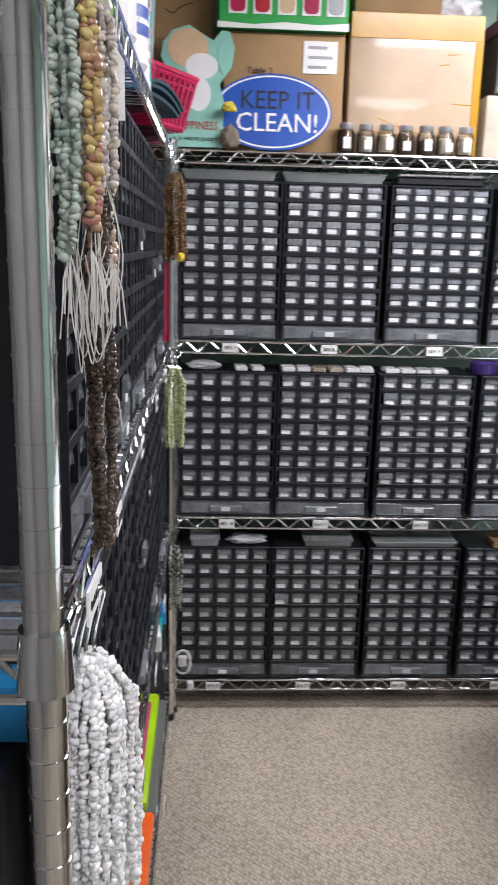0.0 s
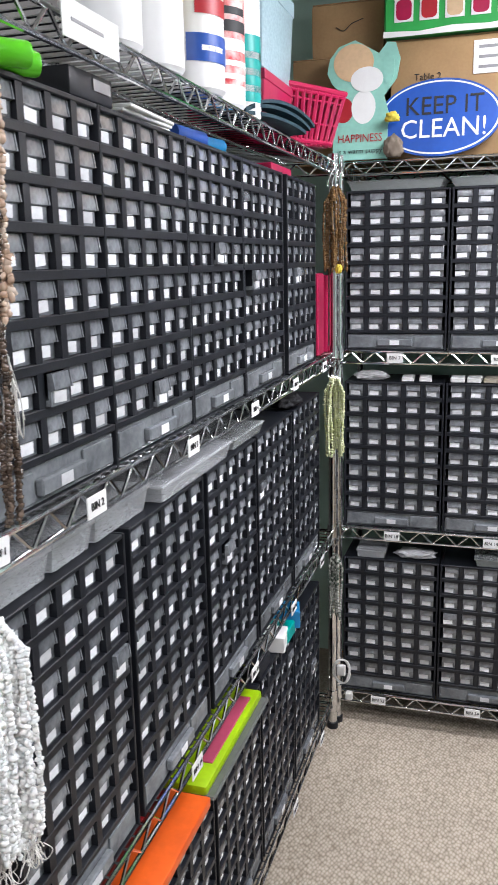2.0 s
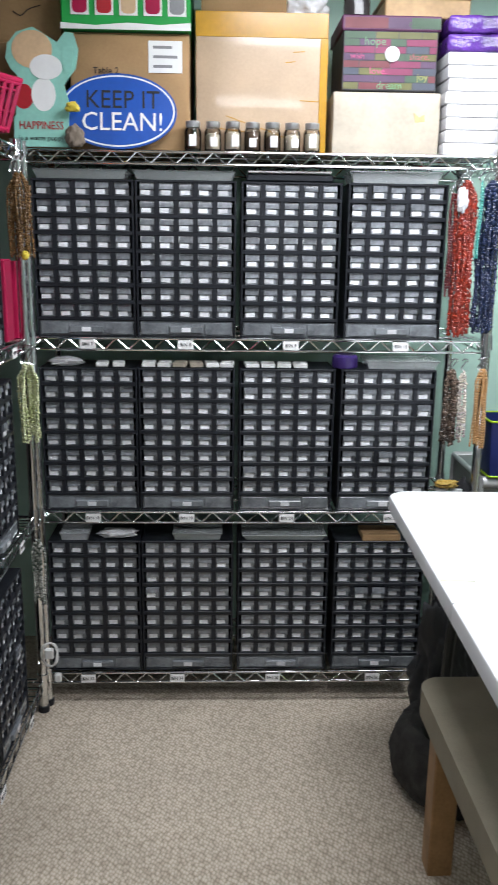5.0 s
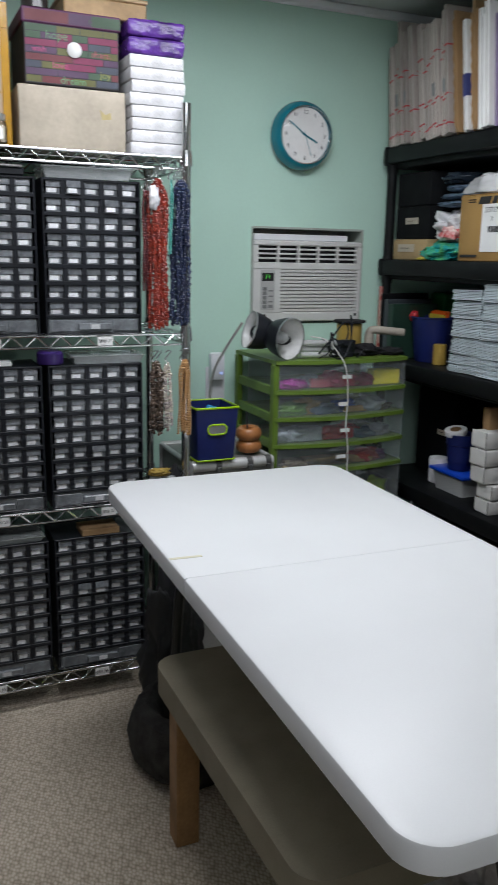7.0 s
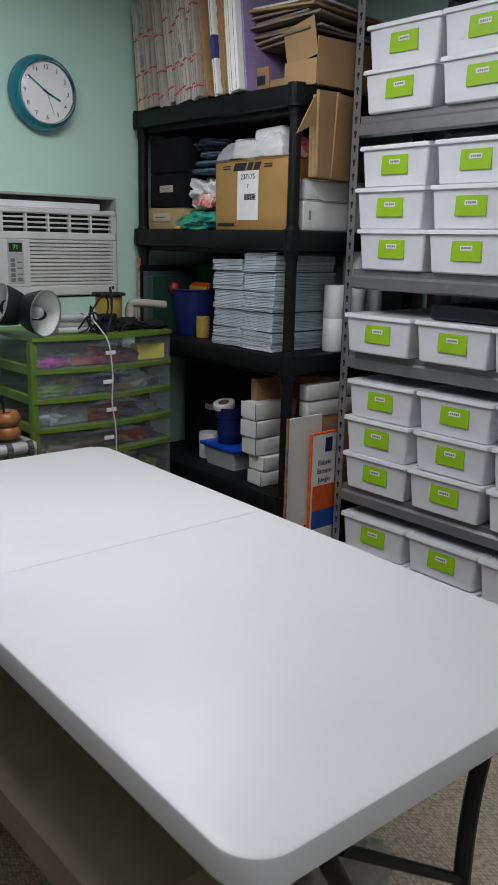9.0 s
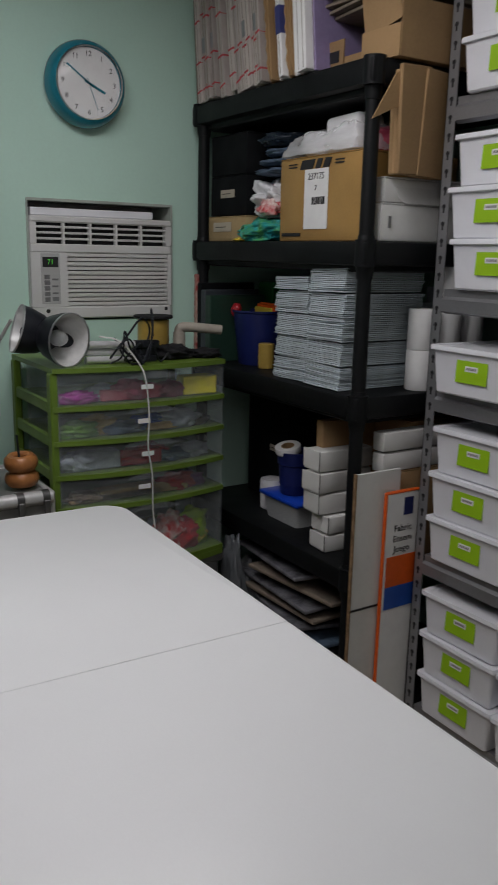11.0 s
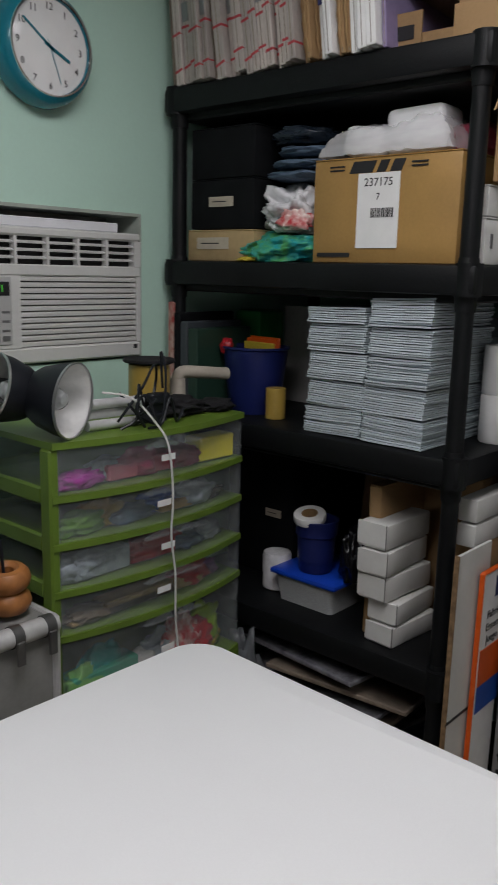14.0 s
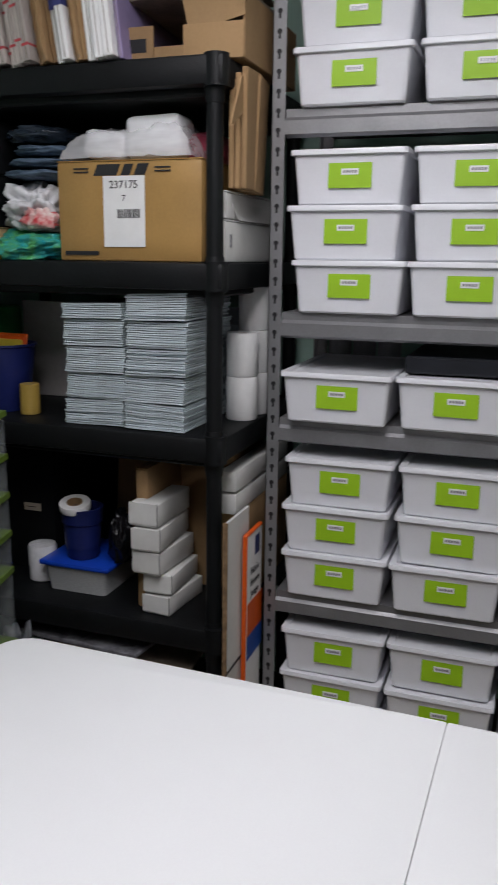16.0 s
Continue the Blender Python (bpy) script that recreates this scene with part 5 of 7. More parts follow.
# second row
for i, (y0, y1) in enumerate(((-1.525, -1.43), (-1.425, -1.335), (-1.33, -1.18))):
    tray("clear plastic box of beads on a drawer cabinet", -.31, -.172, y0, y1, CT2 + .001, .034)
tray("long clear plastic tray on a drawer cabinet", -.30, -.160, -1.165, -.87, CT2 + .001, .026)
tray("dark smoky flat plastic box on a drawer cabinet", -.30, -.165, -.84, -.66, CT2 + .001, .02, SMOKE)
carton("black_box", "plain black box standing beside the cabinets", -.36, -.205, -1.63, -1.53, .604, .952, BLACK, flaps=False)
t = carton("blue_box", "small bright blue and white card box", -.27, -.165, -1.575, -1.535, .953, 1.005, SKY, flaps=False)
bm = bmesh.new(); box(bm, .052, .0537, -.02, .02, .004, .03)
part("white_end", bm, PAPER, t)
bm = bmesh.new(); lump(bm, -.19, -.40, CT2 + .001, .03, .05, .016, 24, .4)
solid("black_bag", bm, DARKCLOTH, "small black bag on a drawer cabinet", "bag")
bm = bmesh.new(); box(bm, -.215, -.170, -.150, -.085, 1.089, 1.29, .003)
solid("magenta_case", bm, PINK, "slim magenta case standing at the end of the cabinets", "case")
# third row: cutters and cards
t = thing("lime_cutter", "lime green paper trimmer with a magenta strip", "paper trimmer", pose(-.236, -.945, CT3 + .001))
bm = bmesh.new(); box(bm, -.10, .097, -.15, .155, .006, .024, .006, seg=2)
part("body", bm, LIMEP, t)
bm = bmesh.new(); box(bm, .06, .085, -.09, .12, .0225, .026, .001)
part("strip", bm, plain("rose_strip", (.42, .06, .12), .5), t)
bm = bmesh.new(); box(bm, -.10, .11, -.15, .16, 0, .007, .003)
part("base_plate", bm, plain("smoked_plate", (.12, .13, .12), .2), t)
for i in range(14):
    bm = bmesh.new(); box(bm, -.06, .035, -.13 + i * .02, -.122 + i * .02, .0235, .0262)
    part("grid_bar", bm, plain("olive_bar", (.18, .28, .01), .5), t)
t = thing("orange_tray", "long orange plastic tray with red ribs", "tray", pose(-.226, -1.31, CT3 + .001))
bm = bmesh.new(); box(bm, -.10, .098, -.20, .205, 0, .018, .004, seg=2)
part("body", bm, ORANGE, t)
bm = bmesh.new(); box(bm, -.09, .028, -.197, .2, .0176, .0192)
part("inner_plate", bm, plain("dark_red_plate", (.2, .02, .015), .3), t)
for i in range(14):
    bm = bmesh.new(); box(bm, -.07, .02, -.19 + i * .028, -.172 + i * .028, .0175, .0215)
    part("rib", bm, RED, t)
for i, (c, y) in enumerate(((TEALP, -.52), (PAPER, -.57), (SKY, -.45))):
    bm = bmesh.new(); box(bm, -.04, .04, -.03, .03, 0, .03 + .006 * i, .002)
    solid("small_packet", bm, c, "small coloured packet on a drawer cabinet", "packet", pose(-.19, y, CT3 + .001, 0, 0, 8 * i), "small packets")
bm = bmesh.new(); box(bm, -.29, -.165, -.72, -.64, CT3 + .001, CT3 + .03, .003)
solid("black_case", bm, BLACK, "small black case lying on a drawer cabinet", "case")

# shelf name cards
t = thing("shelf_sign", "white card reading rack 1 shelf 1 on the wire shelf", "label", pose(-.139, -1.583, 1.083, 0, 4, 90))
bm = bmesh.new(); box(bm, -.034, .034, -.001, .001, -.0125, .0125)
part("card", bm, PAPER, t)
words("lettering", "Rack 1  Shelf 1", .0096, INK, t, pose(0, -.0018, 0))
t = thing("shelf_sign", "white card with unreadable lettering on the top shelf", "label", pose(-.141, -1.33, 1.552, 0, 0, 90))
sticker(t, .12, .036, pose(0, 0, 0), bars=1, name="card", ink=GREY)
# extension cord in the corner
t = thing("extension_cord", "coiled white extension cord hanging in the corner", "cord", pose(-.118, -.09, 0))
bm = bmesh.new()
pts = []
for i in range(40):
    a = i / 40 * 2 * math.pi * 2.6
    pts.append((.022 * math.cos(a) + .002 * math.sin(i), -.01 + .004 * math.sin(a * 2), .215 + .035 * math.sin(a)))
tube(bm, smooth_path(pts, 2), .0028, 6)
part("cable", bm, CORD, t)
bm = bmesh.new(); box(bm, -.012, .012, -.02, -.005, .205, .235, .003); box(bm, .012, .032, -.022, -.006, .135, .16, .004)
part("plug", bm, CORD, t)

# ---- corner with the drawer tower ----
def drawer_tower():
    x0, x1, yf, yb = 1.40, 1.888, .085, .405
    t = thing("drawer_tower", "green framed plastic drawer tower with translucent drawers", "drawer tower", pose(0, 0, 0))

    def front(x, out=0.0):
        f = (x - x0) / (x1 - x0) * 2 - 1
        return yf - .035 * (1 - f * f) - out

    def slab(bm, z0, z1, xa, xb, out, back):
        n = 14
        for k in range(n):
            a, b = xa + (xb - xa) * k / n, xa + (xb - xa) * (k + 1) / n
            vs = [bm.verts.new(p) for p in ((a, front(a, out), z0), (b, front(b, out), z0), (b, back, z0), (a, back, z0),
                                            (a, front(a, out), z1), (b, front(b, out), z1), (b, back, z1), (a, back, z1))]
            for q in ((0, 3, 2, 1), (4, 5, 6, 7), (0, 1, 5, 4), (2, 3, 7, 6)):
                bm.faces.new([vs[i] for i in q])
            if k == 0:
                bm.faces.new([vs[i] for i in (0, 4, 7, 3)])
            if k == n - 1:
                bm.faces.new([vs[i] for i in (1, 2, 6, 5)])
        bmesh.ops.remove_doubles(bm, verts=bm.verts, dist=.0001)

    bm = bmesh.new(); slab(bm, .973, .985, x0, x1, .006, yb)
    part("top", bm, GREEN, t)
    zs = [(.966, .888), (.877, .801), (.790, .713), (.702, .627), (.616, .452)]
    for i, (z1, z0) in enumerate(zs):
        bm = bmesh.new(); slab(bm, z0 - .011, z0 + .001, x0, x1, .004, yb)
        part("band", bm, GREEN, t)
        bm = bmesh.new(); slab(bm, z0 + .003, z1 + .006, x0 + .012, x1 - .003, .001, yf - .0)
        d = part("drawer", bm, WINDOW, t, "translucent drawer front")
        bm = bmesh.new(); box(bm, x0 + .02, x1 - .012, yf + .25, yf + .255, z0, z1); box(bm, x0 + .016, x0 + .019, yf, yf + .25, z0, z1); box(bm, x1 - .01, x1 - .007, yf, yf + .25, z0, z1)
        part("drawer_box", bm, WINDOW, d)
        for k, (xa, col) in enumerate(CONTENTS[i]):
            bm = bmesh.new(); lump(bm, min(1.81, max(1.475, xa - .01)), yf + .02 + .012 * (k % 2), z0 + .002, .055, .02, (z1 - z0) * (.24 + .07 * ((k + i) % 3)), i * 7 + k, .4, True, 4)
            part("filling", bm, col, d)
        for level, xa, xb, h, col in FLATS:
            if level == i:
                bm = bmesh.new(); box(bm, xa, xb, yf + .004, yf + .05, z0 + .004, z0 + .004 + h, .003)
                part("filling", bm, col, d)
        bm = bmesh.new(); box(bm, -.017, .017, -.0008, .0008, -.006, .006)
        part("label", bm, PAPER, d, "white label", at=pose(1.638 - .01 * (i % 2), front(1.638, .004), z0 + (z1 - z0) * .55, 0, 0, 0))
        bm = bmesh.new(); prism(bm, [(1.58 + .15 * a, z1 - .012 + .018 * math.sin(math.pi * a)) for a in (0, .15, .3, .5, .7, .85, 1)], front(1.655, .009), front(1.655, -.004))
        part("grip", bm, WINDOW, d)
    for y0, y1 in ((yf - .002, yf + .03), (yb - .03, yb)):
        bm = bmesh.new(); box(bm, x0 - .004, x0 + .016, y0, y1, .44, .9725, .004)
        part("side_post", bm, GREEN, t)
        bm = bmesh.new(); box(bm, x1 - .012, x1 + .002, max(y0, yb - .03), yb, .44, .9725, .003)
        part("side_post", bm, GREEN, t)
    for z1, z0 in zs:
        bm = bmesh.new(); box(bm, x0 - .002, x0 + .01, yf + .03, yb - .03, z0 - .018, z0 + .014, .004)
        part("side_rail", bm, GREEN, t)
    bm = bmesh.new(); slab(bm, .425, .441, x0 - .003, x1, .005, yb)
    part("base", bm, GREEN, t)


PALEBLUE = plain("pale_blue_craft", (.4, .46, .52), .5, vary=.2, scale=40)
MAROON = plain("maroon_craft", (.2, .02, .05), .5, vary=.25, scale=30)
STICKS = plain("pale_wood_sticks", (.5, .34, .16), .6, vary=.2, scale=25)
CONTENTS = [[(1.485, plain("violet_craft", (.36, .03, .3), .5)), (1.56, PALEBLUE), (1.62, plain("rose_craft", (.45, .08, .16), .5)), (1.69, MAROON), (1.74, MAROON)],
            [(1.46, plain("leaf_craft", (.12, .26, .04), .5)), (1.53, GOLD), (1.60, DENIM), (1.69, BLUE), (1.77, PALEBLUE), (1.81, SMOKY)],
            [(1.47, PALEBLUE), (1.53, PALEBLUE), (1.64, RED), (1.69, RED), (1.745, DENIM), (1.81, PALEBLUE)],
            [(1.50, BROWNPAPER), (1.80, plain("plum_craft", (.2, .05, .2), .5)), (1.76, RED)],
            [(1.46, plain("leaf_green_craft", (.15, .4, .08), .5)), (1.53, TEALP), (1.61, WHITECARD), (1.69, PALEBLUE), (1.74, LIDRED), (1.80, YELLOW), (1.78, plain("bright_red_print", (.5, .03, .04), .4)), (1.81, LIMEP)]]
# flat goods lying in single drawers: level, from x, to x, height, material
FLATS = ((0, 1.765, 1.868, .05, plain("yellow_pad", (.85, .74, .04), .5)), (4, 1.44, 1.60, .07, plain("sea_green_pack", (.03, .32, .2), .5)), (0, 1.60, 1.70, .035, plain("crimson_pack", (.4, .03, .07), .5)), (0, 1.53, 1.60, .03, plain("pink_pack", (.55, .12, .18), .5)), (2, 1.61, 1.70, .04, RED), (1, 1.66, 1.75, .02, STICKS), (2, 1.45, 1.58, .045, PALEBLUE), (3, 1.47, 1.70, .018, STICKS), (3, 1.52, 1.78, .026, STICKS), (3, 1.44, 1.64, .01, STICKS))
drawer_tower()
t = thing("storage_tote", "grey translucent storage tote under the drawer tower", "tote")
bm = bmesh.new(); box(bm, 1.42, 1.89, .10, .40, 0, .395, .012, seg=2)
part("body", bm, plain("grey_tote", (.2, .21, .22), .35), t)
bm = bmesh.new(); box(bm, 1.41, 1.90, .09, .41, .395, .424, .006)
part("lid", bm, plain("grey_tote_lid", (.16, .17, .18), .35), t)

CASEEDGE = plain("satin_case_edge", (.66, .66, .66), .35, metal=.35)
CLIP = plain("dull_clip_steel", (.16, .16, .16), .35, metal=.7)
# aluminium case with a tub and wooden rings
t = thing("aluminium_case", "aluminium trolley case with edged corners", "case", pose(1.245, .20, 0))
bm = bmesh.new(); box(bm, -.135, .135, -.145, .145, .02, .685, .004)
part("body", bm, plain("case_panel", (.3, .3, .29), .45, metal=.2), t)
for x in (-.135, .135):
    for y in (-.145, .145):
        bm = bmesh.new(); cyl(bm, (x, y, .02), (x, y, .685), .008, seg=10)
        part("edge", bm, CASEEDGE, t)
for y in (-.145, .145):
    bm = bmesh.new(); cyl(bm, (-.135, y, .675), (.135, y, .675), .0175, seg=18)
    part("edge", bm, CASEEDGE, t)
for x in (-.135, .135):
    bm = bmesh.new(); cyl(bm, (x, -.145, .683), (x, .145, .683), .008, seg=10)
    part("edge", bm, CASEEDGE, t)
for x in (-.05, .055, .118):
    bm = bmesh.new(); cyl(bm, (x - .009, -.145, .675), (x + .009, -.145, .675), .0195, seg=18)
    clip = part("latch", bm, CLIP, t, "dark steel clip")
    bm = bmesh.new(); box(bm, x - .008, x + .008, -.1665, -.1605, .628, .672, .002)
    part("lever", bm, CLIP, clip)
bm = bmesh.new(); box(bm, -.12, .12, -.13, .13, 0, .02)
part("base", bm, BLACK, t)
t = thing("fabric_bin", "navy fabric bin with lime green trim on the case", "bin", pose(1.184, .10, .692))
bm = bmesh.new()
rings = []
for k, z in ((.86, 0), (1, .165), (.965, .165), (.84, .01)):
    rings.append([bm.verts.new((x, y, z)) for x, y in rounded(-.07 * k, .07 * k, -.075 * k, .075 * k, .01, 2)])
for a, b in zip(rings, rings[1:]):
    bridge(bm, a, b)
bm.faces.new(rings[0][::-1]); bm.faces.new(rings[-1])
part("body", bm, NAVY, t)
bm = bmesh.new(); tube(bm, [(x, y, .166) for x, y in rounded(-.07, .07, -.075, .075, .01, 2)] + [(.07, .065, .166)], .0035, 6)
part("rim", bm, LIMEP, t, "lime trim")
bm = bmesh.new(); tube(bm, [(x, y, .004) for x, y in rounded(-.062, .062, -.067, .067, .01, 2)] + [(.062, .057, .004)], .003, 6)
part("rim", bm, LIMEP, t, "lime trim")
bm = bmesh.new(); tube(bm, [(x, -.0725, z) for x, z in rounded(-.03, .03, .085, .115, .014, 4)] + [(.03, -.0725, .1)], .003, 6)
part("handle_trim", bm, LIMEP, t, "lime trim")
bm = bmesh.new(); prism(bm, rounded(-.028, .028, .087, .113, .012), -.0732, -.071)
part("handle_opening", bm, GREY, t)
bm = bmesh.new(); lump(bm, 0, .0, .05, .05, .05, .06, 31, .3)
part("filling", bm, SKY, t)
for i in range(2):
    bm = bmesh.new()
    lathe(bm, [(.013, .008), (.024, .001), (.034, .003), (.0405, .012), (.042, .021), (.0395, .031), (.032, .039), (.022, .041), (.014, .035)], 32, close=True)
    solid("wooden_ring", bm, plain("orange_wood", (.42, .17, .055), .35, vary=.2, scale=20), "turned orange-brown wooden ring", "wooden ring", pose(1.328, .12, .692 + i * .0415, 5 * i, -4 * i), "stacked wooden rings")
bm = bmesh.new(); cyl(bm, (1.328, .12, .70), (1.32, .122, .822), .003, seg=8)
solid("thin_rod", bm, BLACK, "thin dark rod standing in the wooden rings", "rod")
t = thing("plug_in_device", "white plug-in device with a blue light on the wall", "plug-in device", pose(1.335, RY1 - .002, .925))
bm = bmesh.new(); box(bm, -.026, .026, -.032, 0, -.045, .05, .008, seg=2)
part("body", bm, WHITE, t)
bm = bmesh.new(); cyl(bm, (.012, -.0335, -.02), (.012, -.031, -.02), .004, seg=12)
led = bpy.data.materials.new("blue_led")
led.use_nodes = True
led.node_tree.nodes["Principled BSDF"].inputs["Emission Color"].default_value = (.15, .3, 1, 1)
led.node_tree.nodes["Principled BSDF"].inputs["Emission Strength"].default_value = 3
part("indicator", bm, led, t)
bm = bmesh.new(); box(bm, -.035, .035, -.004, 0, -.115, -.0, .001)
part("wall_plate", bm, WHITE, t)


# clamp lamps on the tower
REFLECT = plain("bright_reflector", (.85, .85, .84), .33, metal=.3)


def clamp_lamp(mouth, aim, r, label):
    t = thing("clamp_lamp", label, "lamp", look(mouth, Vector(mouth) - Vector(aim)), "clamp lamps")
    # local -z points backwards from the mouth
    bm = bmesh.new()
    out = [(r, 0), (r * .97, -.02), (r * .82, -.055), (r * .5, -.09), (r * .36, -.10), (r * .34, -.15), (r * .28, -.155)]
    lathe(bm, out, 36, caps=False)
    part("shell", bm, BLACK, t)
    bm = bmesh.new()
    inn = [(r * .985, .0012), (r * .95, -.018), (r * .79, -.051), (r * .46, -.085), (r * .05, -.088)]
    rings = [[bm.verts.new((a * math.cos(2 * math.pi * i / 36), a * math.sin(2 * math.pi * i / 36), z)) for i in range(36)] for a, z in inn]
    for a, b in zip(rings, rings[1:]):
        bridge(bm, a, b)
    part("reflector", bm, REFLECT, t, "brushed silver reflector")
    bm = bmesh.new(); lathe(bm, [(.012, -.085), (.014, -.06), (.02, -.045), (.02, -.03), (.012, -.016), (.003, -.012)], 18)
    part("bulb", bm, FROST, t)
    bm = bmesh.new(); lathe(bm, [(r * 1.02, -.001), (r * 1.02, .003), (r * .98, .003), (r * .98, -.001)], 36, close=True)
    part("rim", bm, SILVER, t)
    return t


TUBEMETAL = plain("satin_tube_metal", (.72, .72, .74), .3, metal=.35)
clamp_lamp((1.447, .082, 1.053), (.40, -.91, -.06), .066, "black clamp lamp with a silver reflector lying on the tower")
clamp_lamp((1.350, .175, 1.076), (-.95, .10, .27), .06, "second black clamp lamp with its reflector turned aside")
for i in range(3):
    t = thing("tripod_leg", "silver tripod tube with a black joint lying on the tower", "tripod", pose(1.50 + .004 * i, .115 + .009 * (i % 2), .997 + .0195 * i, 0, 2, 3), "tripod tubes")
    bm = bmesh.new(); cyl(bm, (0, 0, 0), (.15, 0, 0), .0095, seg=16)
    part("tube", bm, TUBEMETAL, t)
    bm = bmesh.new(); box(bm, .148, .20, -.011, .011, -.011, .011, .004); cyl(bm, (.128, 0, 0), (.15, 0, 0), .0105, seg=16)
    part("joint", bm, BLACK, t)
bm = bmesh.new(); lump(bm, 1.76, .16, .985, .06, .05, .022, 33, .4)
solid("black_bag", bm, DARKCLOTH, "crumpled black bag on the tower", "bag")
bm = bmesh.new(); lump(bm, 1.86, .14, .985, .045, .04, .014, 35, .4)
solid("black_bag", bm, DARKCLOTH, "flat black bag on the tower edge", "bag")
t = thing("ribbon_spool", "gold ribbon spool with a dark rim", "spool", pose(1.735, .21, .986))
bm = bmesh.new(); lathe(bm, [(.03, .0), (.043, .004), (.043, .1), (.03, .104)], 28)
part("ribbon", bm, GOLD, t)
for z in (.0, .104):
    bm = bmesh.new(); lathe(bm, [(.052, z), (.054, z + .002), (.054, z + .006), (.052, z + .008)], 28)
    part("flange", bm, DARKCLOTH, t)
bm = bmesh.new(); tube(bm, smooth_path([(1.812, .205, 1.03), (1.812, .204, 1.055), (1.822, .2, 1.064), (1.85, .19, 1.063), (1.925, .165, 1.056)], 5), .0135, 14)
cyl(bm, (1.812, .205, 1.0), (1.812, .205, 1.05), .018, .0165, seg=18)
solid("elbow_pipe", bm, plain("grey_beige_tube", (.42, .38, .32), .6), "grey-beige plastic elbow pipe", "pipe")
bm = bmesh.new(); box(bm, 1.785, 1.835, .185, .26, .986, .9995, .004)
solid("small_box", bm, BROWNPAPER, "small dark box under the elbow pipe", "box")
for k, (pts, r, mt, lb) in enumerate((
        ([(1.56, .1, 1.0), (1.60, .08, 1.06), (1.65, .1, 1.10), (1.69, .14, 1.06), (1.65, .12, 1.0), (1.60, .1, .995), (1.63, .07, 1.04)], .0028, BLACK, "black looped lamp cable on the tower"),
        ([(1.60, .07, .99), (1.57, .06, 1.03), (1.60, .065, 1.05), (1.63, .06, .992), (1.66, .065, 1.04), (1.69, .08, .99), (1.72, .09, 1.01)], .0026, BLACK, "black looped lamp cable on the tower"),
        ([(1.55, .08, .99), (1.58, .07, 1.01), (1.59, .075, 1.07), (1.61, .08, 1.02), (1.64, .07, .99), (1.60, .06, .989)], .0026, BLACK, "black looped lamp cable on the tower"),
        ([(1.58, .12, 1.05), (1.62, .1, 1.0), (1.66, .09, .995), (1.68, .1, 1.08), (1.685, .12, 1.12), (1.69, .12, 1.05)], .0028, BLACK, "black looped lamp cable on the tower"),
        ([(1.54, .12, 1.055), (1.58, .085, 1.045), (1.612, .055, 1.0), (1.626, .033, .955), (1.634, .029, .86), (1.631, .03, .78), (1.642, .03, .70), (1.644, .03, .6), (1.657, .031, .50), (1.66, .032, .44)], .0021, CORD, "white cord hanging down the tower front"),
        ([(1.36, .26, 1.09), (1.33, .3, 1.02), (1.305, .36, .93), (1.30, .39, .85), (1.31, .40, .78), (1.33, .41, .70)], .0045, plain("grey_cable", (.4, .4, .38), .5), "grey cable along the wall behind the tower"))):
    bm = bmesh.new(); tube(bm, smooth_path(pts, 8), r, 6)
    solid("cable", bm, mt, lb, "cable")

# ---- on the black shelves ----
S1, S2, S3, S4, S5 = [z + .0005 for z in BZ]
# top tier: flattened mailing boxes on edge
rq = random.Random(11)
LILAC = plain("lilac_edge_card", (.3, .24, .42), .6)
STRIPE = plain("faded_red_print", (.5, .06, .07), .6)
y = .396
PINKWHITE = plain("dull_white_mailing_card", (.5, .445, .41), .65, vary=.1, scale=9, rand=.22)
kinds = [(BROWNPAPER, 2, .011, .33, 3), (PINKWHITE, 3, .024, .38, 4), (PINKWHITE, 2, .018, .40, 5), (BROWNPAPER, 1, .014, .36, 6), (PINKWHITE, 3, .027, .40, 7), (PINKWHITE, 4, .019, .37, 7),
         (PINKWHITE, 4, .0165, .39, 6), (CARD, 4, .011, .37, 6), (PAPER, 2, .019, .38, 6), (CARD, 3, .0105, .39, 5), (PAPER, 3, .021, .36, 4), (LILAC, 1, .009, .33, 4)]
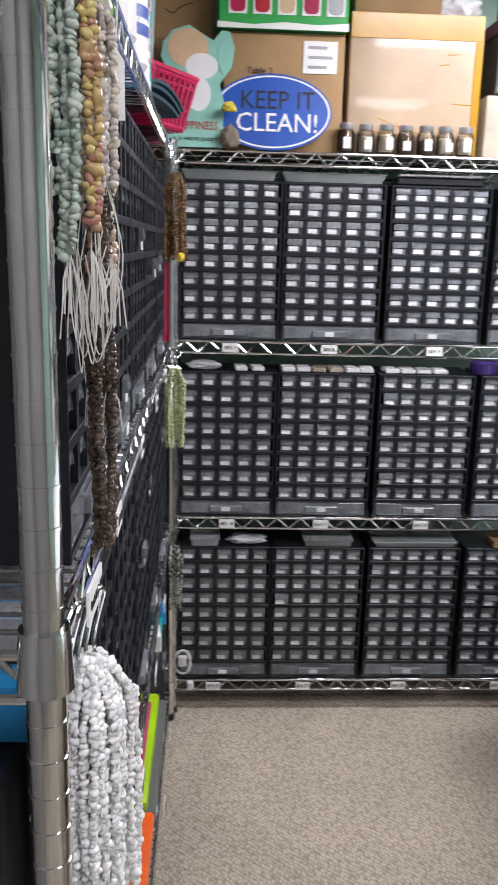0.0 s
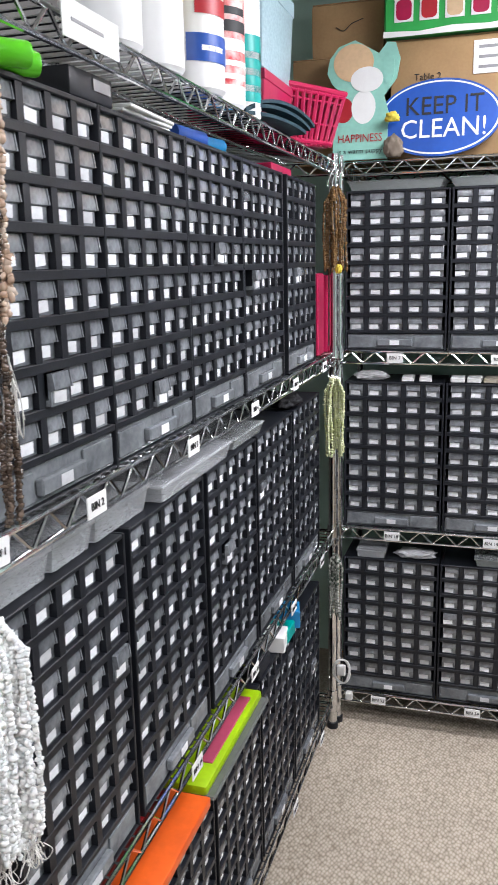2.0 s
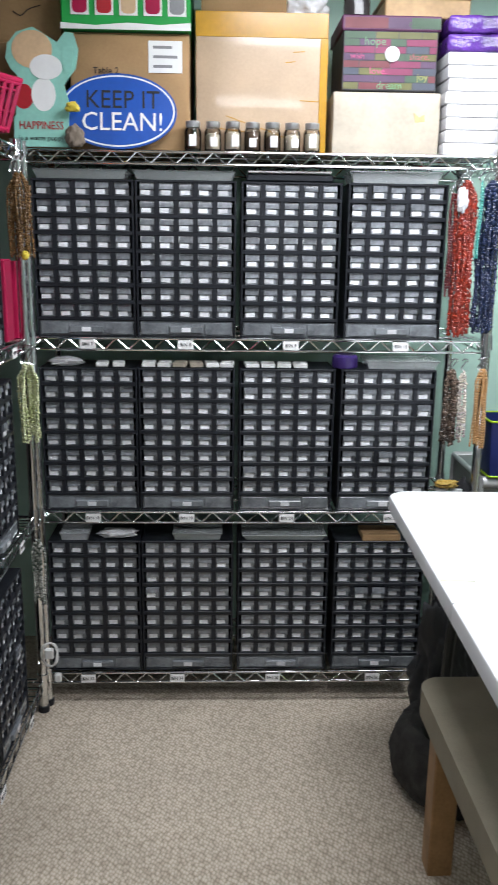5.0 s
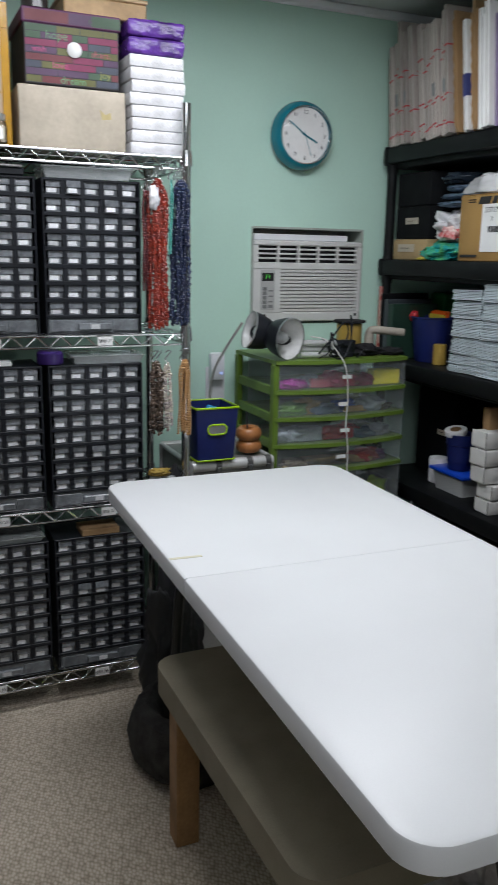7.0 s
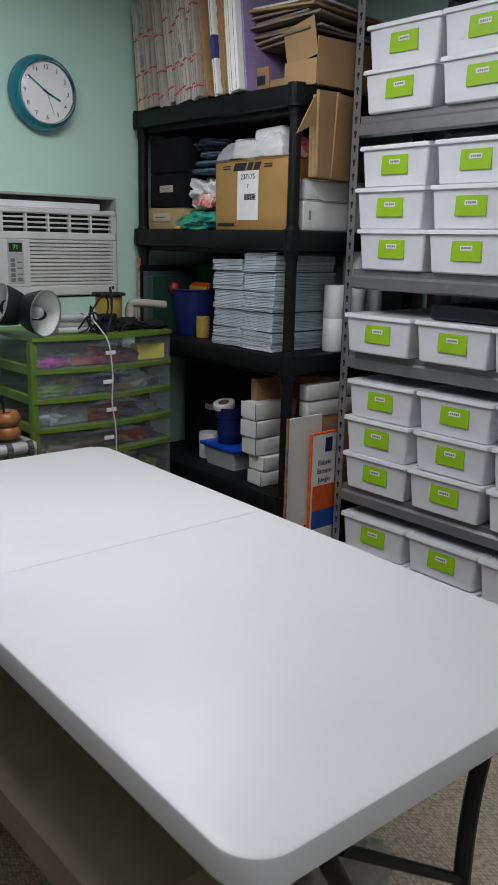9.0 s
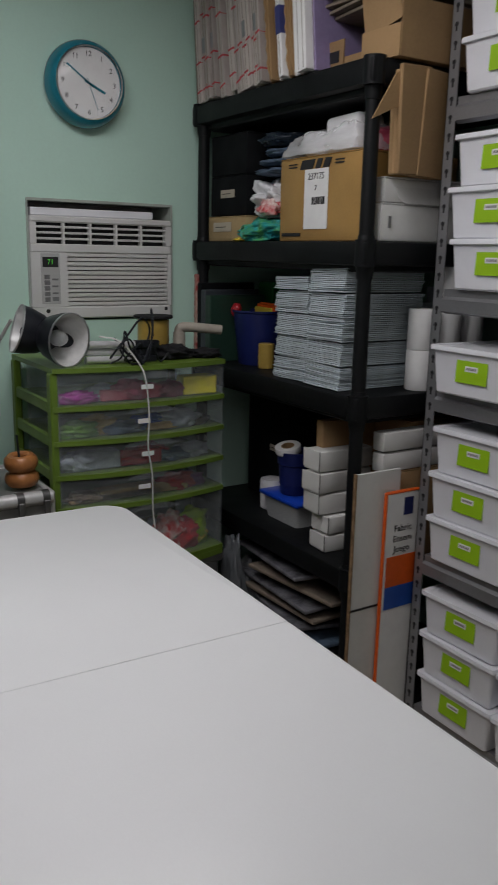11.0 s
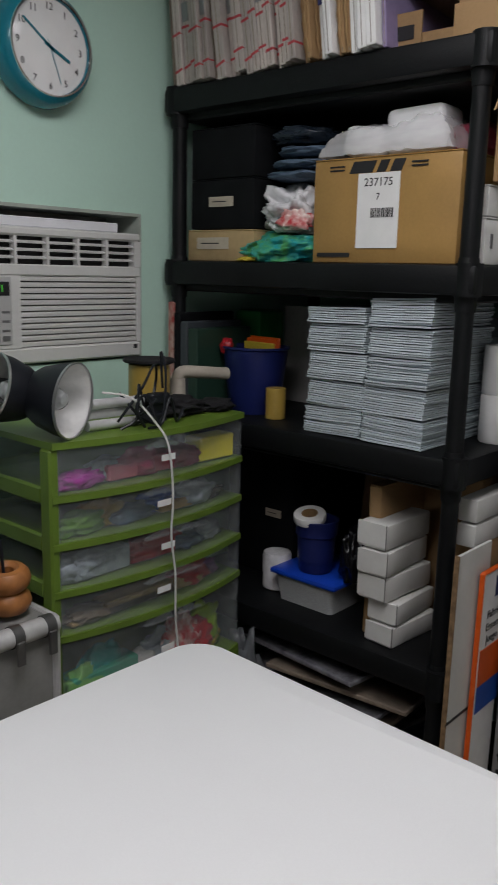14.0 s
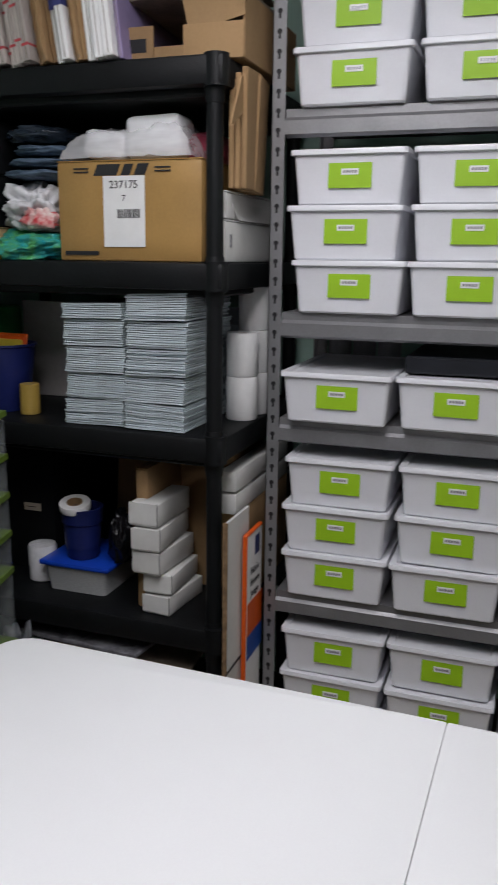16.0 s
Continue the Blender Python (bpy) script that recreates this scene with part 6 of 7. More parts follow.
for i, (mt, n, th, h, lean) in enumerate(kinds):
    w = n * th
    white = mt == PINKWHITE
    t = thing("flattened_box", "white flattened mailing boxes with red stripes on edge" if white else "flattened brown mailing box standing on edge on the shelf" if mt in (CARD, BROWNPAPER) else "plain white flattened boxes standing on edge",
              "flattened box", pose(1.94 + rq.uniform(0, .02), y - w / 2, S5 + .002, -lean - 2.2, 0, rq.uniform(-2, 5)), "row of flattened boxes")
    for k in range(n):
        yy, off, hh = w / 2 - (k + .5) * th, rq.uniform(0, .03), h - rq.uniform(0, .06)
        g = th * .46
        bm = bmesh.new(); box(bm, off, .40, yy - g, yy + g, 0, hh, .0015)
        ply = part("panel", bm, mt, t)
        # dark slit where the folded card opens
        bm = bmesh.new(); box(bm, off - .0004, off + .001, yy - .0007, yy + .0007, .004, hh - .004)
        part("slit", bm, BROWNPAPER, ply)
        if mt == CARD:
            # torn zigzag flap edge
            bm = bmesh.new(); prism(bm, [(off, .01)] + [(off - .004 - .004 * (q % 2), .02 + q * .018) for q in range(18)] + [(off, .34)], yy - .002, yy + .002)
            part("flap", bm, mt, ply)
        if white:
            for z in (.028 + .006 * (k % 3), .105 + .012 * (k % 2), .215 + .016 * (k % 4)):
                bm = bmesh.new(); box(bm, off - .0008, off + .2, yy - g - .0004, yy + g + .0004, z, z + .005, 0, Matrix.Translation((0, yy, z)) @ Matrix.Rotation(radians(rq.uniform(-14, 2)), 4, "X") @ Matrix.Translation((0, -yy, -z)))
                part("stripe", bm, STRIPE, ply)
            if k == n // 2:
                bm = bmesh.new(); box(bm, off - .0012, off + .001, yy - g * .8, yy + g * .8, .13, .17)
                part("print_patch", bm, GREY, ply)
        if mt == PAPER and i == 8:
            bm = bmesh.new(); box(bm, off - .0012, off + .05, yy - g - .0006, yy + g + .0006, .10, .165)
            part("print_patch", bm, plain("faded_navy_print", (.05, .06, .2), .6), ply)
    y -= w + .002
# open carton with papers
t = thing("open_carton", "open brown carton with torn flaps holding flattened card", "box", pose(2.19, -.265, S5))
for nm, b in (("front_flap", (-.175, -.171, -.145, -.02, 0, .065)), ("front_flap", (-.175, -.171, .045, .145, 0, .068)), ("front_flap", (-.1705, -.1665, -.03, .05, 0, .03)),
              ("wall", (.171, .175, -.141, .141, 0, .12)), ("wall", (-.170, .175, -.146, -.142, 0, .12)), ("wall", (-.170, .175, .142, .146, 0, .12)), ("base", (-.165, .170, -.141, .141, 0, .004))):
    bm = bmesh.new(); box(bm, *b)
    part(nm, bm, CARD, t)
bm = bmesh.new(); box(bm, -.06, .06, -.001, .001, 0, .1, 0, pose(-.173, -.09, .062, 0, 12, 90))
part("flap", bm, CARD, t)
bm = bmesh.new(); box(bm, -.004, -.0025, .06, .12, .02, .045)
part("print_patch", bm, INK, t, at=pose(-.172, 0, 0))
for i in range(9):
    bm = bmesh.new(); box(bm, -.16, .16, -.14, .14, 0, .007, .001)
    for v in bm.verts:
        v.co.z += .012 * noise.noise(Vector((v.co.x * 5, v.co.y * 5, i)))
    solid("card_sheet", bm, (BROWNPAPER, CARD, WHITECARD)[i % 3] if i > 5 else BROWNPAPER, "crumpled flat sheet of grey-brown card", "card sheet",
          pose(2.18 + rq.uniform(-.02, .01), -.23 + rq.uniform(-.02, .02), S5 + .122 + i * .0125, rq.uniform(-2, 2), 0, rq.uniform(-9, 9)), "pile of card sheets")
# fourth tier
for i, (z0, z1) in enumerate(((S4 + .072, S4 + .182), (S4 + .183, S4 + .293))):
    t = carton("black_carton", "black storage carton with a paper label", 2.0, 2.33, .165, .36, z0, z1, BLACKCARD)
    if not i:
        sticker(t, .075, .022, pose(-.1665, .0, .06, 0, 0, -90), BEIGEBOX, 1)
t = carton("tan_carton", "low tan carton with a paper label", 1.995, 2.3, .16, .365, S4, S4 + .07, plain("tan_card", (.42, .3, .15), .7))
sticker(t, .10, .026, pose(-.154, .02, .04, 0, 0, -90), BEIGEBOX, 1)
for k, (z, h, w) in enumerate(((.172, .012, .078), (.196, .013, .08), (.221, .014, .074))):
    bm = bmesh.new(); lump(bm, 2.075 + .008 * k, .08 - .004 * k, S4 + z, .08, w, h, 41 + k, .22)
    solid("folded_cloth", bm, DENIM, "blue-grey folded cloth in clear film", "cloth", None, "folded cloths")
bm = bmesh.new(); lump(bm, 2.085, .085, S4 + .247, .08, .07, .022, 48, .35)
solid("folded_cloth", bm, plain("dark_denim_film", (.02, .03, .045), .25, bump=.5, dist=.006), "dark cloth in shiny clear film on the pile", "cloth")
bm = bmesh.new(); lump(bm, 2.075, .09, S4 + .06, .085, .072, .058, 43, .45, True, 5)
solid("plastic_bag", bm, WHITEBAG, "white plastic shopping bag with red print", "bag")
bm = bmesh.new(); lump(bm, 2.0, .045, S4 + .066, .02, .04, .024, 44, .5)
solid("red_print_bag", bm, LIDRED, "crumpled bag with red and white print", "bag")
bm = bmesh.new(); lump(bm, 2.05, .095, S4, .085, .104, .036, 45, .3, True, 5)
solid("teal_bag", bm, TEALBAG, "teal and green printed bag", "bag")
bm = bmesh.new(); lump(bm, 1.985, .16, S4, .02, .03, .006, 46, .3)
solid("yellow_tag", bm, YELLOW, "yellow edge of a printed bag", "tag")
for k, (dy, dz) in enumerate(((.04, .03), (.0, .035), (-.045, .028), (.02, .015))):
    bm = bmesh.new(); lump(bm, 1.992 + .004 * k, .09 + dy, S4 + dz, .008, .012, .006, 50 + k, .3, False)
    solid("bag_print", bm, (ORANGE, RED, YELLOW, LIMEP)[k], "bright printed patch of the teal bag", "print patch", None, "bag print patches")
# shipping carton
t = carton("shipping_carton", "brown shipping carton with black print and a white label", 2.0, 2.30, -.33, 0, S4, S4 + .203, plain("kraft_carton", (.4, .235, .075), .5, vary=.1, scale=7, fine=160, bump=.1))
for a, b, z0, z1 in ((.012, .07, .172, .194), (.075, .10, .172, .194), (.105, .135, .172, .194)):
    bm = bmesh.new(); prism(bm, [(a - .09, z0), (b - .095, z0), (b - .085, z1), (a - .08, z1)], -.0008, .0008, pose(-.1513, .0, 0, 0, 0, -90))
    part("logo_bar", bm, INK, t)
for a in (-.125, .062):
    for z in (.178, .185):
        bm = bmesh.new(); box(bm, a, a + .035, -.0008, .0008, z, z + .003, 0, pose(-.1513, 0, 0, 0, 0, -90))
        part("logo_bar", bm, INK, t)
bm = bmesh.new(); box(bm, -.15, -.07, -.0008, .0008, .012, .02, 0, pose(-.1513, 0, 0, 0, 0, -90))
part("lettering_bar", bm, INK, t)
s = sticker(t, .095, .142, pose(-.1518, .008, .1, 0, 0, -90))
words("lettering", "237175", .022, INK, s, pose(.0, -.0012, .053))
words("lettering", "7", .018, INK, s, pose(.0, -.0012, .026))
barcode(s, pose(.01, -.001, -.004))
FOAM = plain("white_foam", (.78, .78, .8), .45, vary=.03, scale=14, bump=.05)
t = thing("wrapped_packing", "white foam blocks in a loose clear bag on the carton", "packing", pose(2.1, -.155, S4 + .205), "")
for k, (y, x, w, h, rx) in enumerate(((.062, -.03, .10, .06, 7), (-.055, -.03, .125, .086, -2), (.03, .06, .16, .055, 0))):
    bm = bmesh.new(); box(bm, -.045, .045, -w / 2, w / 2, 0, h, .016, seg=3)
    part("foam_block", bm, FOAM, t, at=pose(x, y, .002, rx, 0, 4 * (k % 3) - 3))
# loose film: a sagging skin with creases pulled over the blocks
bm = bmesh.new()
bmesh.ops.create_grid(bm, x_segments=28, y_segments=36, size=1)
for v in bm.verts:
    u, w = v.co.x, v.co.y
    edge = max(abs(u), abs(w)) ** 5
    z = (.062 + .026 * max(0, -w)) * (1 - edge) + .012 * abs(noise.noise(Vector((u * 3, w * 3.4, 2)))) + .004 * noise.noise(Vector((u * 9, w * 9, 5)))
    v.co = Vector((.104 * u - .006, .15 * w - .004, max(.001, z)))
part("bag", bm, FILM, t, "clear film bag")
bm = bmesh.new(); lump(bm, 2.16, -.285, S4 + .205, .09, .04, .038, 64, .2)
solid("pink_pack", bm, plain("dull_pink_film", (.36, .06, .1), .3), "dull pink pack in clear film", "pack")
# end of the tier, seen past the post
t = carton("white_box", "white cardboard box at the end of the shelf", 2.022, 2.42, -.374, -.337, S4, S4 + .085, WHITECARD)
bm = bmesh.new(); box(bm, -.178, -.17, -.0202, -.0185, .03, .056)
part("slot", bm, GREY, t)
t = carton("white_box", "white cardboard box with a rounded flap", 2.03, 2.40, -.372, -.338, S4 + .087, S4 + .142, WHITECARD)
bm = bmesh.new(); prism(bm, rounded(-.15, .12, .0, .06, .028), -.021, -.0195, pose(0, -.004, -.006, -12))
part("flap", bm, WHITECARD, t)
for k, (x0, an) in enumerate(((2.08, 0), (2.135, 5))):
    t = thing("folded_carton", "folded brown carton standing on white boxes", "folded carton", pose(x0 - .05, -.392, S4 + .1445, 1 + k, -2 + 4 * k, an + 2), "folded cartons")
    for q in range(3):
        bm = bmesh.new(); box(bm, .002 * q, .09 - .003 * q, -.02 + .0135 * q, -.0085 + .0135 * q, 0, .226 - .01 * q, .002)
        part("fold", bm, CARD, t)
    if not k:
        bm = bmesh.new(); prism(bm, [(-.075, .11), (0, .14), (.01, .215), (-.01, .205)], -.012, -.0085)
        part("flap", bm, CARD, t)
# third tier
for k, (y, w, mt, h) in enumerate(((.388, .018, plain("printed_red_spine", (.3, .035, .03), .5, vary=.3, scale=30, alt=(.55, .5, .42)), .26), (.366, .02, BLACKCARD, .235), (.342, .024, plain("slate_packet", (.05, .06, .07), .5), .215), (.312, .03, plain("dark_green_case", (.02, .05, .035), .4), .2))):
    bm = bmesh.new(); box(bm, 0, .2 if k else .04, -w / 2, w / 2, 0, h, .003)
    solid("upright_packet", bm, mt, "narrow packet standing upright on the shelf", "packet", pose(1.968, y + .008, S3, 0, 0, 2), "upright packets")
t = thing("bucket", "navy blue bucket holding orange folders", "bucket", pose(2.10, .235, S3))
bm = bmesh.new(); lathe(bm, [(.06, 0), (.062, .003), (.079, .152), (.083, .155), (.083, .16), (.077, .16), (.058, .006)], 36)
part("body", bm, NAVY, t)
for k in range(3):
    bm = bmesh.new(); box(bm, -.055, .05, -.004, .004, .02, .185 - .008 * k, .002, pose(-.01 + .02 * k, 0, 0, 12 - 9 * k, 0, 84))
    part("folder", bm, (ORANGE, ORANGE, YELLOW)[k], t)
bm = bmesh.new(); lump(bm, -.055, .045, .14, .015, .016, .022, 71, .2)
part("filling", bm, RED, t)
bm = bmesh.new(); box(bm, -.05, .05, -.045, .045, 0, .24, .012, seg=2)
solid("green_container", bm, plain("bright_green_tub", (.02, .26, .06), .4), "bright green plastic container behind the bucket", "container", pose(2.24, .345, S3))
bm = bmesh.new(); lathe(bm, [(.022, 0), (.0235, .002), (.0235, .07), (.022, .072)], 22)
solid("gold_can", bm, GOLD, "small gold can beside the bucket", "can", pose(2.06, .135, S3))
bm = bmesh.new(); box(bm, 0, .004, -.19, .19, 0, .25, .001)
solid("grey_board", bm, plain("grey_panel", (.5, .48, .46), .7), "grey-white panel standing at the back of the shelf", "panel", pose(2.30, .12, S3))


# stacks of padded mailers
def mailer_stack(y0, y1, x0, height, seed, label, group):
    rnd = random.Random(seed)
    t = thing("mailer_stack", label, "mailers", pose(x0, (y0 + y1) / 2, S3), group)
    w = y1 - y0
    ms = []
    for k in range(3):
        bm = bmesh.new()
        n = 5
        grid = []
        for s, zz in ((0, 0), (1, .0036)):
            grid.append([[bm.verts.new((.25 * i / 2, w * (j / n - .5), zz + .0005 * math.sin(j * 1.3 + k) * (1 if i == 0 else .3))) for j in range(n + 1)] for i in range(3)])
        for s in (0, 1):
            for i in range(2):
                for j in range(n):
                    bm.faces.new([grid[s][i][j], grid[s][i + 1][j], grid[s][i + 1][j + 1], grid[s][i][j + 1]])
        for j in range(n):
            bm.faces.new([grid[0][0][j], grid[0][0][j + 1], grid[1][0][j + 1], grid[1][0][j]])
            bm.faces.new([grid[0][2][j], grid[0][2][j + 1], grid[1][2][j + 1], grid[1][2][j]])
        for i in range(2):
            bm.faces.new([grid[0][i][0], grid[0][i + 1][0], grid[1][i + 1][0], grid[1][i][0]])
            bm.faces.new([grid[0][i][n], grid[0][i + 1][n], grid[1][i + 1][n], grid[1][i][n]])
        ms.append(mesh_of(bm, "mailer", MAILER))
    z, lean, drift = 0, 0, 0
    i = 0
    while z < height:
        if i % 12 == 0:
            lean, drift = rnd.uniform(-2.6, 2.6), rnd.uniform(-.004, .004)
            z += .0012 + .0007 * abs(lean)
        part("mailer", ms[i % 3], None, t, at=pose(rnd.uniform(-.003, .003) + .0006 * (i % 12), drift + rnd.uniform(-.002, .002), z, lean * (.35 + .65 * (i % 12) / 12), 0, rnd.uniform(-.9, .9)))
        z += .0047
        i += 1


mailer_stack(-.150, -.006, 1.99, .268, 1, "tall stack of grey-white padded mailers", "mailer stacks")
mailer_stack(-.297, -.158, 1.985, .292, 2, "tall stack of grey-white padded mailers", "mailer stacks")
for k in range(3):
    bm = bmesh.new(); box(bm, 0, .007, -.03, .03, 0, .17 + .04 * k, .002)
    solid("upright_mailer", bm, MAILER, "grey mailer standing upright at the shelf end", "mailer", pose(2.255 + .016 * k, -.285, S3, 0, 2, 0), "upright mailers")
for k, (x, z) in enumerate(((2.2, 0), (2.2, .1005), (2.28, 0), (2.28, .1005), (2.36, 0), (2.36, .1005), (2.28, .201))):
    t = thing("paper_roll", "white paper roll at the end of the shelf", "paper roll", pose(x, -.348, S3 + z), "stacked paper rolls")
    bm = bmesh.new(); lathe(bm, [(.012, .0), (.035, 0), (.037, .003), (.037, .097), (.035, .1), (.012, .1)], 28, close=True)
    part("paper", bm, PAPER, t)
    bm = bmesh.new(); cyl(bm, (0, 0, .001), (0, 0, .099), .012, seg=18, caps=False)
    part("core", bm, CARD, t)
# second tier
t = carton("black_carton", "black carton with a small white label in the shade", 2.15, 2.5, .14, .36, S2, S2 + .33, BLACKCARD)
sticker(t, .05, .02, pose(-.1815, -.05, .17, 0, 0, -90), BEIGEBOX, 1)
t = thing("lidded_box", "clear plastic box with a bright blue lid", "plastic box", pose(2.13, .02, S2))
bm = bmesh.new()
rings = []
for k, z in ((.9, 0), (1, .064), (1.04, .066)):
    rings.append([bm.verts.new((x, y, z)) for x, y in rounded(-.09 * k, .09 * k, -.085 * k, .085 * k, .012, 3)])
for a, b in zip(rings, rings[1:]):
    bridge(bm, a, b)
bm.faces.new(rings[0][::-1])
part("body", bm, milky("clear_box_plastic", (.6, .62, .62), .35), t)
bm = bmesh.new(); box(bm, -.098, .098, -.095, .095, .065, .078, .005, seg=2)
part("lid", bm, plain("bright_blue_lid", (.01, .06, .5), .3), t)
bm = bmesh.new(); box(bm, -.075, .075, -.065, .065, .004, .05, .01)
part("filling", bm, GREY, t)
bm = bmesh.new(); lathe(bm, [(.037, 0), (.039, .003), (.045, .088), (.049, .09), (.0505, .12), (.0515, .122), (.0515, .127), (.046, .127), (.043, .03)], 32)
solid("navy_cup", bm, NAVY, "navy blue plastic cup standing on the blue lid", "cup", pose(2.095, .026, S2 + .079))
t = thing("tape_roll", "white roll of tape with red edge on the cup", "tape roll", pose(2.078, .034, S2 + .2035, 4, -14))
bm = bmesh.new(); lathe(bm, [(.019, 0), (.037, 0), (.038, .002), (.038, .016), (.037, .018), (.019, .018)], 28, close=True)
part("tape", bm, PAPER, t)
bm = bmesh.new(); lathe(bm, [(.0175, .0), (.0195, 0), (.0195, .0188), (.0175, .0188)], 24, close=True)
part("core", bm, CARD, t)
bm = bmesh.new(); lathe(bm, [(.03, 0), (.034, .004), (.036, .085), (.033, .092), (.012, .094)], 28)
solid("white_tub", bm, WHITEBAG, "small white tub beside the blue lid", "tub", pose(2.10, .147, S2))
bm = bmesh.new(); lump(bm, 2.10, -.078, S2 + .079, .035, .028, .07, 77, .35)
solid("black_bag", bm, plain("black_film", (.006, .006, .008), .2), "shiny black plastic bag on the shelf", "bag")
bm = bmesh.new(); box(bm, 0, .004, -.1, .1, 0, .33, .001)
solid("cardboard_sheet", bm, CARD, "brown cardboard panel leaning at the back", "card panel", pose(2.3, -.05, S2, 0, 6, 0))
t = carton("brown_carton", "tall narrow brown carton behind the white boxes", 2.03, 2.33, -.185, -.155, S2, S2 + .335)
t = carton("brown_carton", "brown carton behind the white boxes", 2.20, 2.42, -.33, -.19, S2, S2 + .345)
z = S2
for k, (y, h, dx, rot) in enumerate(((-.234, .048, .006, -5), (-.228, .05, .012, 1), (-.213, .057, -.004, -3), (-.207, .0565, -.01, 3), (-.205, .0575, -.004, -1))):
    t = carton("white_box", "small long white box stacked on the shelf", 1.995 + dx, 2.165, y - .023, y + .047, z, z + h - .001, WHITECARD, turn=rot, group="stack of white boxes", flaps=False)
    w = (.17 - dx) / 2
    bm = bmesh.new(); box(bm, -w - .0022, -w - .0004, -.0345, .0345, h * .1, h * .97, .0006)
    part("end_flap", bm, WHITECARD, t)
    bm = bmesh.new(); box(bm, -w - .0012, -w + .0002, -.0355, -.0342, h * .06, h * .985)
    part("seam", bm, INK, t)
    z += h
for k in range(2):
    carton("white_box", "long white box at the end of the shelf", 2.06, 2.46, -.386, -.345, S2 + .24 + k * .052, S2 + .29 + k * .052, WHITECARD, flaps=False)
carton("brown_carton", "brown carton under long white boxes", 2.08, 2.46, -.386, -.345, S2, S2 + .239)
# lowest tier: pile of bags and flat goods
SLEEVE = plain("dark_clear_sleeve", (.2, .2, .22), .12, vary=.3, scale=25, bump=.3)
for k in range(9):
    bm = bmesh.new(); box(bm, -.13, .13, -.2 + .02 * (k % 3), .2 - .015 * (k % 2), 0, .012, .003)
    for v in bm.verts:
        v.co.z += .02 * noise.noise(Vector((v.co.x * 6, v.co.y * 6, k * 2.3)))
    solid("flat_packet", bm, (BROWNPAPER, GREY, SLEEVE, DENIM, SLEEVE, BROWNPAPER, SLEEVE, BROWNPAPER, SLEEVE)[k], "flat wrapped packet in a loose pile", "packet",
          pose(2.105 + rq.uniform(-.015, .015), -.08 + rq.uniform(-.05, .05), S1 + .02 + k * .034, rq.uniform(-3, 3), rq.uniform(-2, 4), rq.uniform(-12, 12)), "pile of flat packets")
bm = bmesh.new(); lump(bm, 2.03, .16, S1, .06, .09, .13, 81, .35)
solid("clear_bag", bm, plain("grey_film", (.2, .21, .22), .2, bump=.4), "crumpled grey plastic bag", "bag")
bm = bmesh.new(); lump(bm, 1.945, .12, 0, .035, .07, .25, 82, .35)
solid("clear_bag", bm, plain("grey_film_dark", (.12, .13, .14), .2, bump=.4), "grey plastic bag standing by the shelf", "bag")
# boards leaning at the end of the black shelves
t = thing("white_board", "tall white board with brown edges leaning at the shelf end", "board", pose(1.968, -.3955, 0, .15))
bm = bmesh.new(); box(bm, 0, .14, -.0035, .0035, 0, .762, .001)
part("board", bm, WHITECARD, t)
bm = bmesh.new(); box(bm, -.003, 0, -.005, .005, 0, .763)
part("edge", bm, CARDEDGE, t)
bm = bmesh.new(); box(bm, -.004, .142, -.005, -.0037, .41, .416)
part("seam", bm, INK, t)
t = thing("fabric_pack", "flat orange, white and blue printed pack standing on edge", "pack", pose(2.052, -.4075, 0, .3))
bm = bmesh.new(); box(bm, .004, .11, -.004, .005, 0, .703, .002)
part("pack_body", bm, PAPER, t)
bm = bmesh.new(); box(bm, 0, .005, -.0055, .006, 0, .708, .002)
part("edge_strip", bm, ORANGE, t)
bm = bmesh.new(); box(bm, 0.0052, .11, -.0055, .006, .703, .709, .002)
part("edge_strip", bm, ORANGE, t)
for z0, z1, mt in ((.46, .54, ORANGE), (.40, .46, BLUE), (.645, .69, NAVY)):
    bm = bmesh.new(); box(bm, (.06 if z0 > .6 else .012), (.09 if z0 > .6 else .115), -.0052, -.0038, z0, z1)
    part("print_band", bm, mt, t)
words("lettering", "Fabric", .024, INK, t, pose(.06, -.0048, .612))
words("lettering", "Ensem", .024, INK, t, pose(.06, -.0048, .585))
words("lettering", "Juego", .024, INK, t, pose(.06, -.0048, .558))

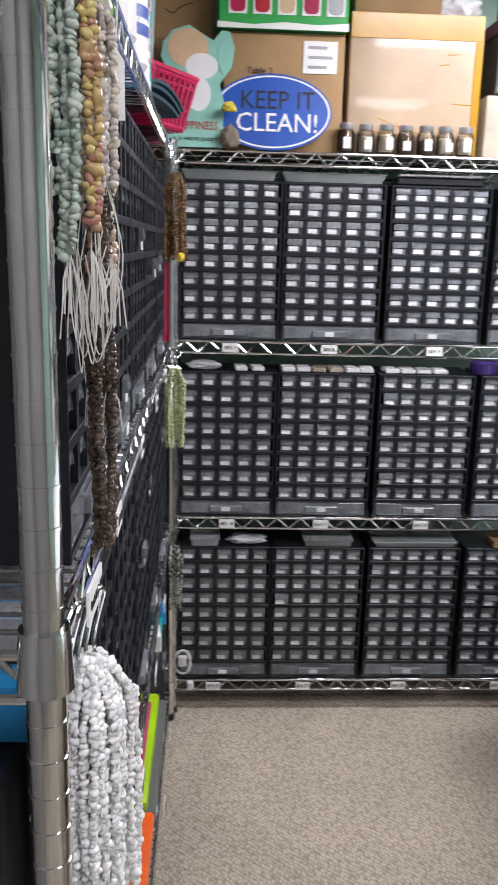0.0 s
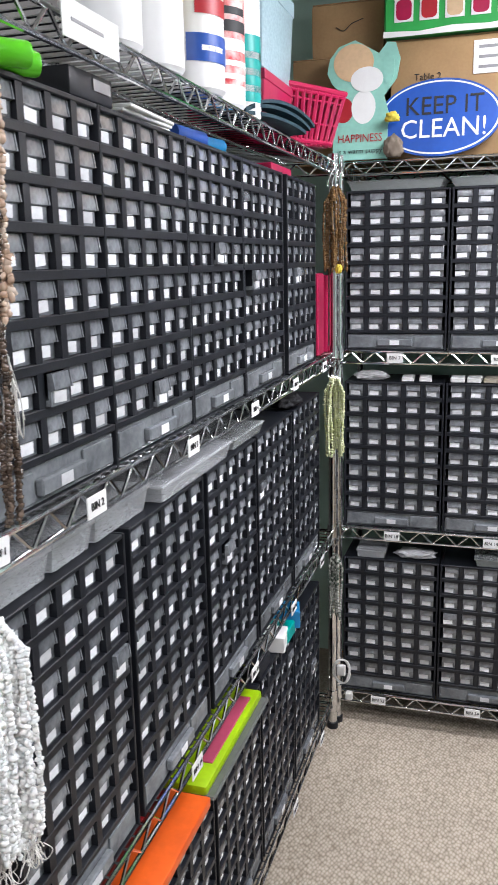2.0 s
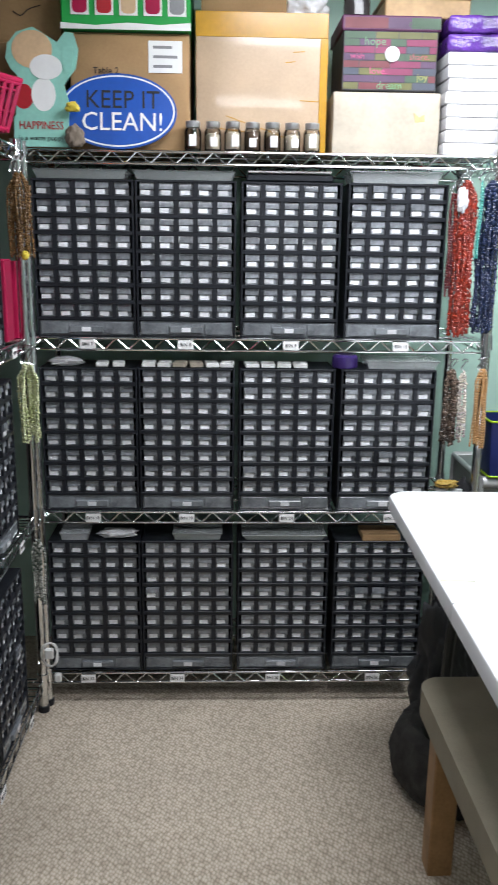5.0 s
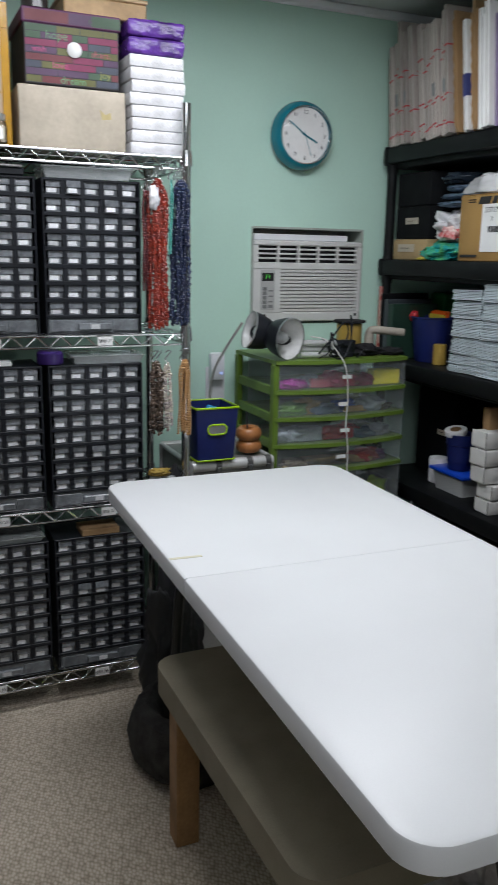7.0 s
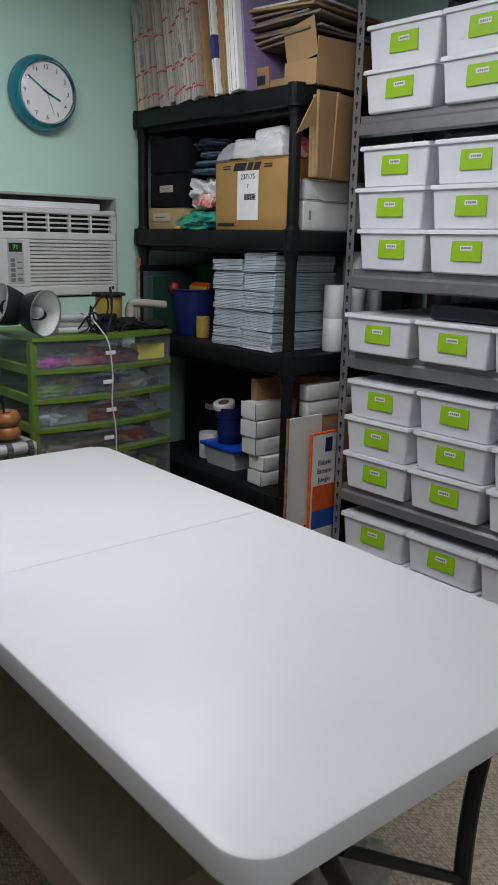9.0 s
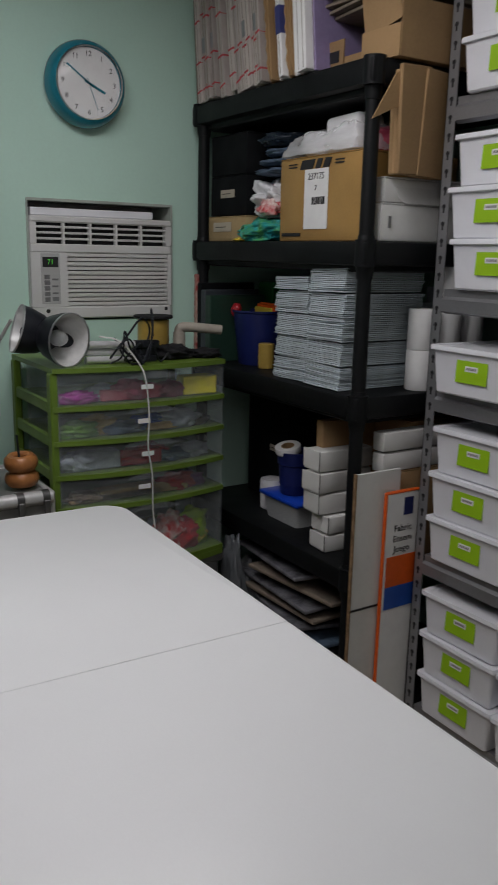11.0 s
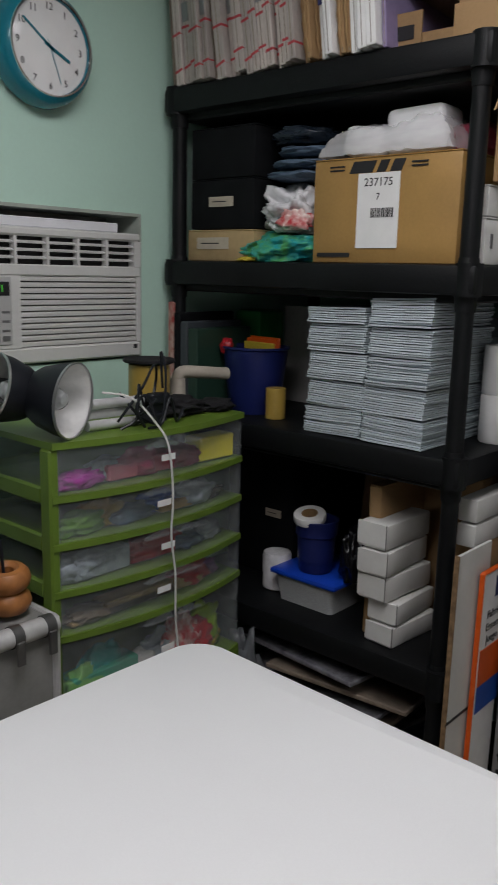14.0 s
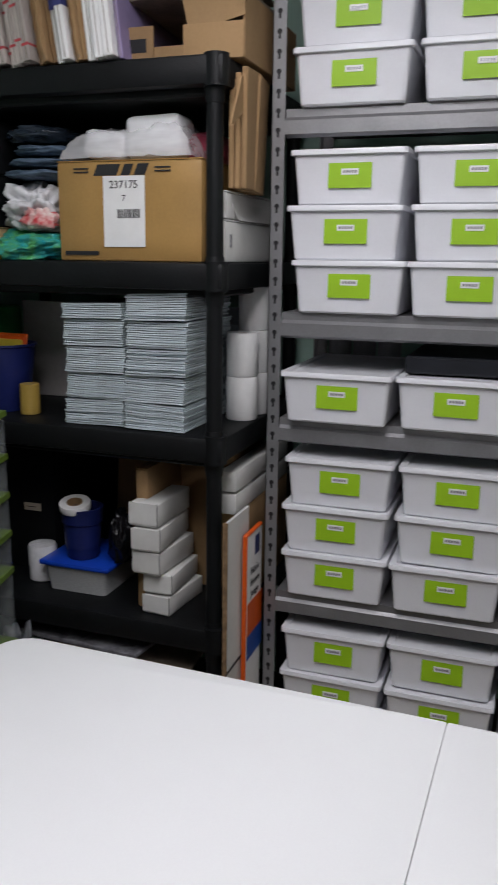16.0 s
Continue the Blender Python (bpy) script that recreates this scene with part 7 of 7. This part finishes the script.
# ---- behind and on the single bins of the steel rack ----
bm = bmesh.new(); box(bm, 2.17, 2.5, -.95, -.725, 1.075, 1.112, .004)
solid("black_tray", bm, BLACK, "black tray lying on a white bin", "tray")
for k in range(3):
    bm = bmesh.new(); lathe(bm, [(.03, 0), (.03, .15), (.028, .155)], 20)
    solid("grey_canister", bm, FROST, "grey plastic canister behind a white bin", "canister", pose(2.535, -.5 - k * .065, .9625), "grey canisters")

# ---- on and under the table ----
bm = bmesh.new(); box(bm, -.032, .032, -.0045, .0045, 0, .0006)
solid("tape_strip", bm, plain("yellow_tape", (.7, .67, .5), .4), "short strip of pale yellow tape on the table", "tape strip", pose(.792, -.801, TZ + .0002, 0, 0, -4))
t = thing("pet_bed", "grey plush round pet bed with a dark hollow", "pet bed", pose(.955, -.40, 0))
bm = bmesh.new()
lathe(bm, [(.085, .02), (.12, .0), (.155, .035), (.168, .10), (.15, .165), (.12, .185), (.098, .165), (.085, .09)], 48, close=True)
bmesh.ops.subdivide_edges(bm, edges=bm.edges, cuts=1, use_grid_fill=True)
for v in bm.verts:
    v.co += Vector((v.co.x, v.co.y, .3 * v.co.z)).normalized() * (.012 * noise.noise(v.co * 12) + .006 * noise.noise(v.co * 60))
part("ring", bm, FUR, t)
bm = bmesh.new(); lathe(bm, [(.12, .005), (.12, .04), (.05, .05)], 28)
part("cushion", bm, DARKCLOTH, t)
bm = bmesh.new(); lump(bm, .985, -.14, 0, .085, .07, .235, 91, .35, True, 5)
solid("grey_bag", bm, plain("grey_soft_bag", (.035, .037, .04), .6, bump=.3), "dark grey soft bag beneath the table", "bag")
bm = bmesh.new(); lump(bm, 1.235, -1.24, 0, .12, .11, .17, 92, .6, True, 5)
solid("clear_bag", bm, WHITEBAG, "crumpled clear plastic bag on the carpet", "bag")
bm = bmesh.new(); lathe(bm, [(.10, 0), (.105, .004), (.105, .03), (.1, .034)], 30)
solid("round_card_box", bm, CARD, "round flat brown cardboard box on the carpet", "box", pose(1.13, -1.09, 0))
bm = bmesh.new(); box(bm, -.05, .05, -.04, .04, 0, .003, 0)
solid("paper_sheet", bm, PAPER, "white paper sheet on the round box", "paper", pose(1.13, -1.1, .0345, 0, 0, 25))
